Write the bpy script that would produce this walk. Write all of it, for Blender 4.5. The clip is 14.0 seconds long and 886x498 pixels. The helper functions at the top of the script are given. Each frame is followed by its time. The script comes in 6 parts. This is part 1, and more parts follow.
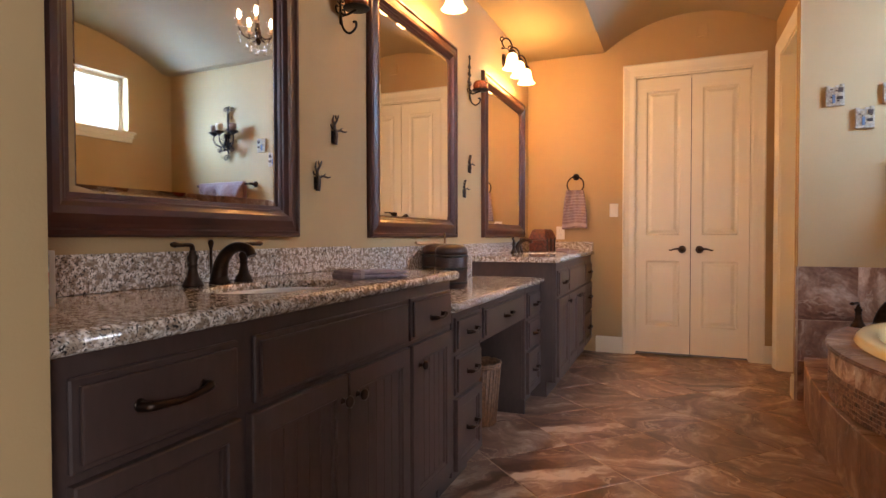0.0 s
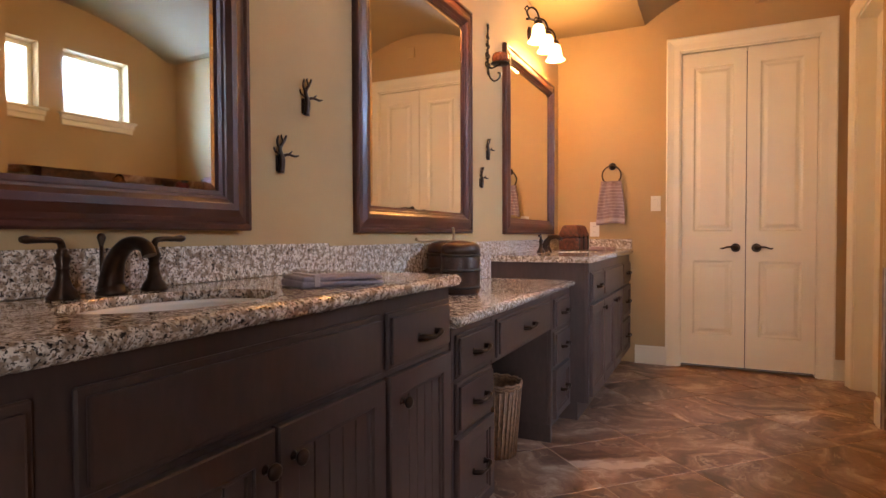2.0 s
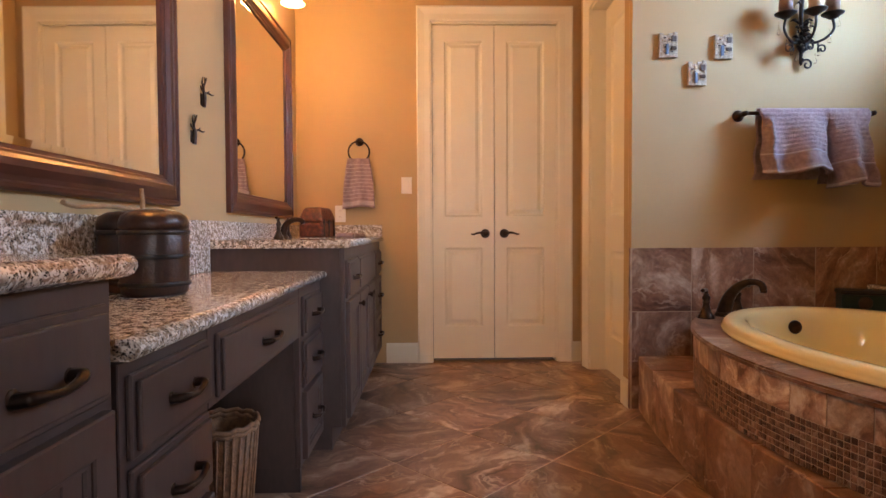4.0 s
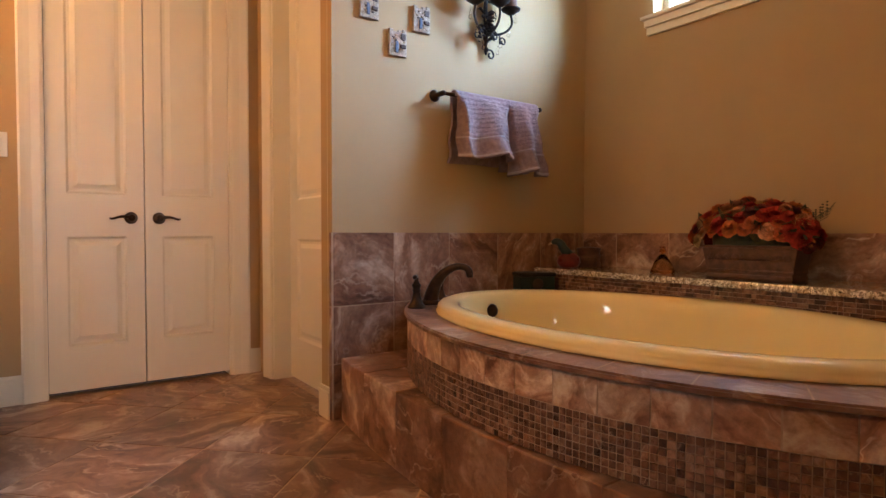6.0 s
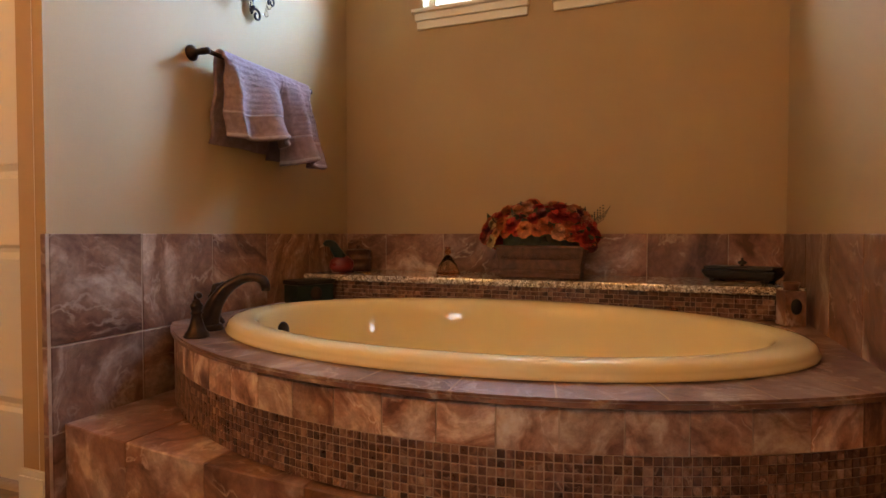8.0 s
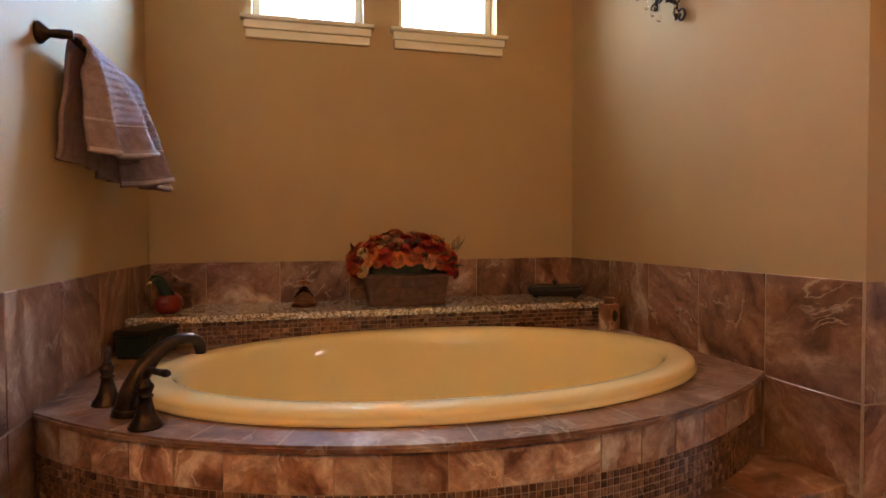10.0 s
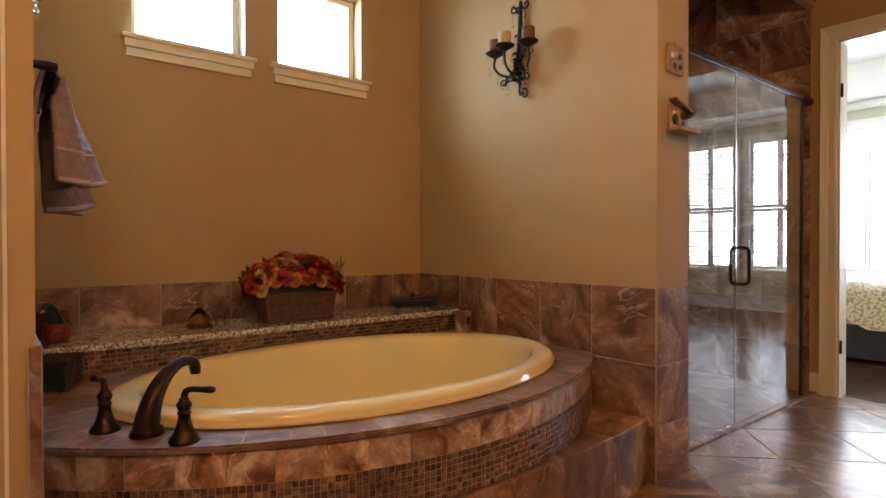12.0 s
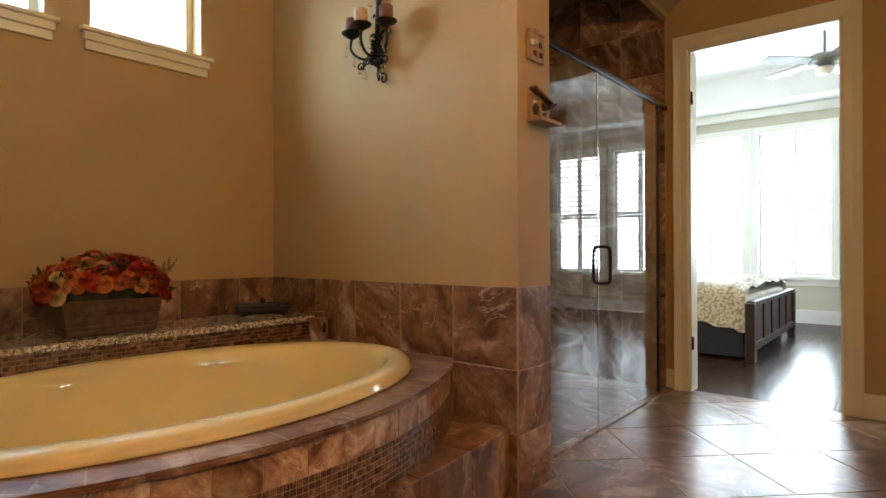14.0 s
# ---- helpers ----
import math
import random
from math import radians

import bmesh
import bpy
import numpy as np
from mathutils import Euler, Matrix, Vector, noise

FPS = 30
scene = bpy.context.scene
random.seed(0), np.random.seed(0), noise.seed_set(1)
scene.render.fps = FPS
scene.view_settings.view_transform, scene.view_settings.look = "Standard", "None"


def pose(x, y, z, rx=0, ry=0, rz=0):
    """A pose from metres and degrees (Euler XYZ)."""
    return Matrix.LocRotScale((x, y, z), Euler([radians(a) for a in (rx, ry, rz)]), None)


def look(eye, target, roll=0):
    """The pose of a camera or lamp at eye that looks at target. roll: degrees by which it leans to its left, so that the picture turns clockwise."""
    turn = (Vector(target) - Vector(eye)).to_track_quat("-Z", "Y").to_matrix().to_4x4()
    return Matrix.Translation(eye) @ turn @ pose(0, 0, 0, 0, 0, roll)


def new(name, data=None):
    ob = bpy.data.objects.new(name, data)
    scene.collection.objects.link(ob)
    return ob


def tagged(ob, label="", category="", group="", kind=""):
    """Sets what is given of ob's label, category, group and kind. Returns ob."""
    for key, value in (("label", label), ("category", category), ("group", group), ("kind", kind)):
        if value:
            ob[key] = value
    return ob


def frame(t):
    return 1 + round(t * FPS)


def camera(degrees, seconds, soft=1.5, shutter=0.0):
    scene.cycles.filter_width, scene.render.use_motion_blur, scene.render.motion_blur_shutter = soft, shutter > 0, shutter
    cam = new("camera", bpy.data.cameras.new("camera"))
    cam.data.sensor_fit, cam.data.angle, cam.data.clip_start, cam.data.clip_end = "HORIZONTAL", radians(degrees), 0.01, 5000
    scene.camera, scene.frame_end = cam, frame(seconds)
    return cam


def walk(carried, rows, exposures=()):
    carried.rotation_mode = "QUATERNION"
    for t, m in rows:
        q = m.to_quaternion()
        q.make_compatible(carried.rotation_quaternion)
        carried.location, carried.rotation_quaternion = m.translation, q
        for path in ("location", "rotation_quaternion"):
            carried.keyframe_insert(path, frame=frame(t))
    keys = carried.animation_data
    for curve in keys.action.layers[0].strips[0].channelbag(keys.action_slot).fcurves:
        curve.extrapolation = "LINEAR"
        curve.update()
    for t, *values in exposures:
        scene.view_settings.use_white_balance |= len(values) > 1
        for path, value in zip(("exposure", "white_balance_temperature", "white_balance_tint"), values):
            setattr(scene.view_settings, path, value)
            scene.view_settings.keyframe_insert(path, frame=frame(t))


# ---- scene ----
EXPOSURE = 0.09
cam = camera(76.0, 14.0)
PATH = [
    (0, (0.043, 0.062, 1.054), (-0.713, 1.913, 1.01), -0.1),
    (0.5, (0.018, 0.146, 1.045), (-0.807, 1.967, 1.002), -0.1),
    (1, (-0.012, 0.231, 1.029), (-0.878, 2.033, 0.986), -0.2),
    (1.5, (-0.054, 0.412, 1.037), (-0.93, 2.209, 0.992), -0.2),
    (2, (-0.043, 0.565, 1.039), (-0.906, 2.369, 0.991), -0.2),
    (4.5, (-0.33, 1.451, 0.916), (0.052, 3.414, 0.856), -0.2),
    (5, (-0.335, 1.612, 0.892), (0.36, 3.486, 0.837), -0.1),
    (5.5, (-0.349, 1.754, 0.889), (0.596, 3.516, 0.828), -0.1),
    (6, (-0.318, 1.876, 0.858), (0.846, 3.501, 0.802), 0.1),
    (6.5, (-0.304, 2.014, 0.855), (1.08, 3.458, 0.803), 0.1),
    (7, (-0.328, 2.2, 0.855), (1.261, 3.413, 0.804), 0.0),
    (7.5, (-0.333, 2.371, 0.856), (1.413, 3.346, 0.803), -0.0),
    (8, (-0.363, 2.56, 0.86), (1.5, 3.287, 0.806), 0.0),
    (10.5, (-0.476, 3.826, 1.028), (1.369, 3.057, 0.981), -0.2),
    (11, (-0.483, 4.051, 1.046), (1.251, 3.055, 1.011), -0.1),
    (11.5, (-0.533, 4.212, 1.051), (1.107, 3.067, 1.029), -0.0),
    (12, (-0.587, 4.335, 1.059), (0.971, 3.081, 1.039), -0.1),
    (12.5, (-0.591, 4.395, 1.05), (0.879, 3.042, 1.039), -0.0),
    (13, (-0.582, 4.394, 1.036), (0.812, 2.96, 1.029), -0.0),
    (13.5, (-0.554, 4.287, 1.036), (0.763, 2.782, 1.03), 0.2),
    (14, (-0.497, 4.042, 1.012), (0.782, 2.505, 1.018), -0.2),
]
walk(cam, [(t, look(eye, target, roll)) for t, eye, target, roll in PATH], [(0, EXPOSURE, 7000, 28), (8, EXPOSURE, 7000, 30), (10.5, EXPOSURE, 6900, 26), (12.5, EXPOSURE, 6600, 18), (14, EXPOSURE, 6500, 12)])

# ---- world and lights ----
world = bpy.data.worlds.new("sky")
scene.world = world
world.use_nodes = True
wn = world.node_tree.nodes
sky = wn.new("ShaderNodeTexSky")
sky.sky_type, sky.sun_disc, sky.sun_elevation, sky.sun_rotation = "NISHITA", False, radians(48), radians(60)
wn["Background"].inputs["Strength"].default_value = 0.12
world.node_tree.links.new(sky.outputs[0], wn["Background"].inputs["Color"])


def area(name, m, w, h, watts, colour):
    d = bpy.data.lights.new(name, "AREA")
    d.shape, d.size, d.size_y, d.energy, d.color = "RECTANGLE", w, h, watts, colour
    ob = new(name, d)
    ob.matrix_world = m
    return ob


def bulb(name, p, watts, colour, r=0.03):
    d = bpy.data.lights.new(name, "POINT")
    d.energy, d.color, d.shadow_soft_size = watts, colour, r
    ob = new(name, d)
    ob.location = p
    return ob


DAY = (0.75, 0.90, 1.0)
HAZE = (0.62, 0.82, 0.90)
SKYBLUE = (0.31, 0.62, 1.0)
WARM = (1.0, 0.52, 0.13)
CANDLE = (1.0, 0.40, 0.07)
for yc, turn, watts, tone in ((3.511, 0.62, 150, SKYBLUE), (2.783, -0.05, 34, HAZE)):
    area("window_daylight", look((2.90, yc - 0.10 * (turn > 0), 2.42), (2.20, yc + turn, 1.98)), 0.55, 0.55, watts, tone)
for x0, x1 in ((0.36, 1.24), (1.42, 2.28), (-1.60, -0.74), (-2.66, -1.84)):
    area("bedroom_day_and_fill", look(((x0 + x1) / 2, -5.35, 1.65), ((x0 + x1) / 2, 0, 1.45)), 0.95, 2.2, 230 if x0 > 0 else 115, DAY)
# added fill lamp, no known window here; brightens the near vanity and return wall
area("bedroom_day_and_fill", look((3.60, -2.35, 1.65), (0, -1.0, 1.3)), 1.5, 2.0, 200, DAY)
# vanity lamps and the chandelier
LAMPS = [(2.645, 2.40), (2.87, 2.40), (3.095, 2.40), (4.335, 2.40), (4.56, 2.40), (4.785, 2.40)]
for y, z in LAMPS:
    bulb("vanity_bulb", (-1.125, y, z - 0.045), 9.2 if y > 4 else 5.2, WARM, 0.03)
CHAND = (0.19, 3.10, 2.45)
for k in range(5):
    bulb("chandelier_bulb", (CHAND[0] + 0.125 * math.cos(1.257 * k + 0.3), CHAND[1] + 0.125 * math.sin(1.257 * k + 0.3), CHAND[2] + 0.085), 1.3, CANDLE, 0.012)

# ---- materials ----


def mat(name, c1, c2=None, scale=6.0, rough=0.6, metal=0.0, bump=0.0, bscale=None, detail=4.0, spread=(0.35, 0.65),
        rvar=0.08, fine=0.0, spec=0.5, stretch=(1, 1, 1), rand=0.0, coat=0.0):
    m = bpy.data.materials.new(name)
    m.use_nodes = True
    nt = m.node_tree
    N, L = nt.nodes, nt.links
    b = N["Principled BSDF"]
    b.inputs["Metallic"].default_value = metal
    b.inputs["Specular IOR Level"].default_value = spec
    b.inputs["Coat Weight"].default_value = coat
    b.inputs["Coat Roughness"].default_value = 0.12
    c2 = c2 or tuple(v * 0.82 for v in c1)
    tc = N.new("ShaderNodeTexCoord")
    mp = N.new("ShaderNodeMapping")
    mp.inputs["Scale"].default_value = stretch
    L.new(tc.outputs["Object"], mp.inputs["Vector"])
    vec = mp.outputs[0]
    if rand:
        oi = N.new("ShaderNodeObjectInfo")
        mul = N.new("ShaderNodeVectorMath")
        mul.operation = "MULTIPLY_ADD"
        cb = N.new("ShaderNodeCombineXYZ")
        for k in range(3):
            L.new(oi.outputs["Random"], cb.inputs[k])
        mul.inputs[1].default_value = (37.0, 53.0, 71.0)
        L.new(cb.outputs[0], mul.inputs[0])
        L.new(vec, mul.inputs[2])
        vec = mul.outputs[0]
    n1 = N.new("ShaderNodeTexNoise")
    n1.inputs["Scale"].default_value, n1.inputs["Detail"].default_value = scale, detail
    L.new(vec, n1.inputs["Vector"])
    rp = N.new("ShaderNodeValToRGB")
    rp.color_ramp.elements[0].position, rp.color_ramp.elements[1].position = spread
    rp.color_ramp.elements[0].color, rp.color_ramp.elements[1].color = (*c2, 1), (*c1, 1)
    L.new(n1.outputs["Fac"], rp.inputs["Fac"])
    col = rp.outputs["Color"]
    n2 = N.new("ShaderNodeTexNoise")
    n2.inputs["Scale"].default_value, n2.inputs["Detail"].default_value = bscale or scale * 14, 3
    L.new(vec, n2.inputs["Vector"])
    if fine:
        mx = N.new("ShaderNodeMixRGB")
        mx.blend_type, mx.inputs[0].default_value = "OVERLAY", fine
        L.new(col, mx.inputs[1])
        L.new(n2.outputs["Fac"], mx.inputs[2])
        col = mx.outputs[0]
    L.new(col, b.inputs["Base Color"])
    mr = N.new("ShaderNodeMapRange")
    mr.inputs["To Min"].default_value, mr.inputs["To Max"].default_value = max(rough - rvar, 0.02), min(rough + rvar, 1)
    L.new(n1.outputs["Fac"], mr.inputs["Value"])
    L.new(mr.outputs[0], b.inputs["Roughness"])
    if bump:
        bp = N.new("ShaderNodeBump")
        bp.inputs["Strength"].default_value, bp.inputs["Distance"].default_value = bump, 0.004
        L.new(n2.outputs["Fac"], bp.inputs["Height"])
        L.new(bp.outputs[0], b.inputs["Normal"])
    return m


def stone(name, ramp, scale, rough, warp=0.3, rand=1.0, bump=0.12, vein=0.65, spin=(0, 0, 1), stretch=(0.42, 1.9, 1.0), mottle=0.6):
    """Banded stone: bands that run a way of their own in each piece, thin pale veins along them, and a pitted mottle."""
    m = bpy.data.materials.new(name)
    m.use_nodes = True
    N, L = m.node_tree.nodes, m.node_tree.links
    b = N["Principled BSDF"]
    tc, oi = N.new("ShaderNodeTexCoord"), N.new("ShaderNodeObjectInfo")
    mad, cb = N.new("ShaderNodeVectorMath"), N.new("ShaderNodeCombineXYZ")
    mad.operation = "MULTIPLY_ADD"
    for k in range(3):
        L.new(oi.outputs["Random"], cb.inputs[k])
    sp, vr_ = N.new("ShaderNodeVectorMath"), N.new("ShaderNodeVectorRotate")
    sp.operation = "MULTIPLY"
    sp.inputs[1].default_value = tuple(47.0 * v for v in spin)
    L.new(cb.outputs[0], sp.inputs[0])
    vr_.rotation_type = "EULER_XYZ"
    L.new(tc.outputs["Object"], vr_.inputs["Vector"])
    L.new(sp.outputs[0], vr_.inputs["Rotation"])
    L.new(cb.outputs[0], mad.inputs[0])
    mad.inputs[1].default_value = (41.0 * rand, 23.0 * rand, 67.0 * rand)
    L.new(vr_.outputs[0], mad.inputs[2])
    w = N.new("ShaderNodeTexNoise")
    w.inputs["Scale"].default_value, w.inputs["Detail"].default_value = scale * 0.75, 4
    L.new(mad.outputs[0], w.inputs["Vector"])
    wa = N.new("ShaderNodeVectorMath")
    wa.operation = "MULTIPLY_ADD"
    wa.inputs[1].default_value = (warp, warp, warp)
    L.new(w.outputs["Color"], wa.inputs[0])
    L.new(mad.outputs[0], wa.inputs[2])
    n = N.new("ShaderNodeTexNoise")
    n.inputs["Scale"].default_value, n.inputs["Detail"].default_value, n.inputs["Roughness"].default_value = scale, 7, 0.56
    n.inputs["Distortion"].default_value = 0.35
    st = N.new("ShaderNodeMapping")
    st.inputs["Scale"].default_value = stretch
    L.new(wa.outputs[0], st.inputs["Vector"])
    L.new(st.outputs[0], n.inputs["Vector"])
    rp = N.new("ShaderNodeValToRGB")
    els = rp.color_ramp.elements
    els[0].position, els[0].color = ramp[0][0], (*ramp[0][1], 1)
    els[1].position, els[1].color = ramp[-1][0], (*ramp[-1][1], 1)
    for p, c in ramp[1:-1]:
        e = els.new(p)
        e.color = (*c, 1)
    L.new(n.outputs["Fac"], rp.inputs["Fac"])
    vn = N.new("ShaderNodeTexNoise")
    vn.inputs["Scale"].default_value, vn.inputs["Detail"].default_value = scale * 0.9, 5
    L.new(st.outputs[0], vn.inputs["Vector"])
    sb, ab = N.new("ShaderNodeMath"), N.new("ShaderNodeMath")
    sb.operation, ab.operation = "SUBTRACT", "ABSOLUTE"
    sb.inputs[1].default_value = 0.53
    L.new(vn.outputs["Fac"], sb.inputs[0])
    L.new(sb.outputs[0], ab.inputs[0])
    vr = N.new("ShaderNodeMapRange")
    vr.inputs["From Min"].default_value, vr.inputs["From Max"].default_value = 0.0, 0.020
    vr.inputs["To Min"].default_value, vr.inputs["To Max"].default_value = vein, 0.0
    L.new(ab.outputs[0], vr.inputs["Value"])
    # the veins break off where a coarse noise is low
    br, bm_, bk = N.new("ShaderNodeTexNoise"), N.new("ShaderNodeMapRange"), N.new("ShaderNodeMath")
    br.inputs["Scale"].default_value, br.inputs["Detail"].default_value = scale * 1.6, 3
    L.new(mad.outputs[0], br.inputs["Vector"])
    bm_.inputs["From Min"].default_value, bm_.inputs["From Max"].default_value = 0.42, 0.62
    L.new(br.outputs["Fac"], bm_.inputs["Value"])
    bk.operation = "MULTIPLY"
    L.new(vr.outputs[0], bk.inputs[0])
    L.new(bm_.outputs[0], bk.inputs[1])
    vm = N.new("ShaderNodeMixRGB")
    L.new(bk.outputs[0], vm.inputs[0])
    L.new(rp.outputs[0], vm.inputs[1])
    vm.inputs[2].default_value = (*ramp[-1][1], 1)
    f = N.new("ShaderNodeTexNoise")
    f.inputs["Scale"].default_value, f.inputs["Detail"].default_value, f.inputs["Roughness"].default_value = 34, 8, 0.72
    L.new(mad.outputs[0], f.inputs["Vector"])
    fr = N.new("ShaderNodeMapRange")
    fr.inputs["From Min"].default_value, fr.inputs["From Max"].default_value = 0.5 - 0.28 / (0.4 + mottle), 0.5 + 0.28 / (0.4 + mottle)
    L.new(f.outputs["Fac"], fr.inputs["Value"])
    mx = N.new("ShaderNodeMixRGB")
    mx.blend_type, mx.inputs[0].default_value = "OVERLAY", mottle
    L.new(vm.outputs[0], mx.inputs[1])
    L.new(fr.outputs[0], mx.inputs[2])
    hs = N.new("ShaderNodeHueSaturation")
    mr = N.new("ShaderNodeMapRange")
    mr.inputs["To Min"].default_value, mr.inputs["To Max"].default_value = 0.74, 1.24
    L.new(oi.outputs["Random"], mr.inputs["Value"])
    L.new(mr.outputs[0], hs.inputs["Value"])
    L.new(mx.outputs[0], hs.inputs["Color"])
    L.new(hs.outputs[0], b.inputs["Base Color"])
    r2 = N.new("ShaderNodeMapRange")
    r2.inputs["To Min"].default_value, r2.inputs["To Max"].default_value = rough - 0.08, rough + 0.10
    L.new(fr.outputs[0], r2.inputs["Value"])
    L.new(r2.outputs[0], b.inputs["Roughness"])
    bp = N.new("ShaderNodeBump")
    bp.inputs["Strength"].default_value, bp.inputs["Distance"].default_value = bump, 0.003
    L.new(f.outputs["Fac"], bp.inputs["Height"])
    L.new(bp.outputs[0], b.inputs["Normal"])
    return m


def granite(name):
    m = bpy.data.materials.new(name)
    m.use_nodes = True
    N, L = m.node_tree.nodes, m.node_tree.links
    b = N["Principled BSDF"]
    b.inputs["Roughness"].default_value = 0.07
    tc = N.new("ShaderNodeTexCoord")
    base = N.new("ShaderNodeTexNoise")
    base.inputs["Scale"].default_value, base.inputs["Detail"].default_value = 60, 5
    L.new(tc.outputs["Object"], base.inputs["Vector"])
    r0 = N.new("ShaderNodeValToRGB")
    r0.color_ramp.elements[0].position, r0.color_ramp.elements[0].color = 0.40, (0.30, 0.225, 0.165, 1)
    r0.color_ramp.elements[1].position, r0.color_ramp.elements[1].color = 0.55, (0.84, 0.78, 0.70, 1)
    L.new(base.outputs["Fac"], r0.inputs["Fac"])
    col = r0.outputs[0]
    for sc, lo, hi, c, det in ((150, 0.53, 0.58, (0.36, 0.27, 0.20), 3), (230, 0.58, 0.61, (0.022, 0.020, 0.019), 3), (125, 0.615, 0.64, (0.035, 0.030, 0.027), 4)):
        n = N.new("ShaderNodeTexNoise")
        n.inputs["Scale"].default_value, n.inputs["Detail"].default_value, n.inputs["Distortion"].default_value = sc, det, 0.4
        L.new(tc.outputs["Object"], n.inputs["Vector"])
        mr = N.new("ShaderNodeMapRange")
        mr.inputs["From Min"].default_value, mr.inputs["From Max"].default_value = lo, hi
        L.new(n.outputs["Fac"], mr.inputs["Value"])
        mx = N.new("ShaderNodeMixRGB")
        L.new(mr.outputs[0], mx.inputs[0])
        L.new(col, mx.inputs[1])
        mx.inputs[2].default_value = (*c, 1)
        col = mx.outputs[0]
    L.new(col, b.inputs["Base Color"])
    return m


def glow(name, colour, strength):
    m = bpy.data.materials.new(name)
    m.use_nodes = True
    b = m.node_tree.nodes["Principled BSDF"]
    b.inputs["Base Color"].default_value = (*colour, 1)
    b.inputs["Emission Color"].default_value = (*colour, 1)
    b.inputs["Emission Strength"].default_value = strength
    return m


def glass(name, colour=(1, 1, 1), rough=0.0, ior=1.45):
    m = bpy.data.materials.new(name)
    m.use_nodes = True
    b = m.node_tree.nodes["Principled BSDF"]
    b.inputs["Base Color"].default_value = (*colour, 1)
    b.inputs["Transmission Weight"].default_value = 1
    b.inputs["Roughness"].default_value = rough
    b.inputs["IOR"].default_value = ior
    return m


WALL = mat("wall_paint", (0.485, 0.332, 0.160), (0.455, 0.308, 0.146), 2.0, 0.75, bump=0.10, bscale=160)
CEIL = mat("ceiling_paint", (0.38, 0.30, 0.19), (0.355, 0.28, 0.175), 2.0, 0.8, bump=0.10, bscale=160)
TRIM = mat("white_trim_paint", (0.82, 0.77, 0.62), (0.79, 0.74, 0.59), 3.0, 0.38, bump=0.02, bscale=80)
CAB = mat("dark_cabinet_paint", (0.082, 0.051, 0.043), (0.058, 0.036, 0.031), 5.0, 0.45, bump=0.05, bscale=60, fine=0.25, stretch=(1, 1, 0.35), spec=0.42)
# near-black colour that stands in for shade behind the closet doors
CLOSETSHADE = mat("closet_shade_colour", (0.035, 0.027, 0.024), None, 5.0, 0.6)
FRAME = mat("mahogany_frame", (0.085, 0.022, 0.013), (0.035, 0.010, 0.007), 7.0, 0.42, bump=0.03, bscale=90, stretch=(1, 0.6, 0.6), coat=0.12)
BRONZE = mat("oil_rubbed_bronze", (0.055, 0.034, 0.024), (0.028, 0.018, 0.014), 30.0, 0.32, metal=0.85, bump=0.04)
IRON = mat("wrought_iron", (0.035, 0.028, 0.024), (0.018, 0.015, 0.013), 40.0, 0.5, metal=0.6, bump=0.2)
CHROME = mat("polished_steel", (0.75, 0.75, 0.75), (0.7, 0.7, 0.7), 20.0, 0.15, metal=1.0)
GRANITE = granite("speckled_granite")
PORCELAIN = mat("white_porcelain", (0.80, 0.78, 0.74), (0.78, 0.76, 0.72), 2.0, 0.12, rvar=0.03)
TUBMAT = mat("cream_acrylic", (0.86, 0.70, 0.36), (0.84, 0.68, 0.34), 2.0, 0.05, rvar=0.02)
TRAV = stone("brown_travertine", ((0.34, (0.105, 0.043, 0.024)), (0.44, (0.22, 0.105, 0.063)), (0.53, (0.295, 0.158, 0.100)), (0.605, (0.40, 0.255, 0.178)), (0.70, (0.60, 0.47, 0.37))), 5.0, 0.34, vein=0.7, spin=(0, 1, 0), stretch=(0.5, 1.2, 1.9), bump=0.3, mottle=0.5)
# cream strata, and a ramp raised to hold the daylight on the platform front
TRAVDAYLIT = stone("cream_veined_daylit_travertine", ((0.34, (0.13, 0.052, 0.029)), (0.43, (0.30, 0.150, 0.090)), (0.50, (0.40, 0.23, 0.145)), (0.58, (0.57, 0.40, 0.28)), (0.68, (0.76, 0.64, 0.50))), 6.5, 0.34, warp=0.22, vein=0.9, spin=(1, 0, 0), stretch=(1.0, 2.1, 0.7), bump=0.4, mottle=0.6)
FLOORSTONE = stone("floor_travertine", ((0.36, (0.090, 0.040, 0.023)), (0.46, (0.195, 0.098, 0.060)), (0.53, (0.255, 0.140, 0.088)), (0.59, (0.36, 0.228, 0.152)), (0.66, (0.52, 0.39, 0.285))), 4.4, 0.30, warp=0.5, bump=0.05, vein=0.8, mottle=0.12)
GROUT = mat("tan_grout", (0.50, 0.38, 0.28), (0.40, 0.30, 0.21), 30, 0.9, bump=0.2)
MIRROR = mat("silvered_mirror", (0.90, 0.90, 0.88), (0.90, 0.90, 0.88), 1.0, 0.012, metal=1.0, rvar=0.008)
PANE = glass("clear_glass")
WOODFLOOR = mat("dark_hardwood", (0.050, 0.022, 0.013), (0.022, 0.010, 0.007), 4.0, 0.24, bump=0.12, bscale=30, stretch=(1, 8, 1), rand=1.0, spec=0.14)
BEDWALL = mat("bedroom_paint", (0.56, 0.56, 0.46), (0.53, 0.53, 0.43), 2.0, 0.75)
WHITETRIM = mat("bright_white_trim", (0.80, 0.80, 0.77), (0.77, 0.77, 0.74), 3.0, 0.4)
WHITECEIL = mat("white_ceiling_paint", (0.82, 0.82, 0.80), (0.78, 0.78, 0.76), 2.0, 0.8)

# ---- mesh helpers ----


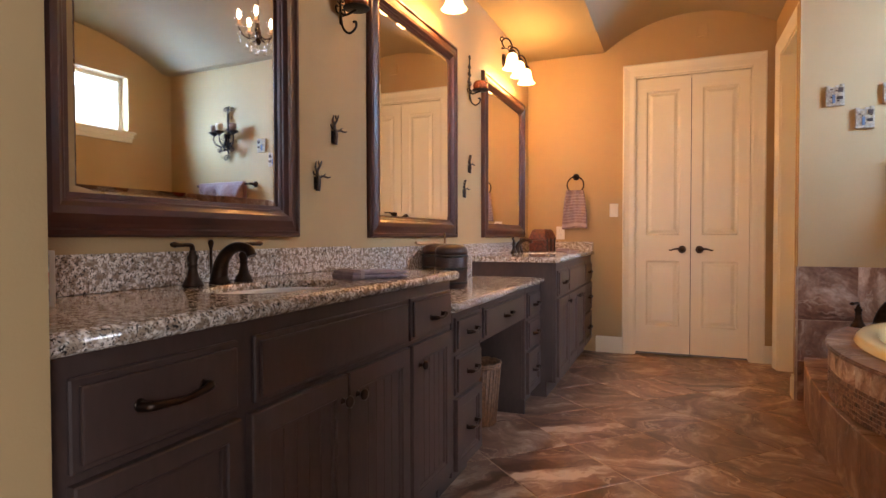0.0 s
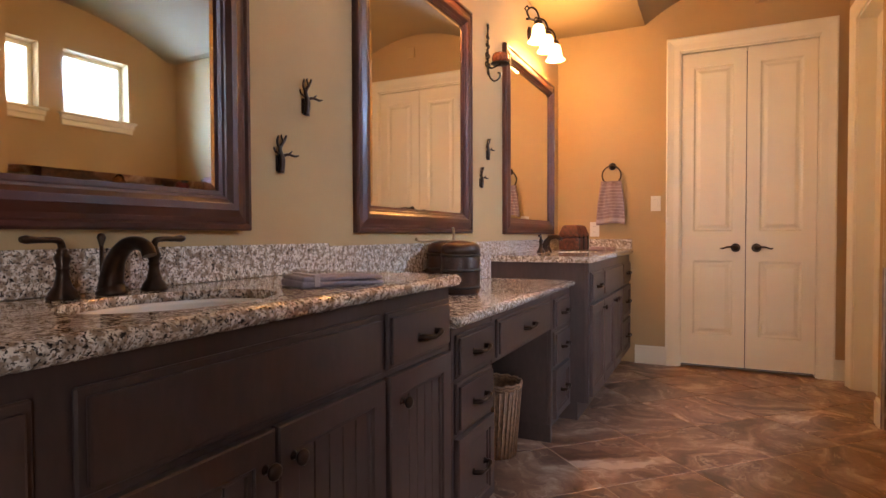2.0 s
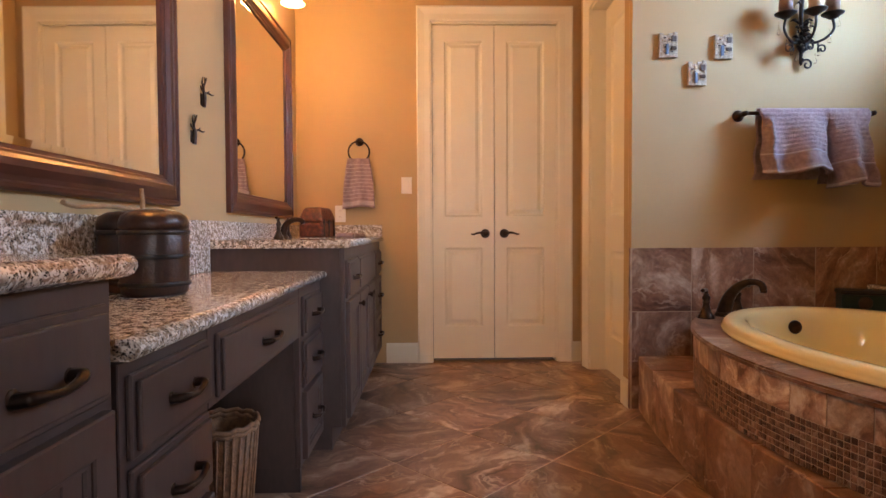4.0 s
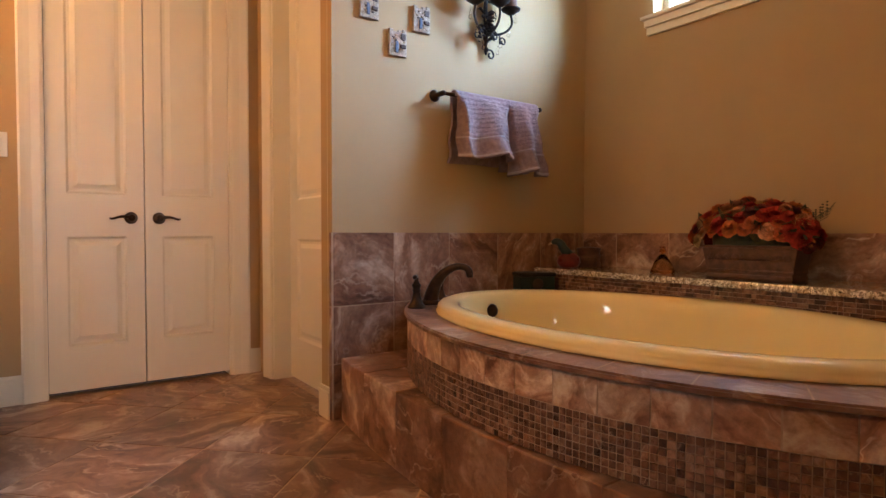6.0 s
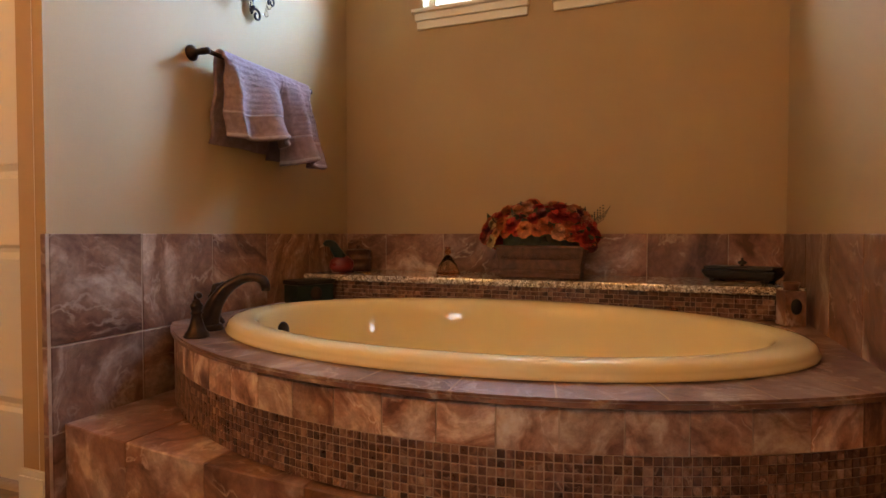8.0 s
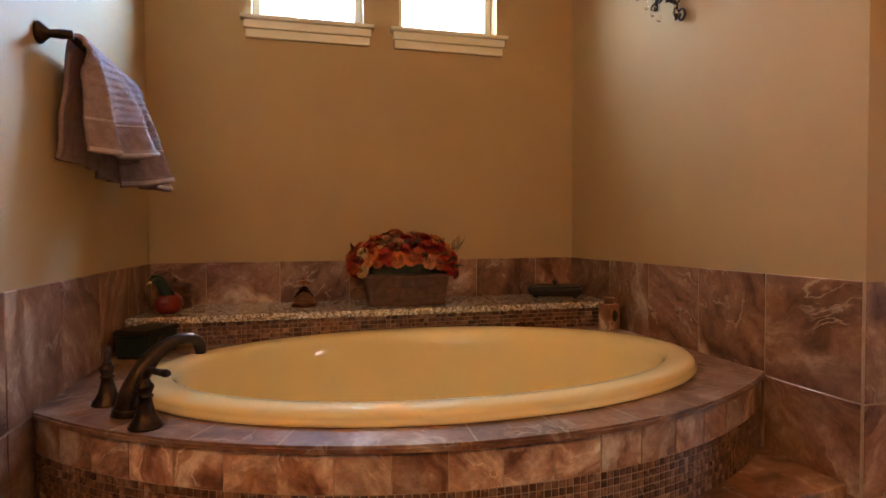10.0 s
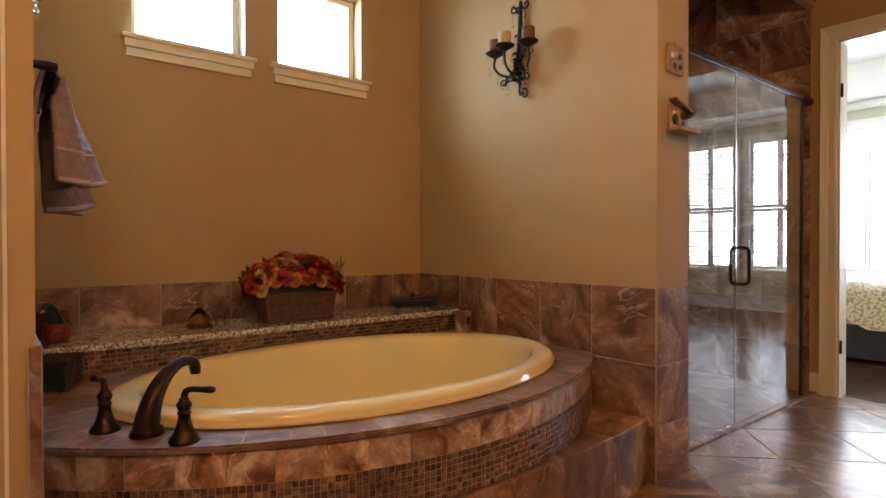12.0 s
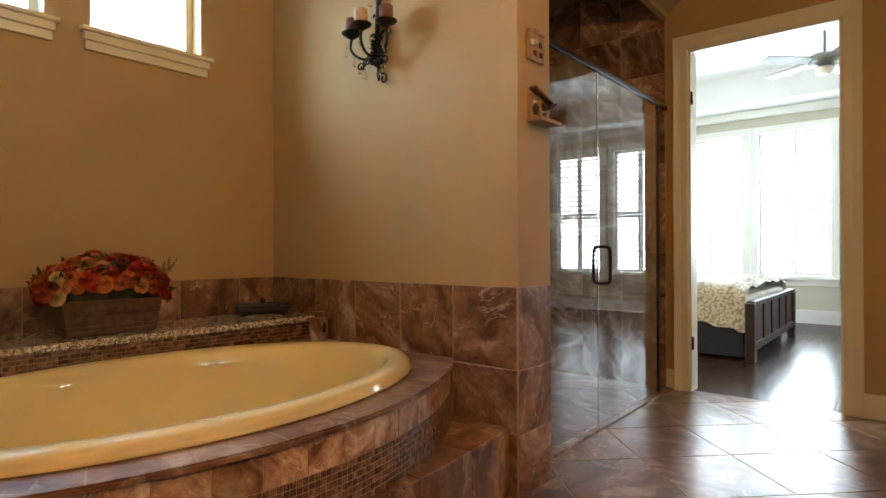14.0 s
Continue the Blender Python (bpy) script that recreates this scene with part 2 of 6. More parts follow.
def box(x0, x1, y0, y1, z0, z1, bev=0.0, bm=None, seg=2):
    t = bmesh.new()
    bmesh.ops.create_cube(t, size=1)
    for v in t.verts:
        v.co = Vector((x0 + (v.co.x + 0.5) * (x1 - x0), y0 + (v.co.y + 0.5) * (y1 - y0), z0 + (v.co.z + 0.5) * (z1 - z0)))
    if bev:
        bmesh.ops.bevel(t, geom=list(t.edges), offset=bev, segments=seg, affect="EDGES", profile=0.6)
    return merge(t, bm)


def merge(t, bm=None):
    if bm is None:
        return t
    me = bpy.data.meshes.new("tmp")
    t.to_mesh(me)
    bm.from_mesh(me)
    bpy.data.meshes.remove(me)
    t.free()
    return bm


def moved(bm, m):
    bm.transform(m)
    return bm


def lathe(profile, seg=24, bm=None, centre=(0, 0, 0)):
    """A turned shape from (radius, height) pairs, about the z axis."""
    t = bmesh.new()
    rings = []
    for r, z in profile:
        if r < 1e-5:
            rings.append([t.verts.new((centre[0], centre[1], centre[2] + z))])
        else:
            rings.append([t.verts.new((centre[0] + r * math.cos(2 * math.pi * k / seg), centre[1] + r * math.sin(2 * math.pi * k / seg), centre[2] + z)) for k in range(seg)])
    for a, b in zip(rings, rings[1:]):
        for k in range(seg):
            q = (k + 1) % seg
            if len(a) == 1 and len(b) == 1:
                continue
            if len(a) == 1:
                t.faces.new((a[0], b[q], b[k]))
            elif len(b) == 1:
                t.faces.new((a[k], a[q], b[0]))
            else:
                t.faces.new((a[k], a[q], b[q], b[k]))
    for f in t.faces:
        f.smooth = True
    bmesh.ops.recalc_face_normals(t, faces=t.faces)
    return merge(t, bm)


def tube(points, r, seg=10, bm=None, smooth=4):
    """A round bar along a smoothed line of points; r is one radius or one for each point."""
    pts = [Vector(p) for p in points]
    rs = list(r) if isinstance(r, (list, tuple)) else [r] * len(pts)
    if smooth > 1 and len(pts) > 2:
        out, ro = [], []
        for i in range(len(pts) - 1):
            a, b, c, d = pts[max(i - 1, 0)], pts[i], pts[i + 1], pts[min(i + 2, len(pts) - 1)]
            for k in range(smooth):
                u = k / smooth
                out.append(0.5 * ((2 * b) + (c - a) * u + (2 * a - 5 * b + 4 * c - d) * u * u + (3 * b - a - 3 * c + d) * u ** 3))
                ro.append(rs[i] + (rs[i + 1] - rs[i]) * u)
        pts, rs = out + [pts[-1]], ro + [rs[-1]]
    t = bmesh.new()
    rings, up = [], None
    for i, p in enumerate(pts):
        d = (pts[min(i + 1, len(pts) - 1)] - pts[max(i - 1, 0)]).normalized()
        if up is None:
            up = d.orthogonal().normalized()
        up = (up - d * up.dot(d)).normalized()
        side = d.cross(up)
        rings.append([t.verts.new(p + rs[i] * (math.cos(2 * math.pi * k / seg) * up + math.sin(2 * math.pi * k / seg) * side)) for k in range(seg)])
    for a, b in zip(rings, rings[1:]):
        for k in range(seg):
            f = t.faces.new((a[k], a[(k + 1) % seg], b[(k + 1) % seg], b[k]))
            f.smooth = True
    t.faces.new(list(reversed(rings[0])))
    t.faces.new(rings[-1])
    bmesh.ops.recalc_face_normals(t, faces=t.faces)
    return merge(t, bm)


def prism(poly, z0, z1, bev=0.0, bm=None):
    """An upright prism over a plan polygon."""
    t = bmesh.new()
    lo = [t.verts.new((x, y, z0)) for x, y in poly]
    hi = [t.verts.new((x, y, z1)) for x, y in poly]
    n = len(poly)
    t.faces.new(list(reversed(lo)))
    top = t.faces.new(hi)
    for k in range(n):
        t.faces.new((lo[k], lo[(k + 1) % n], hi[(k + 1) % n], hi[k]))
    bmesh.ops.recalc_face_normals(t, faces=t.faces)
    if bev:
        bmesh.ops.bevel(t, geom=list(top.edges), offset=bev, segments=1, affect="EDGES")
    return merge(t, bm)


def obj(name, bm, material, parent=None, label="", smooth=False):
    me = bpy.data.meshes.new(name)
    if smooth:
        for f in bm.faces:
            f.smooth = True
    bm.to_mesh(me)
    bm.free()
    me.materials.append(material)
    ob = new(name, me)
    ob.parent = parent
    if label:
        ob["label"] = label
    return ob


def part(name, bm, material, parent, label="", smooth=False):
    return obj(name, bm, material, parent, label, smooth)


def thing(name, label, category, group="", at=(0, 0, 0), rz=0.0):
    e = new(name)
    e.empty_display_size = 0.05
    e.matrix_basis = pose(*at, 0, 0, rz)
    return tagged(e, label, category, group)


def setting(name, bm, material, label="", parent=None, category=""):
    return tagged(obj(name, bm, material, parent), label, category, kind="structure")


# ---- plan ----
XV, YD, XT, YT, YS, XW, YB = -1.255, 5.39, 0.75, 4.262, 2.065, 2.48, -0.20
YR = 0.543      # face of the wall that closes the vanity
XR = -0.70
XTW = 0.772     # end of the wall at the foot of the tub
TOP = 3.25
# ---- walls ----
setting("wall_vanity", box(XV - 0.14, XV, YR, YD, 0, TOP), WALL, "warm beige painted vanity wall", category="wall")
setting("wall_return", box(XV - 0.14, XR, YB, YR, 0, TOP), WALL, "beige painted wall closing the vanity", category="wall")
# wall of the double doors, opening -0.28 to 0.63
b = box(XV - 0.14, -0.285, YD, YD + 0.14, 0, TOP)
box(0.63, 1.0, YD, YD + 0.14, 0, TOP, bm=b)
box(-0.285, 0.63, YD, YD + 0.14, 2.46, TOP, bm=b)
setting("wall_closet", b, WALL, "beige painted wall round the double doors", category="wall")
# side wall with the narrow door, opening y 4.40 to 5.14
XSIDE = 0.80
b = box(XSIDE, XSIDE + 0.12, 5.14, YD, 0, TOP)
box(XSIDE, XSIDE + 0.12, YT + 0.12, 4.40, 0, TOP, bm=b)
box(XSIDE, XSIDE + 0.12, 4.40, 5.14, 2.46, TOP, bm=b)
setting("wall_side", b, WALL, "beige painted side wall with a narrow door", category="wall")
setting("wall_towel", box(XTW, XW + 0.2, YT, YT + 0.12, 0, TOP), WALL, "beige painted wall at the foot of the tub", category="wall")
# window wall with two openings
b = box(XW, XW + 0.2, YB, YT, 0, 2.06)
box(XW, XW + 0.2, YB, YT, 2.58, TOP, bm=b)
for y0, y1 in ((YB, 2.515), (3.052, 3.237), (3.785, YT)):
    box(XW, XW + 0.2, y0, y1, 2.06, 2.58, bm=b)
setting("wall_window", b, WALL, "beige painted wall with two high windows", category="wall")
setting("wall_shower", box(XT, XW, 1.80, YS, 0, TOP), WALL, "beige painted wall between tub and shower", category="wall")
# wall to the bedroom, opening -0.16 to 0.745
b = box(-2.6, -0.16, YB - 0.14, YB, 0, 3.6)
box(0.745, 3.4, YB - 0.14, YB, 0, 3.6, bm=b)
box(-0.16, 0.745, YB - 0.14, YB, 2.44, 3.6, bm=b)
setting("wall_bedroom", b, WALL, "beige painted wall with the bedroom doorway", category="wall")

# ---- ceiling: flat over the vanity, a barrel over the passage, a cross barrel over the tub ----


def arc(u, a, b, z0, rise):
    half, mid = (b - a) / 2, (a + b) / 2
    if not a <= u <= b:
        return z0
    R = (half * half + rise * rise) / (2 * rise)
    return z0 + rise - R + math.sqrt(max(R * R - (u - mid) ** 2, 0))


t = bmesh.new()
xs = [XV - 0.1, -0.553, -0.5529] + [-0.55 + 1.45 * k / 40 for k in range(1, 41)] + [0.95 + 1.6 * k / 24 for k in range(1, 25)]
ys = [YB] + [-0.2 + 2.26 * k / 4 for k in range(1, 5)] + [2.061 + 2.155 * k / 48 for k in range(49)] + [4.5, 5.0, YD]


def ceil_z(x, y):
    z = 2.71
    if x > -0.553:
        z = arc(x, -0.553, 0.93, 2.71, 0.255)
    if x > 0.19:
        z = max(z, arc(y, YS - 0.004, YT + 0.004, 2.655, 0.30))
    return z


grid = [[t.verts.new((x, y, ceil_z(x, y))) for y in ys] for x in xs]
for i in range(len(xs) - 1):
    for j in range(len(ys) - 1):
        if xs[i] > 0.89 and ys[j] < 1.6:
            continue
        t.faces.new((grid[i][j], grid[i][j + 1], grid[i + 1][j + 1], grid[i + 1][j]))
setting("ceiling", t, CEIL, "vaulted tan painted plaster ceiling", category="ceiling")
# unseen slab, added to stop sky light from leaking in over the ceiling
setting("sky_block_slab", box(-2.6, XW + 0.3, YB - 0.1, YD + 0.2, TOP, TOP + 0.1), WHITECEIL, "unseen slab above the ceiling that keeps the sky's light out", category="ceiling")

# ---- floors ----
floor = setting("floor", box(XV - 0.1, XW, YB - 0.05, YD + 0.1, -0.08, -0.0022), GROUT, "diagonal brown travertine tile floor with pale grout", category="floor")
# ---- doors and trim ----


def panel_leaf(bm, w, h, t, panels):
    """A door leaf in its own plane: x along the width, y the thickness (front at 0), z up; panels as (x0, x1, z0, z1)."""
    xs = sorted({0, w, *[p[0] for p in panels], *[p[1] for p in panels]})
    zs = sorted({0, h, *[p[2] for p in panels], *[p[3] for p in panels]})
    for i in range(len(xs) - 1):
        for j in range(len(zs) - 1):
            cx, cz = (xs[i] + xs[i + 1]) / 2, (zs[j] + zs[j + 1]) / 2
            if any(p[0] < cx < p[1] and p[2] < cz < p[3] for p in panels):
                continue
            box(xs[i], xs[i + 1], 0, t, zs[j], zs[j + 1], bm=bm)
    for x0, x1, z0, z1 in panels:
        prev = None
        for d, y in ((0.0, 0.0), (0.012, 0.012), (0.026, 0.012), (0.050, 0.002)):
            ring = [bm.verts.new(v) for v in ((x0 + d, y, z0 + d), (x1 - d, y, z0 + d), (x1 - d, y, z1 - d), (x0 + d, y, z1 - d))]
            if prev:
                for k in range(4):
                    bm.faces.new((prev[k], prev[(k + 1) % 4], ring[(k + 1) % 4], ring[k]))
            prev = ring
        bm.faces.new(prev)
    return bm


def lever(side):
    """A round rose with a curved lever; side -1 or 1 is the way that the lever points along x; front towards -y."""
    b = moved(lathe([(0, 0.052), (0.014, 0.052), (0.018, 0.048), (0.018, 0.03), (0.03, 0.016), (0.033, 0.008), (0.033, 0.0), (0, 0.0)], 24), pose(0, 0, 0, 90))
    tube([(0, -0.045, 0), (side * 0.03, -0.048, 0.006), (side * 0.06, -0.046, 0.004), (side * 0.09, -0.042, -0.006), (side * 0.105, -0.040, -0.002)],
         [0.010, 0.009, 0.007, 0.006, 0.004], 10, bm=b)
    return b


PAN = [(0.085, 0.36, 0.235, 0.81), (0.085, 0.36, 1.035, 2.30)]
door = tagged(new("door_1"), "white painted double closet doors with bronze levers", "door", kind="structure")
for k, x0 in enumerate((-0.277, 0.174)):
    leaf = part("door_leaf", panel_leaf(bmesh.new(), 0.445, 2.413, 0.035, PAN), TRIM, door)
    leaf.matrix_basis = pose(x0, YD + 0.012, 0.026)
    h = part("door_handle", lever(-1 if k == 0 else 1), BRONZE, leaf, "dark bronze lever handle")
    h.matrix_basis = pose(0.445 - 0.065 if k == 0 else 0.068, 0, 0.912)


def casing(name, m, w, h, label, cw=0.105):
    """Moulded casing round an opening: x along the wall from 0 to w, front towards -y."""
    b = bmesh.new()
    prof = [(0, 0), (0, -0.012), (0.012, -0.016), (0.05, -0.018), (0.075, -0.024), (0.095, -0.030), (cw, -0.026), (cw, 0)]
    path = [((0, 0), (-1, 0)), ((0, h), (-1, 1)), ((w, h), (1, 1)), ((w, 0), (1, 0))]
    rings = [[b.verts.new((p[0] + o * q[0], y, p[1] + o * q[1])) for o, y in prof] for p, q in path]
    n = len(prof)
    for a, c in zip(rings, rings[1:]):
        for k in range(n):
            b.faces.new((a[k], a[(k + 1) % n], c[(k + 1) % n], c[k]))
    b.faces.new(rings[0])
    b.faces.new(list(reversed(rings[-1])))
    bmesh.ops.recalc_face_normals(b, faces=b.faces)
    b.transform(m)
    return setting(name, b, TRIM, label, category="trim")


casing("trim_closet_door", pose(-0.285, YD, 0), 0.915, 2.46, "white moulded casing round the double doors")
setting("door_frame_closet", merge(box(-0.285, -0.279, YD, YD + 0.14, 0, 2.46), box(0.622, 0.63, YD, YD + 0.14, 0, 2.46, bm=box(-0.285, 0.63, YD, YD + 0.14, 2.445, 2.46))), TRIM, "white painted door lining", category="trim")
# dark sheet added so that the gaps round the doors read as shade
setting("closet_shade_sheet", box(-0.4, 0.8, YD + 0.15, YD + 0.2, 0, 2.6), CLOSETSHADE, "dark sheet behind the doors, standing in for the closet's shade", category="wall")
casing("trim_side_door", pose(XSIDE, 5.14, 0, 0, 0, -90), 0.74, 2.46, "white moulded casing round the narrow door", 0.085)
b = box(XSIDE, XSIDE + 0.12, 5.125, 5.14, 0, 2.46)
box(XSIDE, XSIDE + 0.12, 4.40, 4.415, 0, 2.46, bm=b)
box(XSIDE, XSIDE + 0.12, 4.40, 5.14, 2.445, 2.46, bm=b)
setting("door_frame_side", b, TRIM, "white painted door lining", category="trim")
door = tagged(new("door_2"), "white painted panelled door, closed, beside the tub wall", "door", kind="structure")
leaf = part("door_leaf", panel_leaf(bmesh.new(), 0.71, 2.43, 0.035, [(0.11, 0.60, 0.235, 0.81), (0.11, 0.60, 1.035, 2.30)]), TRIM, door)
leaf.matrix_basis = pose(XSIDE + 0.10, 5.125, 0.012, 0, 0, -90)
k = part("latch_plate", box(0.62, 0.64, -0.004, 0, 0.985, 1.005, 0.002), BRONZE, leaf, "small dark latch")
casing("trim_bedroom_door", pose(0.745, YB, 0, 0, 0, 180), 0.905, 2.44, "white moulded casing round the bedroom doorway", 0.10)
b = box(-0.16, -0.145, YB - 0.14, YB, 0, 2.44)
box(0.73, 0.745, YB - 0.14, YB, 0, 2.44, bm=b)
box(-0.16, 0.745, YB - 0.14, YB, 2.425, 2.44, bm=b)
setting("door_frame_bedroom", b, TRIM, "white painted door lining of the bedroom doorway", category="trim")
for z in (0.30, 2.05):
    tagged(obj("door_hinge", tube([(0.722, YB - 0.005, z), (0.722, YB - 0.005, z + 0.09)], 0.008, 8, smooth=1), IRON), "dark steel door hinge on the white lining", "hinge", kind="structure")


def baseboard(x0, x1, y0, y1, face):
    """A skirting board 0.14 m high; face names the side that looks into the room."""
    b = box(x0, x1, y0, y1, 0, 0.125)
    i = {"-y": (0, 0, 0.006, 0), "-x": (0.006, 0, 0, 0), "+y": (0, 0, 0, -0.006), "+x": (0, -0.006, 0, 0)}[face]
    box(x0 + i[0], x1 + i[1], y0 + i[2], y1 + i[3], 0.125, 0.145, bm=b)
    return setting("baseboard", b, TRIM, "white painted baseboard", category="baseboard")


baseboard(-0.62, -0.39, YD - 0.016, YD, "-y")
baseboard(0.735, XSIDE, YD - 0.018, YD, "-y")
baseboard(XTW - 0.016, XTW, YT + 0.012, YT + 0.12, "-x")
baseboard(-0.70, -0.26, YB, YB + 0.016, "+y")
baseboard(0.845, 0.905, YB, YB + 0.014, "+y")
baseboard(XR, XR + 0.016, YB + 0.02, YR, "+x")

# ---- high windows over the tub ----
for k, (y0, y1) in enumerate(((3.237, 3.785), (2.515, 3.052))):
    w = tagged(new("window_%d" % (k + 1)), "high white-framed window glowing with daylight", "window", kind="structure")
    X = XW + 0.10
    b = box(X, X + 0.05, y0, y0 + 0.035, 2.06, 2.58, 0.003)
    box(X, X + 0.05, y1 - 0.035, y1, 2.06, 2.58, 0.003, bm=b)
    box(X, X + 0.05, y0 + 0.035, y1 - 0.035, 2.06, 2.09, 0.003, bm=b)
    box(X, X + 0.05, y0 + 0.035, y1 - 0.035, 2.545, 2.58, 0.003, bm=b)
    part("window_frame", b, TRIM, w)
    b = box(XW - 0.050, X, y0 - 0.050, y1 + 0.050, 2.040, 2.06, 0.006)
    box(XW - 0.034, XW, y0 - 0.036, y1 + 0.036, 2.000, 2.040, 0.006, bm=b)
    box(XW - 0.020, XW, y0 - 0.028, y1 + 0.028, 1.958, 2.000, 0.004, bm=b)
    part("window_sill", b, TRIM, w, "white moulded window sill")
    p = part("pane", box(X + 0.02, X + 0.024, y0 + 0.035, y1 - 0.035, 2.09, 2.545), PANE, w)
    p.visible_shadow = False

# ---- vanity ----
XC1, XC2, XC3 = -0.775, -0.772, -0.668


def shaker(y0, y1, z0, z1, x, rail=0.055):
    """The frame of a door or drawer front: one mitred moulding with a stepped inner edge."""
    b = bmesh.new()
    prof = [(0.0, 0.0), (0.0, 0.016), (0.003, 0.019), (rail - 0.003, 0.019), (rail, 0.016), (rail, 0.013), (rail + 0.008, 0.012), (rail + 0.010, 0.008), (rail + 0.010, 0.0)]
    rings = [[b.verts.new((x + h, py + o * sy, pz + o * sz)) for o, h in prof] for py, sy, pz, sz in ((y0, 1, z0, 1), (y1, -1, z0, 1), (y1, -1, z1, -1), (y0, 1, z1, -1))]
    for k in range(4):
        a, c = rings[k], rings[(k + 1) % 4]
        for m in range(len(prof) - 1):
            b.faces.new((a[m], a[m + 1], c[m + 1], c[m]))
    bmesh.ops.recalc_face_normals(b, faces=b.faces)
    return b


def beads(y0, y1, z0, z1, x, rail, bead):
    """The boards inside a frame, one mesh each."""
    e = rail + 0.010
    w = y1 - y0 - 2 * e
    n = max(2, round(w / 0.05)) if bead else 1
    for k in range(n):
        a = y0 + e + w * k / n
        yield box(x - 0.002, x + 0.008, a + 0.0013, a + w / n - 0.0013, z0 + e - 0.001, z1 - e + 0.001, 0.0016, seg=1)


def slab_front(y0, y1, z0, z1, x):
    """A drawer front with a stepped, worn edge."""
    b = box(x, x + 0.010, y0, y1, z0, z1, 0.003, seg=1)
    box(x + 0.010, x + 0.020, y0 + 0.012, y1 - 0.012, z0 + 0.012, z1 - 0.012, 0.004, bm=b)
    return b


def pull(y, z, x, w=0.10):
    b = tube([(x, y - w / 2, z - 0.004), (x + 0.022, y - w / 2 + 0.004, z - 0.002), (x + 0.028, y - w / 4, z - 0.004), (x + 0.029, y, z - 0.006), (x + 0.028, y + w / 4, z - 0.002),
              (x + 0.022, y + w / 2 - 0.004, z + 0.002), (x, y + w / 2, z)], [0.009, 0.0085, 0.006, 0.0055, 0.006, 0.0085, 0.009], 10)
    for s in (-1, 1):
        moved_b = moved(lathe([(0, 0.004), (0.010, 0.004), (0.012, 0), (0, 0)], 14), pose(x, y + s * w / 2, z, 0, 90))
        merge(moved_b, b)
    return b


def knob(y, z, x):
    return moved(lathe([(0, 0.032), (0.010, 0.031), (0.0155, 0.026), (0.016, 0.021), (0.011, 0.015), (0.006, 0.012), (0.006, 0.004), (0.011, 0.0), (0, 0)], 18), pose(x, y, z, 0, 90))


def cabinet(y0, y1, xf, ztop, toe, label, fronts, ends=()):
    c = thing("vanity_cabinet", label, "cabinet", "vanity cabinets", ((XV + xf) / 2, (y0 + y1) / 2, 0))
    off = Matrix.Translation((-(XV + xf) / 2, -(y0 + y1) / 2, 0))
    if toe > 0.5:
        part("body", moved(box(XV, xf, y0, y1, toe - 0.02, ztop, 0.002, seg=1), off), CAB, c)
    else:
        part("face_frame", moved(box(xf - 0.02, xf, y0, y1, toe, ztop, 0.002, seg=1), off), CAB, c)
        part("side_panel", moved(box(XV, xf - 0.02, y0, y0 + 0.02, toe, ztop), off), CAB, c)
        part("side_panel", moved(box(XV, xf - 0.02, y1 - 0.02, y1, toe, ztop), off), CAB, c)
        part("carcass", moved(box(XV, xf - 0.02, y0 + 0.02, y1 - 0.02, toe, min(0.68, ztop)), off), CAB, c)
        part("toe_kick", moved(box(XV, xf - 0.06, y0 + 0.002, y1 - 0.002, 0, toe), off), CAB, c)
    for f in fronts:
        kind, a0, a1, z0, z1 = f[:5]
        if kind == "drawer":
            p = part("drawer_front", moved(slab_front(a0, a1, z0, z1, xf), off), CAB, c)
        elif kind == "panel":
            p = part("drawer_front", moved(shaker(a0, a1, z0, z1, xf, 0.04), off), CAB, c)
            for q in beads(a0, a1, z0, z1, xf, 0.04, False):
                part("panel", moved(q, off), CAB, p)
        else:
            p = part("door", moved(shaker(a0, a1, z0, z1, xf), off), CAB, c)
            for q in beads(a0, a1, z0, z1, xf, 0.055, True):
                part("bead_board", moved(q, off), CAB, p)
        for h in f[5:]:
            if h[0] == "pull":
                part("handle", moved(pull(h[1], h[2], xf + 0.018, h[3] if len(h) > 3 else 0.10), off), BRONZE, p, "dark bronze drawer pull")
            else:
                part("handle", moved(knob(h[1], h[2], xf + 0.018), off), BRONZE, p, "dark bronze knob")
    return c


Z1 = 0.883
cabinet(YR + 0.004, 2.135, XC1, Z1, 0.10, "dark grey-brown painted vanity cabinet with beaded doors", [
    ("drawer", 0.612, 0.955, 0.705, 0.848, ("pull", 0.787, 0.783, 0.135)),
    ("panel", 0.612, 0.955, 0.42, 0.69, ("pull", 0.787, 0.56, 0.135)), ("panel", 0.612, 0.955, 0.13, 0.405, ("pull", 0.787, 0.27, 0.135)),
    ("drawer", 1.003, 1.730, 0.705, 0.848),
    ("door", 0.985, 1.353, 0.13, 0.69, ("knob", 1.325, 0.625)), ("door", 1.362, 1.735, 0.13, 0.69, ("knob", 1.40, 0.625)),
    ("drawer", 1.757, 2.112, 0.705, 0.848, ("pull", 1.955, 0.768, 0.10)), ("door", 1.757, 2.112, 0.13, 0.69, ("knob", 1.81, 0.618))])
Z2 = 0.749
cabinet(2.145, 2.49, XC2, Z2, 0.09, "dark painted drawer stack beside the knee space", [
    ("drawer", 2.165, 2.475, 0.59, 0.728, ("pull", 2.33, 0.66, 0.10)), ("drawer", 2.165, 2.475, 0.415, 0.575, ("pull", 2.33, 0.495, 0.10)),
    ("panel", 2.165, 2.475, 0.11, 0.40, ("pull", 2.33, 0.26, 0.10))])
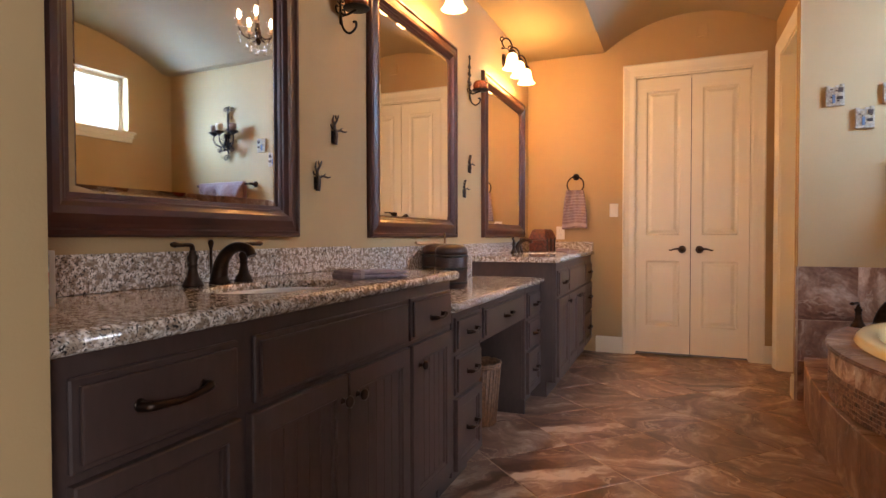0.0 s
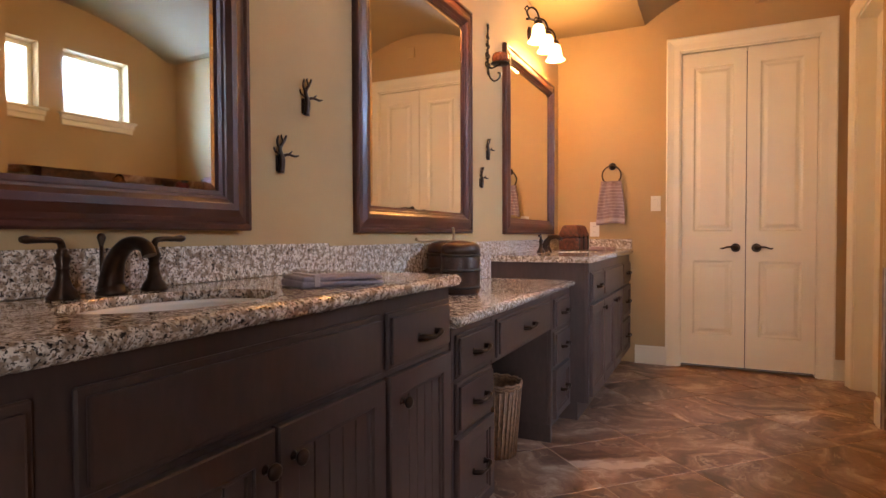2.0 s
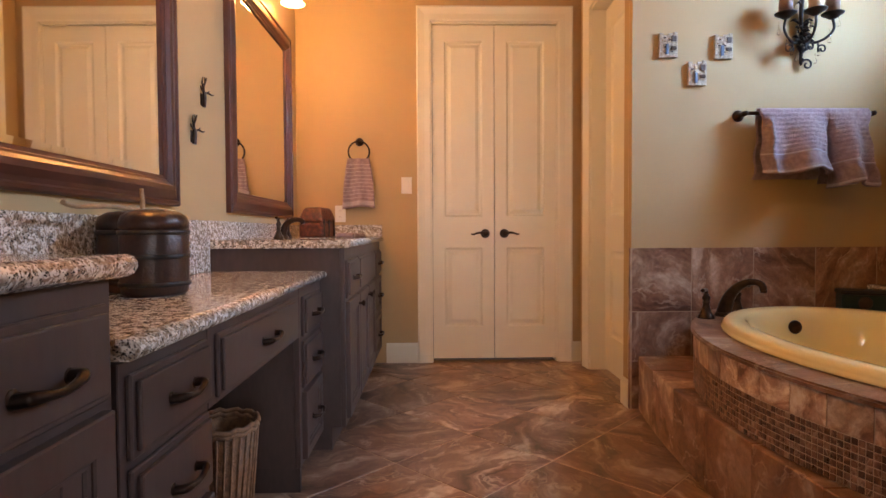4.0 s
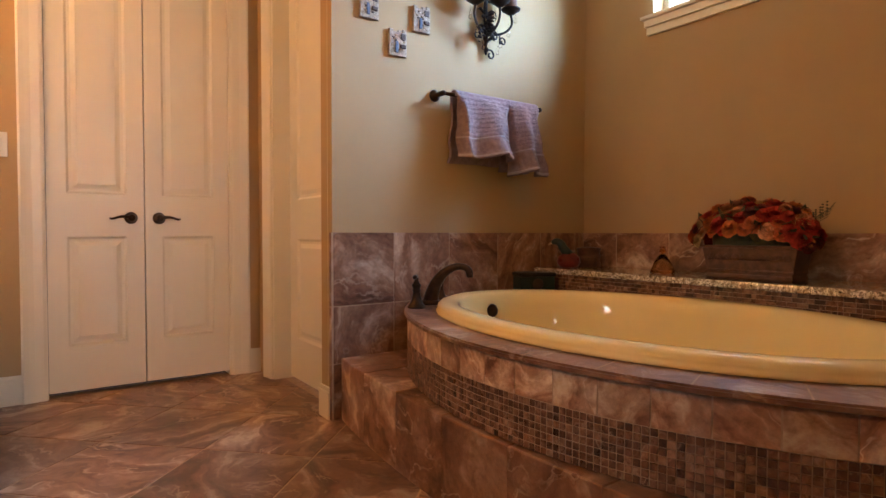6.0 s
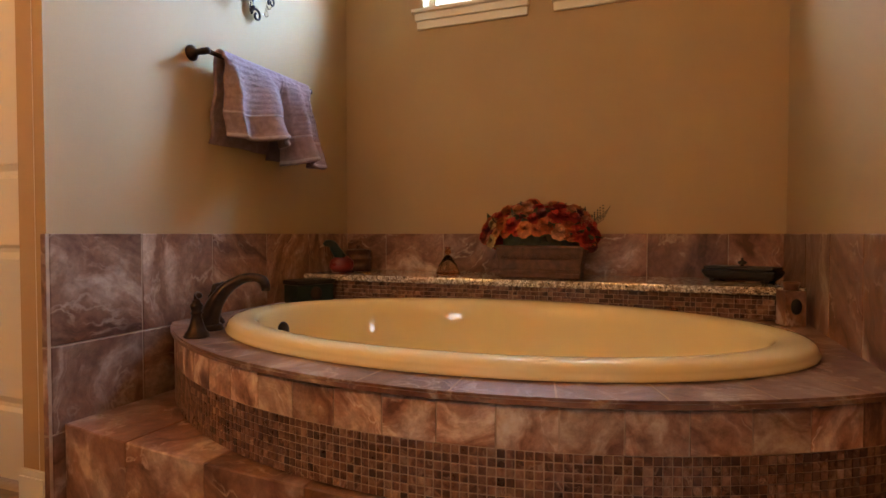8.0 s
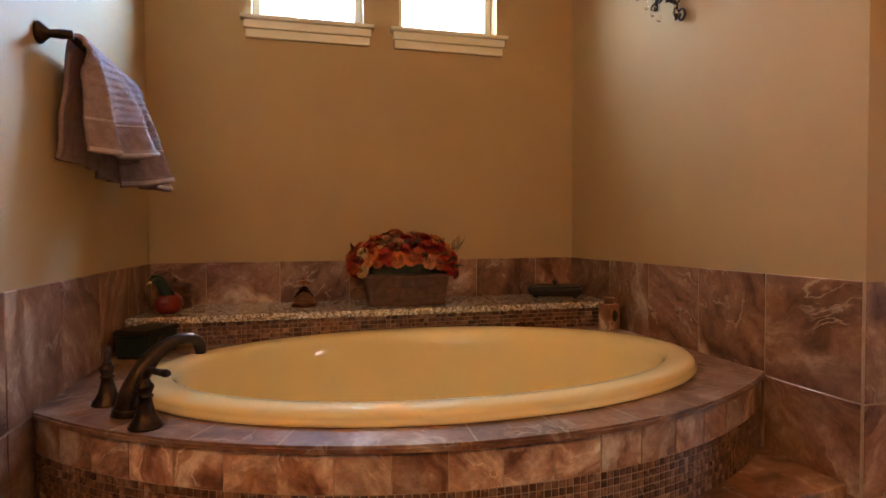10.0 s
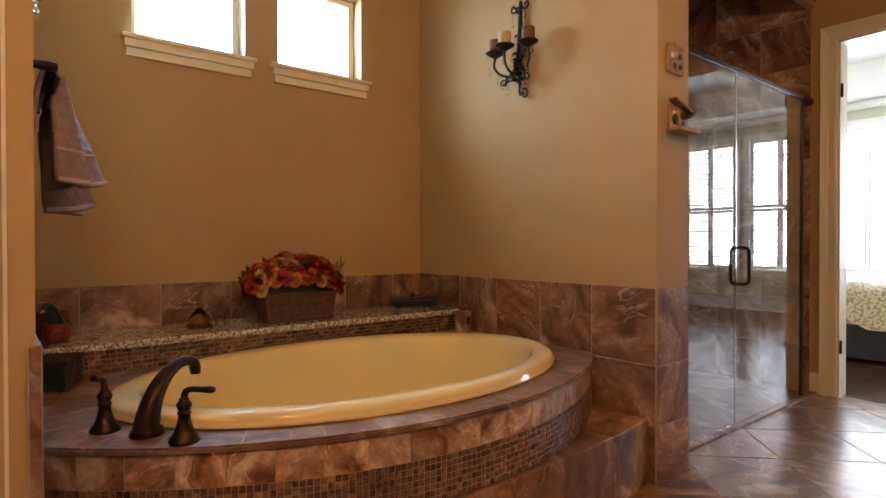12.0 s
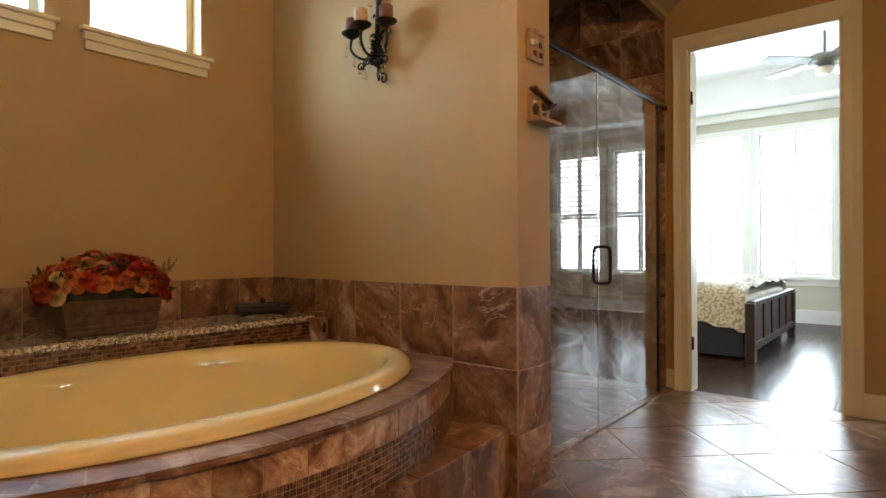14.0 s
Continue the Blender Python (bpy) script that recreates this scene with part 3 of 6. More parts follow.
cabinet(2.493, 3.327, XC2, Z2, 0.59, "dark painted apron drawer over the knee space", [
    ("drawer", 2.53, 3.255, 0.585, 0.728, ("pull", 2.89, 0.655, 0.12))])
setting("knee_space_back", box(XV + 0.002, XV + 0.02, 2.493, 3.327, 0, 0.57), CAB, "dark painted back of the knee space", category="panel")
cabinet(3.33, 3.728, XC2, Z2, 0.09, "dark painted drawer stack with bronze pulls", [
    ("drawer", 3.365, 3.675, 0.565, 0.715, ("pull", 3.52, 0.64, 0.10)), ("drawer", 3.365, 3.675, 0.375, 0.55, ("pull", 3.52, 0.465, 0.10)),
    ("panel", 3.365, 3.675, 0.11, 0.36, ("pull", 3.52, 0.24, 0.10))])
setting("cabinet_end_panel", box(XV + 0.002, XC2 - 0.002, 3.331, 3.351, 0, 0.0895), CAB, "dark painted end panel running down to the floor", category="panel")
cabinet(3.735, YD - 0.004, XC3, Z1, 0.10, "dark painted vanity cabinet beside the closet wall", [
    ("drawer", 3.765, 4.13, 0.66, 0.83, ("pull", 3.93, 0.745, 0.10)), ("drawer", 4.145, 4.93, 0.66, 0.83), ("drawer", 4.945, 5.34, 0.66, 0.83, ("pull", 5.14, 0.745, 0.10)),
    ("door", 3.765, 4.13, 0.13, 0.645, ("knob", 4.09, 0.60)), ("door", 4.145, 4.53, 0.13, 0.645, ("knob", 4.49, 0.60)), ("door", 4.545, 4.93, 0.13, 0.645, ("knob", 4.585, 0.60)),
    ("panel", 4.945, 5.34, 0.40, 0.645, ("pull", 5.14, 0.525, 0.10)), ("panel", 4.945, 5.34, 0.13, 0.385, ("pull", 5.14, 0.26, 0.10))])


def oval(cx, cy, a, b, n=48):
    return [(cx + a * math.cos(2 * math.pi * k / n), cy + b * math.sin(2 * math.pi * k / n)) for k in range(n)]


def worktop(name, y0, y1, xf, z, hole, label):
    """A stone top with a rounded front edge and, where there is a basin, an oval cut-out."""
    b = bmesh.new()
    prof = [(0.0, -0.035), (0.010, -0.035), (0.020, -0.030), (0.026, -0.020), (0.026, -0.012), (0.020, -0.004), (0.010, 0.0), (0.0, 0.0)]
    xi = xf - 0.026
    for ya, yb in ((y0, y1),):
        rows = [[b.verts.new((xi + o, y, z + h)) for o, h in prof] for y in (ya, yb)]
        for k in range(len(prof) - 1):
            f = b.faces.new((rows[0][k], rows[1][k], rows[1][k + 1], rows[0][k + 1]))
            f.smooth = True
        b.faces.new(rows[0])
        b.faces.new(list(reversed(rows[1])))
    if hole:
        cx, cy, a, c = hole
        n = 48
        ring = [(cx + a * math.cos(2 * math.pi * k / n), cy + c * math.sin(2 * math.pi * k / n)) for k in range(n)]
        out = []
        for k in range(n):
            dx, dy = math.cos(2 * math.pi * k / n) * a, math.sin(2 * math.pi * k / n) * c
            s = min([(xi - cx) / dx if dx > 1e-6 else 1e9, (XV - cx) / dx if dx < -1e-6 else 1e9, (y1 - cy) / dy if dy > 1e-6 else 1e9, (y0 - cy) / dy if dy < -1e-6 else 1e9])
            out.append((cx + dx * s, cy + dy * s))
        for zz in (z, z - 0.020):
            vi = [b.verts.new((x, y, zz)) for x, y in ring]
            vo = [b.verts.new((x, y, zz)) for x, y in out]
            for k in range(n):
                b.faces.new((vi[k], vi[(k + 1) % n], vo[(k + 1) % n], vo[k]))
            for X, Y in ((xi, y0), (xi, y1), (XV, y0), (XV, y1)):
                near = sorted(range(n), key=lambda q: (out[q][0] - X) ** 2 + (out[q][1] - Y) ** 2)[:2]
                p, q = sorted(near)
                if (p, q) == (0, n - 1):
                    p, q = q, p
                b.faces.new((vo[p], vo[q], b.verts.new((X, Y, zz))))
            if zz == z:
                keep = vi
        for k in range(n):
            f = b.faces.new((keep[k], keep[(k + 1) % n], vi[(k + 1) % n], vi[k]))
            f.smooth = True
        bmesh.ops.remove_doubles(b, verts=b.verts, dist=0.0005)
    else:
        box(XV, xi, y0, y1, z - 0.035, z, bm=b)
    if hole:
        box(XV, xi, y0, y0 + 0.003, z - 0.035, z - 0.0005, bm=b)
        box(XV, xi, y1 - 0.003, y1, z - 0.035, z - 0.0005, bm=b)
    bmesh.ops.recalc_face_normals(b, faces=b.faces)
    return tagged(obj(name, b, GRANITE), label, "countertop")


ZC = 0.919
B1 = (-0.965, 1.32, 0.15, 0.215)
B3 = (-0.92, 4.56, 0.155, 0.21)
worktop("countertop", YR + 0.002, 2.155, -0.742, ZC, B1, "speckled beige and black granite countertop with undermount basin")
worktop("countertop", 2.157, 3.728, -0.742, 0.786, None, "lower speckled granite dressing-table top")
worktop("countertop", 3.72, YD - 0.002, -0.635, ZC, B3, "speckled granite countertop beside the closet wall")
for y0, y1, z0, z1 in ((YR + 0.002, 2.155, ZC, 1.014), (2.157, 3.718, 0.786, 1.004), (3.72, YD - 0.002, ZC, 1.005)):
    tagged(obj("backsplash", box(XV, XV + 0.02, y0, y1, z0 + 0.001, z1, 0.003), GRANITE), "speckled granite backsplash along the wall", "backsplash")
tagged(obj("backsplash", box(XV + 0.02, -0.645, YD - 0.02, YD - 0.001, ZC + 0.001, 1.005, 0.003), GRANITE), "speckled granite side splash", "backsplash")


def basin(cx, cy, a, c):
    b = bmesh.new()
    prev = None
    for s, z in ((1.06, ZC - 0.0205), (0.955, ZC - 0.0205), (0.935, ZC - 0.028), (0.92, ZC - 0.07), (0.86, ZC - 0.12), (0.6, ZC - 0.16), (0.2, ZC - 0.175), (0.05, ZC - 0.178)):
        ring = [b.verts.new((cx + a * s * math.cos(2 * math.pi * k / 48), cy + c * s * math.sin(2 * math.pi * k / 48), z)) for k in range(48)]
        if prev:
            for k in range(48):
                f = b.faces.new((prev[k], prev[(k + 1) % 48], ring[(k + 1) % 48], ring[k]))
                f.smooth = True
        prev = ring
    b.faces.new(prev)
    s = thing("sink_basin", "white oval undermount porcelain basin", "sink")
    part("bowl", b, PORCELAIN, s)
    part("drain", lathe([(0, 0.004), (0.02, 0.004), (0.022, 0)], 16, centre=(cx, cy, ZC - 0.177)), BRONZE, s)
    return s


basin(*B1)
basin(*B3)

# ---- mirrors ----


def framed_mirror(y0, y1, z0, z1, label, turn=0.0, fw=0.105):
    m = thing("wall_mirror", label, "mirror", "vanity mirrors", (XV, (y0 + y1) / 2, z0), turn)
    off = Matrix.Translation((-XV, -(y0 + y1) / 2, -z0))
    b = bmesh.new()
    prof = [(0, 0), (0, 0.022), (0.006, 0.030), (0.016, 0.031), (0.022, 0.024), (0.034, 0.026), (0.055, 0.034), (0.072, 0.033), (0.084, 0.022), (0.090, 0.021), (0.094, 0.016), (fw, 0.014), (fw, 0)]
    rings = [[b.verts.new((XV + h, py + o * sy, pz + o * sz)) for o, h in prof] for py, sy, pz, sz in ((y0, 1, z0, 1), (y1, -1, z0, 1), (y1, -1, z1, -1), (y0, 1, z1, -1))]
    for i in range(4):
        a, c = rings[i], rings[(i + 1) % 4]
        for k in range(len(prof) - 1):
            b.faces.new((a[k], a[k + 1], c[k + 1], c[k]))
    bmesh.ops.recalc_face_normals(b, faces=b.faces)
    part("frame", moved(b, off), FRAME, m)
    b = bmesh.new()
    bw = 0.025
    x = XV + 0.010
    A = [(x - 0.003, y0 + fw - 0.005, z0 + fw - 0.005), (x - 0.003, y1 - fw + 0.005, z0 + fw - 0.005), (x - 0.003, y1 - fw + 0.005, z1 - fw + 0.005), (x - 0.003, y0 + fw - 0.005, z1 - fw + 0.005)]
    C = [(x, p[1] + (bw if k in (0, 3) else -bw), p[2] + (bw if k < 2 else -bw)) for k, p in enumerate(A)]
    va, vc = [b.verts.new(p) for p in A], [b.verts.new(p) for p in C]
    for k in range(4):
        b.faces.new((va[k], va[(k + 1) % 4], vc[(k + 1) % 4], vc[k]))
    b.faces.new(vc)
    bmesh.ops.recalc_face_normals(b, faces=b.faces)
    part("mirror_glass", moved(b, off), MIRROR, m, "bevelled mirror glass")
    return m


framed_mirror(0.845, 1.775, 1.054, 2.24, "large mahogany-framed wall mirror hanging over the sink", -1.6)
framed_mirror(2.325, 3.41, 1.050, 2.235, "mahogany-framed wall mirror over the granite dressing table", -0.5)
framed_mirror(3.97, 5.16, 1.046, 2.25, "mahogany-framed wall mirror beside the closet wall")

# ---- tub platform ----
CY, RAD, APEX = 3.092, 1.581, 0.725
DECK = 0.535


def front_x(y, out=0.0):
    return APEX + RAD - math.sqrt(max((RAD + out) ** 2 - (y - CY) ** 2, 0))


def front_poly(y0, y1, out=0.0, n=40):
    return [(front_x(y0 + (y1 - y0) * k / n, out), y0 + (y1 - y0) * k / n) for k in range(n + 1)]


TUB = (1.437, 3.112, 0.598, 0.938)


def ring_deck(z0, z1, out, hole):
    """The tiled deck with an oval opening for the tub."""
    b = bmesh.new()
    n = 96
    cx, cy, a, c = hole
    inner, outer = [], []
    for k in range(n):
        th = 2 * math.pi * k / n
        dx, dy = math.cos(th), math.sin(th)
        inner.append((cx + a * dx, cy + c * dy))
        s = 4.0
        lo, hi = 0.0, 4.0
        for _ in range(40):
            s = (lo + hi) / 2
            x, y = cx + s * dx * a, cy + s * dy * c
            inside = y < YT and y > YS and x < 2.06 and x > front_x(min(max(y, YS), YT), out)
            lo, hi = (s, hi) if inside else (lo, s)
        outer.append((cx + lo * dx * a, cy + lo * dy * c))
    vs = {}
    for z in (z0, z1):
        vs[z] = ([b.verts.new((x, y, z)) for x, y in inner], [b.verts.new((x, y, z)) for x, y in outer])
        for k in range(n):
            q = (k + 1) % n
            b.faces.new((vs[z][0][k], vs[z][0][q], vs[z][1][q], vs[z][1][k]))
    for g in (0, 1):
        for k in range(n):
            q = (k + 1) % n
            b.faces.new((vs[z0][g][k], vs[z0][g][q], vs[z1][g][q], vs[z1][g][k]))
    bmesh.ops.recalc_face_normals(b, faces=b.faces)
    return b


platform = tagged(new("tub_platform"), "curved tub platform clad in brown travertine and mosaic", "tub surround", kind="structure")
part("core", ring_deck(0.0, DECK - 0.014, -0.012, (TUB[0], TUB[1], TUB[2] - 0.05, TUB[3] - 0.05)), GROUT, platform)
ledge_core = part("ledge_core", box(2.06, XW, YS, YT, 0, 0.628), GROUT, platform)
tagged(obj("ledge_top", box(2.035, XW - 0.012, YS + 0.002, YT - 0.012, 0.629, 0.660, 0.008), GRANITE), "speckled granite ledge top behind the tub", "ledge")
STEPZ = 0.284


def lower_x(y):
    """Front of the low plinth, which widens to a step at both ends."""
    return 0.706 + 6.5 - math.sqrt(6.5 ** 2 - (y - CY) ** 2)


cuts = [YS + 0.012 + (YT - YS - 0.024) * k / 7 for k in range(8)]
for ya, yb in zip(cuts, cuts[1:]):
    n_ = 6
    ysub = [ya + 0.0012 + (yb - ya - 0.0024) * k / n_ for k in range(n_ + 1)]
    pts = [(lower_x(y), y) for y in ysub] + [(front_x(y, -0.02), y) for y in reversed(ysub)]
    q = prism([(x - 0.9, y - (ya + yb) / 2) for x, y in pts], 0.0, STEPZ, 0.003)
    o_ = part("step_tile", q, TRAV, platform)
    o_.location = (0.9, (ya + yb) / 2, 0)


def bathtub():
    cx, cy, a, c = TUB
    t = thing("bathtub", "oval cream drop-in bathtub with a rolled rim", "bathtub", at=(cx, cy, DECK))
    b = bmesh.new()
    prev = None
    prof = [(0.004, 0.002), (0.006, 0.010), (0.001, 0.014), (0.001, 0.022), (-0.006, 0.034), (-0.020, 0.042), (-0.045, 0.044), (-0.078, 0.040), (-0.088, 0.034), (-0.096, 0.020), (-0.106, -0.02), (-0.125, -0.15), (-0.150, -0.30), (-0.19, -0.38), (-0.27, -0.42), (-0.45, -0.43)]
    n = 96
    for o, z in prof:
        ring = []
        for k in range(n):
            th = 2 * math.pi * k / n
            co, si = math.cos(th), math.sin(th)
            px, py = co * (a + o), si * (c + o * 1.15)
            ring.append(b.verts.new((px, py, z)))
        if prev:
            for k in range(n):
                f = b.faces.new((prev[k], prev[(k + 1) % n], ring[(k + 1) % n], ring[k]))
                f.smooth = True
        prev = ring
    b.faces.new(prev)
    bmesh.ops.recalc_face_normals(b, faces=b.faces)
    bmesh.ops.reverse_faces(b, faces=[f for f in b.faces if f.calc_center_median().z > 0.03 and f.normal.z < 0])
    part("shell", b, TUBMAT, t)
    part("overflow", moved(lathe([(0, 0.010), (0.020, 0.010), (0.030, 0.006), (0.033, 0), (0, 0)], 24), pose(0.0, c - 0.128, -0.045, 84)), BRONZE, t, "dark bronze overflow plate")
    return t


bathtub()

# ---- shower ----
setting("shower_ceiling", box(0.93, XW, YB, 1.80, 3.02, 3.10), CEIL, "painted shower ceiling", category="ceiling")
setting("shower_fascia", box(0.885, 0.93, YB, 1.80, 2.705, 3.10), WALL, "painted beam over the shower glass", category="wall")
curb = setting("shower_curb", box(0.86, 0.94, YB, 1.80, -0.004, 0.012), TRAV, "travertine strip under the shower glass", category="curb")
sh = thing("shower_enclosure", "frameless glass shower enclosure with a dark header bar", "shower", at=(0.90, 0.8, 0.012))
o = Matrix.Translation((-0.90, -0.8, -0.012))
for nm, y0, y1 in (("door", 0.012, 0.980), ("fixed_panel", 0.988, 1.795)):
    p = part(nm, moved(box(0.895, 0.905, y0, y1, 0.016, 2.03), o), PANE, sh, "clear glass panel")
    p.visible_shadow = False
part("header_bar", moved(box(0.885, 0.915, -0.185, 1.797, 2.03, 2.062, 0.004), o), BRONZE, sh, "dark bronze header bar")
part("edge_strip", moved(box(0.893, 0.907, 0.981, 0.987, 0.016, 2.03), o), CHROME, sh, "clear seal strip catching the light")
part("wall_channel", moved(box(0.888, 0.912, -0.02, 0.010, 0.012, 2.03, 0.002), o), BRONZE, sh)
hb = bmesh.new()
for s in (-1, 1):
    tube([(0.90, 0.93, 1.03), (0.90 + s * 0.035, 0.93, 1.03), (0.90 + s * 0.052, 0.93, 1.015), (0.90 + s * 0.055, 0.93, 0.99), (0.90 + s * 0.055, 0.93, 0.86), (0.90 + s * 0.052, 0.93, 0.835), (0.90 + s * 0.035, 0.93, 0.82), (0.90, 0.93, 0.82)], 0.010, 10, bm=hb)
part("handle", moved(hb, o), BRONZE, sh, "dark bronze D-shaped handle")

t = thing("recessed_light", "round recessed ceiling light in the shower", "ceiling light", at=(1.55, 0.75, 3.02))
part("trim_ring", lathe([(0.055, -0.002), (0.075, -0.006), (0.085, -0.003), (0.086, 0.0), (0.055, 0.0)], 28), TRIM, t)
part("lens", lathe([(0, -0.0015), (0.055, -0.002), (0.055, 0.0), (0, 0.0)], 28), glow("downlight_lens", (1.0, 0.93, 0.82), 4.0), t)

# ---- bedroom ----
BY = -5.15
b = box(-2.8, 3.4, BY - 0.14, BY, 0, 0.64)
box(-2.8, 3.4, BY - 0.14, BY, 2.68, 3.6, bm=b)
for x0, x1 in ((-2.8, -2.66), (-1.84, -1.60), (-0.74, 0.36), (1.24, 1.42), (2.28, 3.4)):
    box(x0, x1, BY - 0.14, BY, 0.64, 2.68, bm=b)
setting("wall_bedroom_window", b, BEDWALL, "pale painted bedroom wall with tall windows", category="wall")
# the gap in this wall is made up, to let the side fill lamp in
b = box(3.4, 3.54, BY, -3.1, 0, 3.6)
box(3.4, 3.54, -1.6, YB, 0, 3.6, bm=b)
box(3.4, 3.54, -3.1, -1.6, 0, 0.64, bm=b)
box(3.4, 3.54, -3.1, -1.6, 2.68, 3.6, bm=b)
setting("wall_bedroom_east", b, BEDWALL, "pale painted bedroom wall", category="wall")
setting("wall_bedroom_west", box(-2.94, -2.8, BY, YB, 0, 3.6), BEDWALL, "pale painted bedroom wall", category="wall")
b = box(-2.8, 3.4, BY, BY + 0.55, 3.02, 3.1)
box(-2.8, 3.4, YB - 0.69, YB - 0.14, 3.02, 3.1, bm=b)
box(-2.8, -2.2, BY + 0.55, YB - 0.69, 3.02, 3.1, bm=b)
box(2.8, 3.4, BY + 0.55, YB - 0.69, 3.02, 3.1, bm=b)
box(-2.2, 2.8, BY + 0.50, BY + 0.55, 3.1, 3.42, bm=b)
box(-2.8, 3.4, BY, YB - 0.14, 3.42, 3.5, bm=b)
setting("ceiling_bedroom", b, WHITECEIL, "white bedroom tray ceiling", category="ceiling")
setting("crown_moulding", box(-2.8, 3.4, BY, BY + 0.09, 2.90, 3.02, 0.03), WHITETRIM, "white crown moulding", category="trim")
setting("baseboard", box(-2.8, 3.4, BY, BY + 0.018, 0, 0.18, 0.004), WHITETRIM, "white bedroom baseboard", category="baseboard")
floor2 = setting("floor_bedroom", box(-2.8, 3.4, BY, YB - 0.06, -0.08, -0.006), WOODFLOOR, "dark polished hardwood bedroom floor", category="floor")
# ---- more materials ----
TERRY = mat("mauve_terry", (0.36, 0.25, 0.25), (0.27, 0.18, 0.18), 40, 0.95, bump=0.9, bscale=420, fine=0.5)
TERRYBAND = mat("pale_terry_band", (0.50, 0.40, 0.40), None, 60, 0.95, bump=0.4, bscale=300)
WAX = mat("brown_candle_wax", (0.22, 0.10, 0.05), (0.12, 0.05, 0.03), 20, 0.35, rvar=0.05)
WAXPALE = mat("ivory_candle_wax", (0.62, 0.46, 0.30), (0.50, 0.34, 0.20), 20, 0.4)
COPPER = mat("mosaic_copper_glass", (0.45, 0.13, 0.06), (0.20, 0.06, 0.03), 60, 0.25, metal=0.5, fine=0.5)
CRYSTAL = glass("crystal_drop", (1, 0.98, 0.95), 0.0, 1.5)
SHADE = glow("frosted_glass_shade", (1.0, 0.66, 0.30), 6.0)
FLAME = glow("candle_bulb", (1.0, 0.72, 0.38), 45.0)
LEATHER = mat("dark_tooled_leather", (0.060, 0.026, 0.016), (0.025, 0.012, 0.009), 25, 0.35, bump=0.35, bscale=120)
REDWICKER = mat("red_brown_wicker", (0.16, 0.045, 0.022), (0.06, 0.018, 0.010), 40, 0.4, bump=0.6, bscale=160)
WICKER = mat("tan_wicker", (0.29, 0.14, 0.065), (0.16, 0.075, 0.035), 60, 0.6, bump=0.6, bscale=200)
PLATE = mat("white_plastic", (0.76, 0.72, 0.64), (0.74, 0.70, 0.62), 5, 0.35)
PLASTER = mat("painted_plaque", (0.52, 0.43, 0.31), (0.26, 0.19, 0.13), 60, 0.7, bump=0.5, fine=0.4)
BLUE = mat("blue_paint", (0.10, 0.15, 0.23), None, 50, 0.6)
DARKP = mat("dark_brown_paint", (0.06, 0.035, 0.025), None, 50, 0.6)
TANP = mat("tan_paint", (0.42, 0.27, 0.14), (0.30, 0.18, 0.09), 40, 0.6, bump=0.3)
REDP = mat("red_glaze", (0.26, 0.025, 0.018), (0.16, 0.015, 0.012), 20, 0.3)
TEALP = mat("teal_glaze", (0.014, 0.042, 0.042), (0.009, 0.024, 0.022), 20, 0.3)
BLACKP = mat("black_carved_wood", (0.022, 0.018, 0.016), (0.012, 0.010, 0.009), 30, 0.4, bump=0.3)
PLANTERM = mat("embossed_bronze_tin", (0.14, 0.062, 0.035), (0.07, 0.032, 0.02), 30, 0.45, metal=0.15, bump=0.5)
LEAF = mat("dark_silk_leaf", (0.07, 0.075, 0.03), (0.035, 0.04, 0.018), 30, 0.6, rand=1.0)
PETALS = [mat("petal_" + n, c, tuple(v * 0.55 for v in c), 60, 0.7, rand=1.0) for n, c in (("red", (0.55, 0.045, 0.028)), ("rust", (0.62, 0.15, 0.05)), ("peach", (0.80, 0.36, 0.17)), ("orange", (0.75, 0.23, 0.06)), ("cream", (0.80, 0.58, 0.28)), ("plum", (0.18, 0.03, 0.03)))]
AMBER = glass("amber_glass", (0.85, 0.45, 0.22), 0.15)
WHITECOTTON = mat("white_bed_cotton", (0.75, 0.73, 0.68), (0.58, 0.54, 0.46), 9, 0.9, bump=0.4, bscale=70, spread=(0.45, 0.55))
NAVY = mat("navy_bed_skirt", (0.04, 0.045, 0.07), None, 10, 0.9)
DARKWOOD = mat("dark_bed_wood", (0.050, 0.018, 0.011), (0.022, 0.009, 0.007), 8, 0.45, stretch=(1, 0.3, 1))
GREYFAN = mat("fan_metal", (0.20, 0.20, 0.19), None, 8, 0.35, metal=0.6)
BACKDROP = glow("bright_overcast_distance", (1.0, 1.0, 1.0), 1.35)

setting("backdrop_tub", box(3.6, 3.62, 0.5, 6.5, 1.2, 6.0), BACKDROP, "bright white outdoors beyond the high windows", category="backdrop")
setting("backdrop_bedroom", box(-4.0, 5.0, -7.02, -7.0, -0.5, 5.0), BACKDROP, "bright white outdoors beyond the bedroom windows", category="backdrop")

# ---- fittings along the vanity wall ----


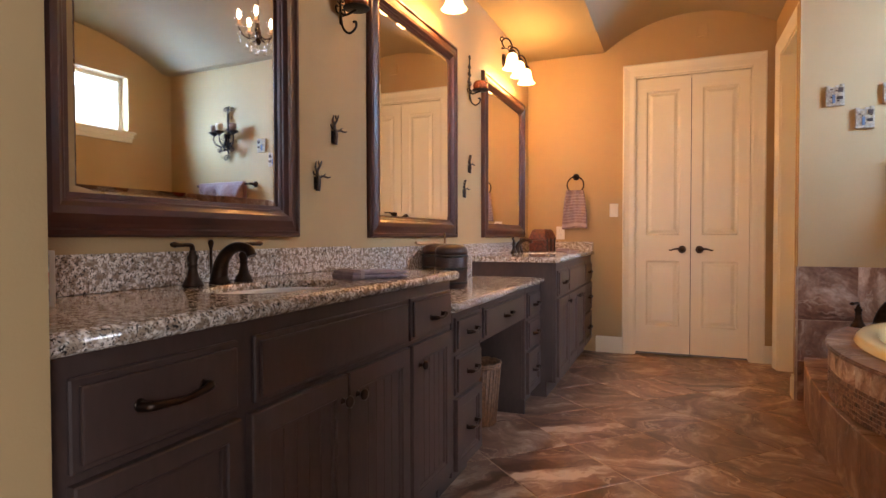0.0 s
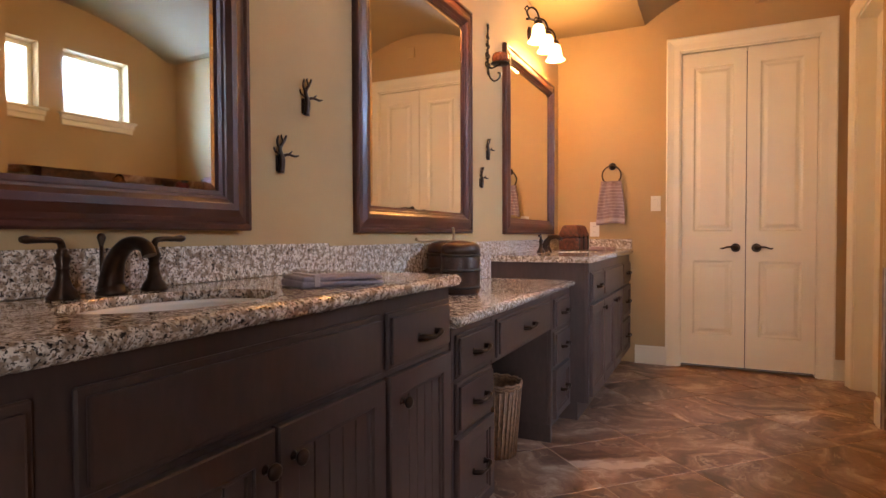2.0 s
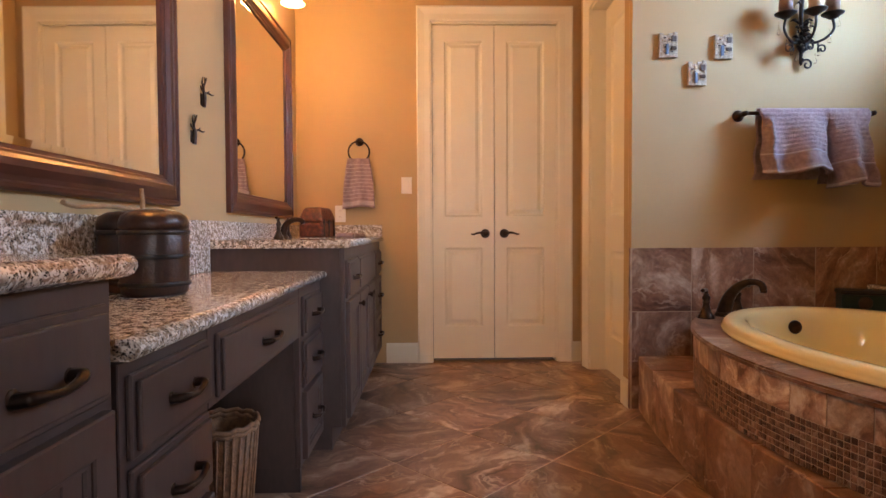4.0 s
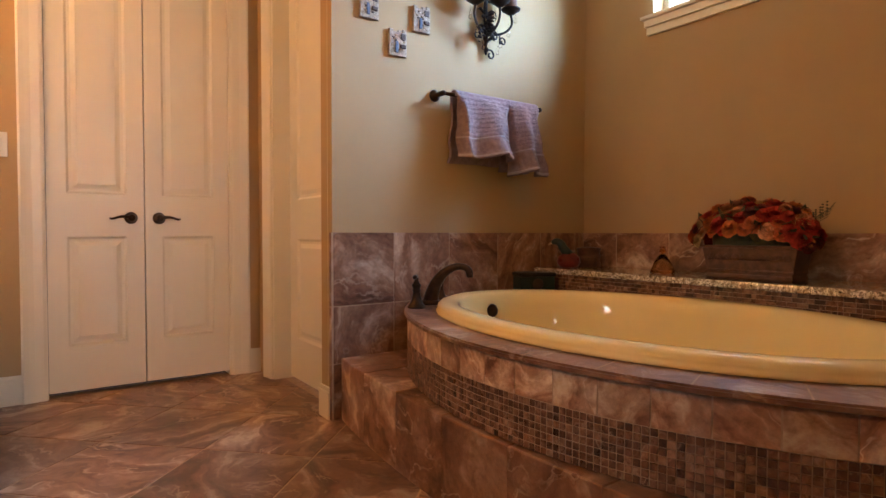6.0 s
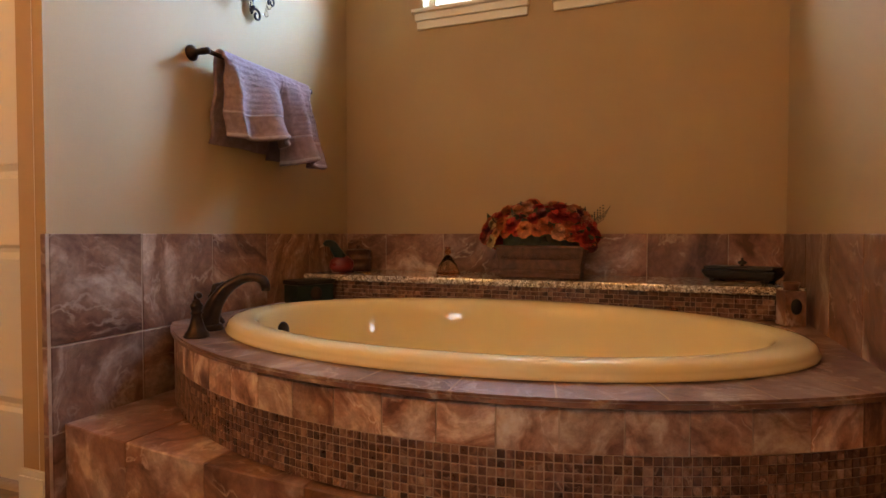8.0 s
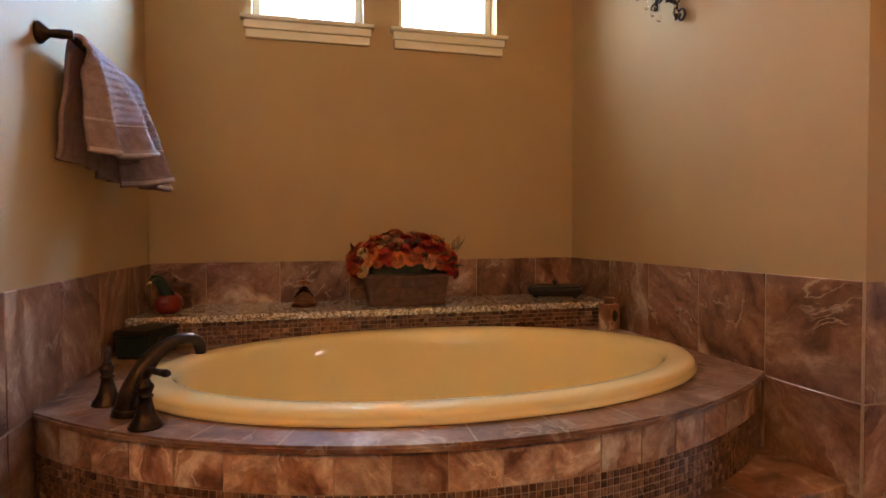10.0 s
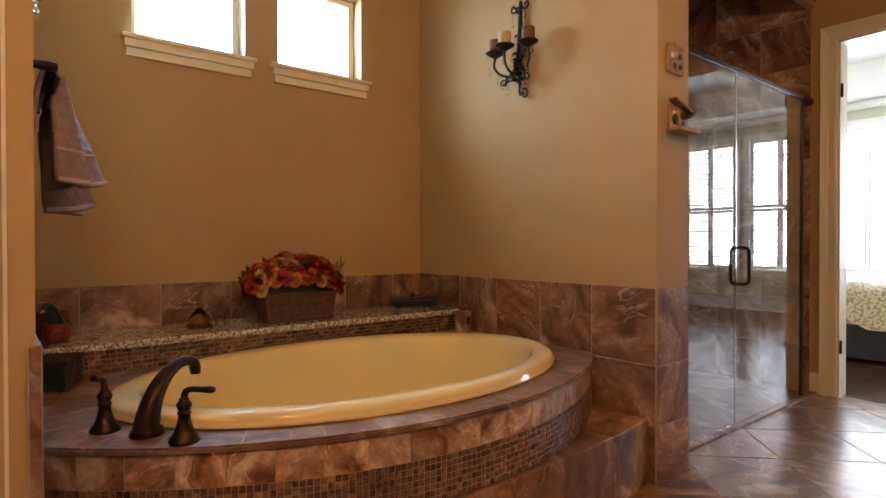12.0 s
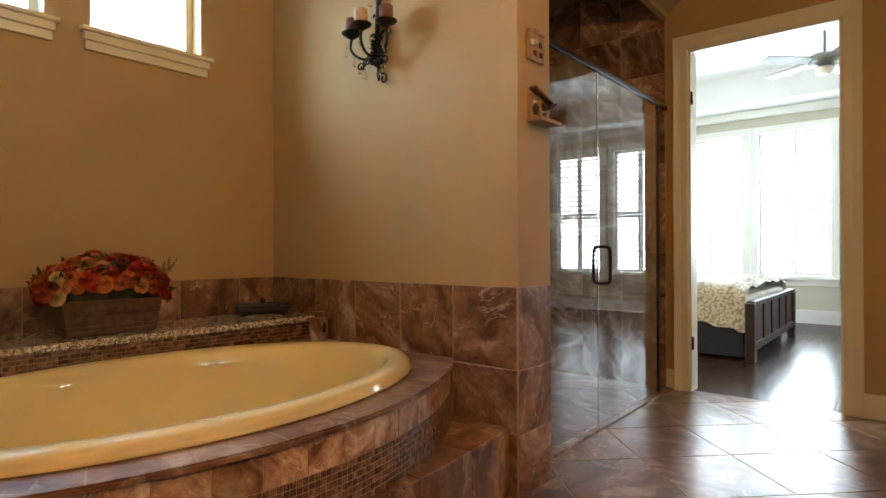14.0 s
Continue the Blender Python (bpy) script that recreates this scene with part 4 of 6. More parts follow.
def vanity_light(yc, z):
    f = thing("vanity_light", "bronze scrolled bar light with three glowing glass bell shades", "wall light", "vanity lights", (XV, yc, z + 0.10))
    o = Matrix.Translation((-XV, -yc, -(z + 0.10)))
    b = moved(lathe([(0, 0.022), (0.03, 0.020), (0.055, 0.012), (0.062, 0.0), (0, 0)], 24), pose(XV, yc, z + 0.08, 0, 90))
    part("wall_plate", moved(b, o), BRONZE, f)
    b = tube([(XV + 0.06, yc - 0.26, z + 0.10), (XV + 0.07, yc - 0.12, z + 0.135), (XV + 0.07, yc, z + 0.115), (XV + 0.07, yc + 0.12, z + 0.135), (XV + 0.06, yc + 0.26, z + 0.10)], 0.008, 8)
    tube([(XV, yc, z + 0.08), (XV + 0.07, yc, z + 0.115)], 0.009, 8, bm=b, smooth=1)
    part("bar", moved(b, o), BRONZE, f)
    for dy in (-0.225, 0, 0.225):
        y = yc + dy
        x = XV + 0.13
        b = tube([(XV + 0.07, y, z + 0.11), (XV + 0.05, y, z + 0.16), (XV + 0.075, y, z + 0.185), (XV + 0.11, y, z + 0.165), (x, y, z + 0.12), (x, y, z + 0.085)], 0.0065, 8)
        tube([(XV + 0.05, y, z + 0.16), (XV + 0.035, y, z + 0.185), (XV + 0.05, y, z + 0.20), (XV + 0.06, y, z + 0.188)], 0.005, 6, bm=b)
        lathe([(0, 0.092), (0.020, 0.090), (0.027, 0.080), (0.027, 0.062), (0, 0.060)], 18, bm=b, centre=(x, y, z))
        part("arm", moved(b, o), BRONZE, f)
        s = lathe([(0.022, 0.062), (0.034, 0.052), (0.042, 0.030), (0.046, 0.0), (0.055, -0.030), (0.070, -0.052), (0.074, -0.056), (0.070, -0.054), (0.052, -0.028), (0.043, 0.0), (0.039, 0.028), (0.031, 0.048), (0.020, 0.058)], 28, centre=(x, y, z))
        p = part("shade", moved(s, o), SHADE, f, "glowing frosted glass bell shade")
        p.visible_shadow = False
    return f


vanity_light(2.87, 2.40)
vanity_light(4.56, 2.40)


def twig_hook(y, z, h, flip=1):
    t = thing("twig_hook", "small dark bronze branch-shaped wall hook", "wall hook", "branch hooks on the vanity wall", (XV, y, z))
    b = tube([(0.012, 0, 0), (0.014, 0.003 * flip, h * 0.35), (0.012, -0.003 * flip, h * 0.62), (0.014, 0.010 * flip, h * 0.85), (0.015, 0.016 * flip, h)], [0.0085, 0.0075, 0.0055, 0.0035, 0.0025], 8)
    tube([(0.013, 0, h * 0.42), (0.018, 0.018 * flip, h * 0.50), (0.026, 0.034 * flip, h * 0.47), (0.030, 0.044 * flip, h * 0.50)], [0.005, 0.0042, 0.0036, 0.002], 7, bm=b)
    tube([(0.018, 0.020 * flip, h * 0.50), (0.020, 0.030 * flip, h * 0.60)], [0.0032, 0.002], 6, bm=b, smooth=1)
    tube([(0.012, -0.002 * flip, h * 0.60), (0.013, -0.012 * flip, h * 0.76), (0.015, -0.010 * flip, h * 0.95)], [0.004, 0.0035, 0.002], 7, bm=b)
    tube([(0.012, -0.003 * flip, h * 0.48), (0.012, -0.018 * flip, h * 0.54), (0.012, -0.022 * flip, h * 0.64)], [0.0038, 0.003, 0.002], 7, bm=b)
    tube([(0.014, 0.008 * flip, h * 0.80), (0.016, -0.001 * flip, h * 0.92), (0.016, 0.0, h * 0.98)], [0.003, 0.0025, 0.0018], 6, bm=b)
    part("branch", b, BRONZE, t)
    part("back_plate", box(0, 0.006, -0.008, 0.008, 0.005, 0.05, 0.002), BRONZE, t)
    t.scale = (1.0, 1.4, 1.1)
    return t


twig_hook(1.925, 1.232, 0.108)
twig_hook(2.048, 1.431, 0.110)
twig_hook(3.697, 1.482, 0.115)
twig_hook(3.592, 1.310, 0.110)


def spiral(c, r, turns, start, axis_u, axis_v, n=14):
    c, u, v = Vector(c), Vector(axis_u), Vector(axis_v)
    return [c + (u * math.cos(start + turns * 6.283 * k / n) + v * math.sin(start + turns * 6.283 * k / n)) * r * (1 - 0.75 * k / n) for k in range(n + 1)]


def candle_bracket(y, z):
    c = thing("candle_bracket", "scrolled iron wall bracket with a copper mosaic candle cup", "candle holder", "candle brackets by the mirrors", (XV, y, z))
    b = tube([(0.008, 0, -0.02), (0.008, 0, 0.26)], 0.005, 6, smooth=1)
    for k, zz in enumerate((0.04, 0.095, 0.15, 0.20)):
        r = 0.028 - 0.004 * k
        for s in (-1, 1):
            tube([(0.008, p.y, p.z) for p in spiral((0, s * r * 0.75, zz), r, 1.1, 1.6 if s > 0 else 1.54, (0, s, 0), (0, 0, 1))], 0.0038, 6, bm=b, smooth=2)
    tube([(0.008, p.y, p.z) for p in spiral((0, 0, 0.262), 0.018, 1.2, 4.7, (0, 1, 0), (0, 0, 1))], 0.0038, 6, bm=b, smooth=2)
    part("scroll_back", b, IRON, c)
    b = tube([(0.010, 0, 0.03), (0.03, 0, 0.015), (0.06, 0, 0.022), (0.085, 0, 0.03)], 0.005, 8)
    tube([(0.010, 0, 0.02), (0.02, 0, -0.035), (0.05, 0, -0.062), (0.08, 0, -0.045), (0.082, 0, -0.02), (0.068, 0, -0.018)], 0.005, 8, bm=b)
    lathe([(0, 0.030), (0.052, 0.032), (0.056, 0.036), (0.052, 0.038), (0, 0.036)], 24, bm=b, centre=(0.085, 0, 0))
    part("arm", b, IRON, c)
    part("candle_cup", lathe([(0, 0.036), (0.040, 0.037), (0.048, 0.05), (0.049, 0.068), (0.043, 0.088), (0.033, 0.095), (0.028, 0.092), (0, 0.085)], 28, centre=(0.085, 0, 0)), COPPER, c, "copper mosaic glass candle cup")
    return c


candle_bracket(2.10, 1.955)
candle_bracket(3.70, 2.00)


def faucet(cx, cy, gap, s=1.0, mirror=1):
    """A widespread basin mixer that faces +x; two lever handles stand beside the arched spout."""
    f = thing("sink_faucet", "oil-rubbed bronze widespread faucet with two lever handles", "faucet", "sink faucets", (cx, cy, ZC))
    b = lathe([(0, 0), (0.030, 0), (0.031, 0.006), (0.026, 0.012), (0.022, 0.022)], 20)
    tube([(-0.004, 0, 0.010), (0.002, 0, 0.045), (0.016, 0, 0.076), (0.044, 0, 0.100), (0.078, 0, 0.107), (0.106, 0, 0.099), (0.116, 0, 0.082)], [0.026, 0.022, 0.0185, 0.016, 0.014, 0.0135, 0.014], 16, bm=b)
    part("spout", b, BRONZE, f)
    b = tube([(-0.032, 0, 0.0), (-0.032, 0, 0.10)], 0.004, 8, smooth=1)
    lathe([(0, 0.128), (0.006, 0.126), (0.009, 0.118), (0.006, 0.108), (0.004, 0.10)], 14, bm=b, centre=(-0.032, 0, 0))
    part("lift_rod", b, BRONZE, f)
    for k in (-1, 1):
        b = lathe([(0, 0), (0.028, 0), (0.029, 0.005), (0.025, 0.010), (0.025, 0.013), (0.016, 0.026), (0.0115, 0.046), (0.0105, 0.056), (0.013, 0.058), (0.013, 0.061), (0.0105, 0.064), (0.015, 0.078), (0.014, 0.083), (0.009, 0.090), (0.010, 0.093), (0.007, 0.099), (0, 0.101)], 20, centre=(0, k * gap, 0))
        tube([(0, k * gap, 0.096), (0.001, k * (gap + 0.004), 0.110), (0.003, k * (gap + 0.018), 0.114), (0.005, k * (gap + 0.045), 0.114), (0.006, k * (gap + 0.066), 0.115), (0.006, k * (gap + 0.076), 0.115)], [0.007, 0.007, 0.006, 0.006, 0.0085, 0.005], 10, bm=b)
        part("handle", b, BRONZE, f)
    return f


faucet(-1.165, 1.325, 0.098)
faucet(-1.135, 4.53, 0.098)


def folded_cloth(name, label, at, rz, l, w, layers, material, band=None):
    t = thing(name, label, "towel", at=at, rz=rz)
    b = bmesh.new()
    for k in range(layers):
        z0, z1 = k * 0.013 + 0.0005, k * 0.013 + 0.0135
        q = box(-l / 2 + 0.004 * k, l / 2 - 0.003 * k, -w / 2, w / 2 - 0.003 * k, z0, z1, 0.006, seg=3)
        for v in q.verts:
            v.co.z += 0.004 * math.sin(9 * v.co.x / l + k) * (v.co.z > z0 + 0.004)
        merge(q, b)
    part("folds", b, material, t, smooth=True)
    part("stripe", box(-l / 2 + 0.03, -l / 2 + 0.045, -w / 2 - 0.001, w / 2 + 0.0005, 0.002, layers * 0.013 + 0.0045, 0.002), TERRYBAND, t)
    return t


LAVENDER = mat("lavender_cotton", (0.36, 0.30, 0.33), (0.28, 0.23, 0.26), 60, 0.95, bump=0.8, bscale=400)
folded_cloth("folded_towel", "folded lavender-grey hand towel on the granite counter", (-0.885, 1.70, ZC), 62, 0.215, 0.13, 2, LAVENDER)
folded_cloth("folded_towel", "folded mauve washcloth beside the far sink", (-0.83, 5.10, ZC), 70, 0.20, 0.12, 2, TERRY)

# patterned tissue box
t = thing("tissue_box", "white tissue box with red square pattern", "tissue box", at=(-1.12, 0.725, ZC))
part("carton", box(-0.06, 0.06, -0.065, 0.065, 0, 0.11, 0.003), PLATE, t)
REDINK = mat("red_print", (0.42, 0.05, 0.03), None, 30, 0.6)
for i in range(3):
    for j in range(3):
        b = box(0.060, 0.0606, -0.052 + 0.04 * i, -0.028 + 0.04 * i, 0.012 + 0.033 * j, 0.036 + 0.033 * j)
        part("printed_square", b, REDINK if (i + j) % 2 else BLUE, t)
        part("printed_square", box(-0.052 + 0.04 * i, -0.028 + 0.04 * i, 0.065, 0.0656, 0.012 + 0.033 * j, 0.036 + 0.033 * j), REDINK if (i + j) % 2 else BLUE, t)

# tooled double canister with a stick handle
t = thing("leather_canister", "dark tooled leather double canister with a stick handle", "canister", at=(-1.09, 2.86, 0.786), rz=48)
for k in (-1, 1):
    squash = Matrix.Translation((0, k * 0.069, 0)) @ Matrix.Diagonal((1.08, 1.0, 1, 1))
    part("barrel", moved(lathe([(0, 0), (0.060, 0), (0.066, 0.008), (0.068, 0.03), (0.0685, 0.09), (0.068, 0.150), (0.065, 0.158), (0, 0.158)], 32), squash), LEATHER, t)
    part("lid", moved(lathe([(0.064, 0.158), (0.069, 0.162), (0.0695, 0.176), (0.064, 0.192), (0.048, 0.203), (0.020, 0.208), (0, 0.209)], 32), squash), LEATHER, t)
    for zz in (0.022, 0.088, 0.146):
        part("strap", moved(lathe([(0.066, zz), (0.0715, zz + 0.001), (0.0715, zz + 0.011), (0.066, zz + 0.012)], 32), squash), BLACKP, t)
b = tube([(0, 0, 0.195), (0.004, 0.002, 0.225), (0, 0, 0.262)], [0.008, 0.006, 0.005], 8)
tube([(0.002, 0.0, 0.205), (-0.085, -0.05, 0.212), (-0.165, -0.10, 0.208), (-0.195, -0.12, 0.216)], [0.006, 0.005, 0.005, 0.006], 8, bm=b)
part("stick_handle", b, TANP, t)
t.scale = (1.16, 1.16, 1.10)

# domed wicker box on the far counter
t = thing("wicker_box", "red-brown domed wicker box with dark bands", "box", at=(-1.06, 5.13, ZC), rz=-15)
b = box(-0.085, 0.085, -0.105, 0.105, 0, 0.10, 0.02, seg=3)
part("body", b, REDWICKER, t, smooth=True)
b = box(-0.088, 0.088, -0.108, 0.108, 0.10, 0.20, 0.02, seg=3)
for v in b.verts:
    u = max(0.0, (v.co.z - 0.10) / 0.10)
    v.co.y *= 1 - 0.35 * u * u
    v.co.x *= 1 - 0.35 * u * u
part("lid", b, REDWICKER, t, smooth=True)
for yy in (-0.075, 0.0, 0.075):
    part("band", box(0.082, 0.090, yy - 0.008, yy + 0.008, 0.005, 0.12, 0.003), BLACKP, t)

# wicker waste basket in the knee space
t = thing("waste_basket", "tan woven wicker waste basket in the knee space", "waste basket", at=(-0.975, 3.085, 0))
t.scale = (0.94, 0.94, 1.17)
part("basket", lathe([(0, 0.004), (0.098, 0.004), (0.100, 0.02), (0.128, 0.285), (0.122, 0.285), (0.095, 0.02), (0, 0.018)], 36), WICKER, t)
b = bmesh.new()
for k in range(2):
    tube([((0.127 + 0.004 * k) * math.cos(a), (0.127 + 0.004 * k) * math.sin(a), 0.283 + 0.012 * k + 0.004 * math.sin(a * 14)) for a in [6.2832 * q / 40 for q in range(41)]], 0.008, 6, bm=b, smooth=1)
part("rim", b, WICKER, t)
for k in range(32):
    a = 6.2832 * k / 32
    part("rib", tube([(0.102 * math.cos(a), 0.102 * math.sin(a), 0.004), (0.130 * math.cos(a + 0.12), 0.130 * math.sin(a + 0.12), 0.28)], 0.004, 5, smooth=1), WICKER, t)

# ---- closet wall fittings ----


def towel_drape(w, h, thick, seed, flare=0.0, folds=3, gather=0.0, lean=0.0):
    """A hanging towel: front sheet with soft folds, top at z 0, centred on y 0, front towards +x."""
    b = bmesh.new()
    nu, nv = 26, 26
    rows = {}
    for side in (0, 1):
        for i in range(nu + 1):
            for j in range(nv + 1):
                u, v = i / nu - 0.5, j / nv
                ww = w * (1 - gather * (1 - v) ** 2 + flare * v)
                x = 0.014 * math.sin(folds * 6.283 * u + seed + 0.8 * v) * (0.3 + v) + 0.004 * math.sin(15 * u + 6 * v + seed) + lean * v
                z = -h * v + 0.008 * math.sin(5 * u + seed) * v
                rows[side, i, j] = b.verts.new((x + (thick if side == 0 else 0), u * ww, z))
    for side in (0, 1):
        for i in range(nu):
            for j in range(nv):
                f = b.faces.new((rows[side, i, j], rows[side, i + 1, j], rows[side, i + 1, j + 1], rows[side, i, j + 1]))
                f.smooth = True
    for i in range(nu):
        b.faces.new((rows[0, i, 0], rows[0, i + 1, 0], rows[1, i + 1, 0], rows[1, i, 0]))
        b.faces.new((rows[0, i, nv], rows[0, i + 1, nv], rows[1, i + 1, nv], rows[1, i, nv]))
    for j in range(nv):
        b.faces.new((rows[0, 0, j], rows[0, 0, j + 1], rows[1, 0, j + 1], rows[1, 0, j]))
        b.faces.new((rows[0, nu, j], rows[0, nu, j + 1], rows[1, nu, j + 1], rows[1, nu, j]))
    bmesh.ops.recalc_face_normals(b, faces=b.faces)
    return b


def towel_bands(w, h, thick, seed, flare, folds, gather, zs, lean=0.0):
    """Raised woven stripes that follow the towel's face."""
    b = bmesh.new()
    nu = 26
    for v, hh in zs:
        rows = []
        for vv in (v, v + hh / h):
            row = []
            for i in range(nu + 1):
                u = i / nu - 0.5
                ww = w * (1 - gather * (1 - vv) ** 2 + flare * vv)
                x = 0.014 * math.sin(folds * 6.283 * u + seed + 0.8 * vv) * (0.3 + vv) + 0.004 * math.sin(15 * u + 6 * vv + seed) + lean * vv
                row.append(b.verts.new((x + thick + 0.0015, u * ww, -h * vv + 0.008 * math.sin(5 * u + seed) * vv)))
            rows.append(row)
        for i in range(nu):
            f = b.faces.new((rows[0][i], rows[0][i + 1], rows[1][i + 1], rows[1][i]))
            f.smooth = True
    return b


RINGC = (-0.803, YD, 1.60)
t = thing("towel_ring", "dark bronze towel ring on the closet wall", "towel ring", at=RINGC)
part("wall_mount", moved(lathe([(0, 0.05), (0.012, 0.05), (0.014, 0.02), (0.028, 0.012), (0.031, 0.0), (0, 0)], 24), pose(0, 0, 0, 90)), BRONZE, t)
part("ring", tube([(0.075 * math.sin(a), -0.045, -0.075 + 0.075 * math.cos(a)) for a in [6.2832 * k / 28 for k in range(29)]], 0.006, 8, smooth=1), BRONZE, t)
t = thing("hand_towel", "mauve ribbed hand towel hanging from the ring", "towel", at=(RINGC[0], YD - 0.052, 1.475), rz=-90)
part("cloth", towel_drape(0.215, 0.35, 0.02, 1.0, 0.06, 2, 0.28), TERRY, t)
part("woven_stripes", towel_bands(0.215, 0.35, 0.02, 1.0, 0.06, 2, 0.28, [(0.12 + 0.075 * k, 0.004) for k in range(10)]), TERRYBAND, t)
part("border", towel_bands(0.215, 0.35, 0.021, 1.0, 0.06, 2, 0.28, [(0.87, 0.03)]), TERRYBAND, t)


def wall_plate(name, label, cat, at, rocker):
    t = thing(name, label, cat, at=at)
    part("cover", box(-0.038, 0.038, -0.006, 0, -0.06, 0.06, 0.003), PLATE, t)
    if rocker:
        part("rocker", box(-0.017, 0.017, -0.010, -0.005, -0.033, 0.033, 0.002), PLATE, t)
    else:
        for k in (-1, 1):
            s = part("socket", box(-0.015, 0.015, -0.008, -0.005, k * 0.022 - 0.014, k * 0.022 + 0.014, 0.002), PLATE, t)
            for q in (-0.006, 0.006):
                part("slot", box(q - 0.0012, q + 0.0012, -0.0084, -0.0078, k * 0.022 - 0.004, k * 0.022 + 0.006), DARKP, s)


wall_plate("light_switch", "white rocker light switch beside the casing", "light switch", (-0.466, YD, 1.288), True)
wall_plate("wall_outlet", "white outlet above the counter splash", "outlet", (-0.945, YD, 1.085), False)
t = thing("wall_sensor", "pale blank cover plate under the vault", "cover plate", at=(0.25, YD, 2.80))
part("cover", box(-0.042, 0.042, -0.022, 0, -0.055, 0.055, 0.008, seg=3), WALL, t)

# ---- walls at the tub ----


def house_plaque(at, rz, w, h, seed, group="small house plaques"):
    """A small cast plaque of a house front: raised stones, a door, windows and a stepped roofline; faces -y before the turn."""
    rnd = random.Random(seed)
    t = thing("house_plaque", "small painted plaster plaque of a house front with a blue door", "wall plaque", group, at, rz)
    b = box(-w / 2, w / 2, -0.016, 0, -h / 2, h / 2 - 0.012, 0.003)
    for k in range(4):
        x = -w / 2 + w * k / 4
        if k != 1:
            box(x + 0.002, x + w / 4 - 0.002, -0.016, -0.002, h / 2 - 0.014, h / 2 - 0.002 + 0.006 * (k % 2), 0.002, bm=b)
    part("slab", b, PLASTER, t)
    for k in range(24):
        x, z = rnd.uniform(-w / 2 + 0.008, w / 2 - 0.02), rnd.uniform(-h / 2 + 0.005, h / 2 - 0.03)
        part("stone", box(x, x + rnd.uniform(0.008, 0.014), -0.020, -0.015, z, z + 0.007, 0.002), [PLASTER, DARKP, WAXPALE, TANP][k % 4], t)
    part("blue_door", box(-w * 0.18, w * 0.0, -0.022, -0.014, -h * 0.38, h * 0.04, 0.004), BLUE, t)
    part("window", box(w * 0.14, w * 0.40, -0.021, -0.014, h * 0.14, h * 0.36, 0.002), DARKP, t)
    part("awning", box(w * 0.10, w * 0.40, -0.026, -0.014, -h * 0.20, -h * 0.06, 0.004), DARKP, t)
    return t


house_plaque((0.958, YT, 1.923), 0, 0.098, 0.128, 1)
house_plaque((1.112, YT, 1.775), 0, 0.098, 0.128, 2)
house_plaque((1.250, YT, 1.916), 0, 0.098, 0.128, 3)


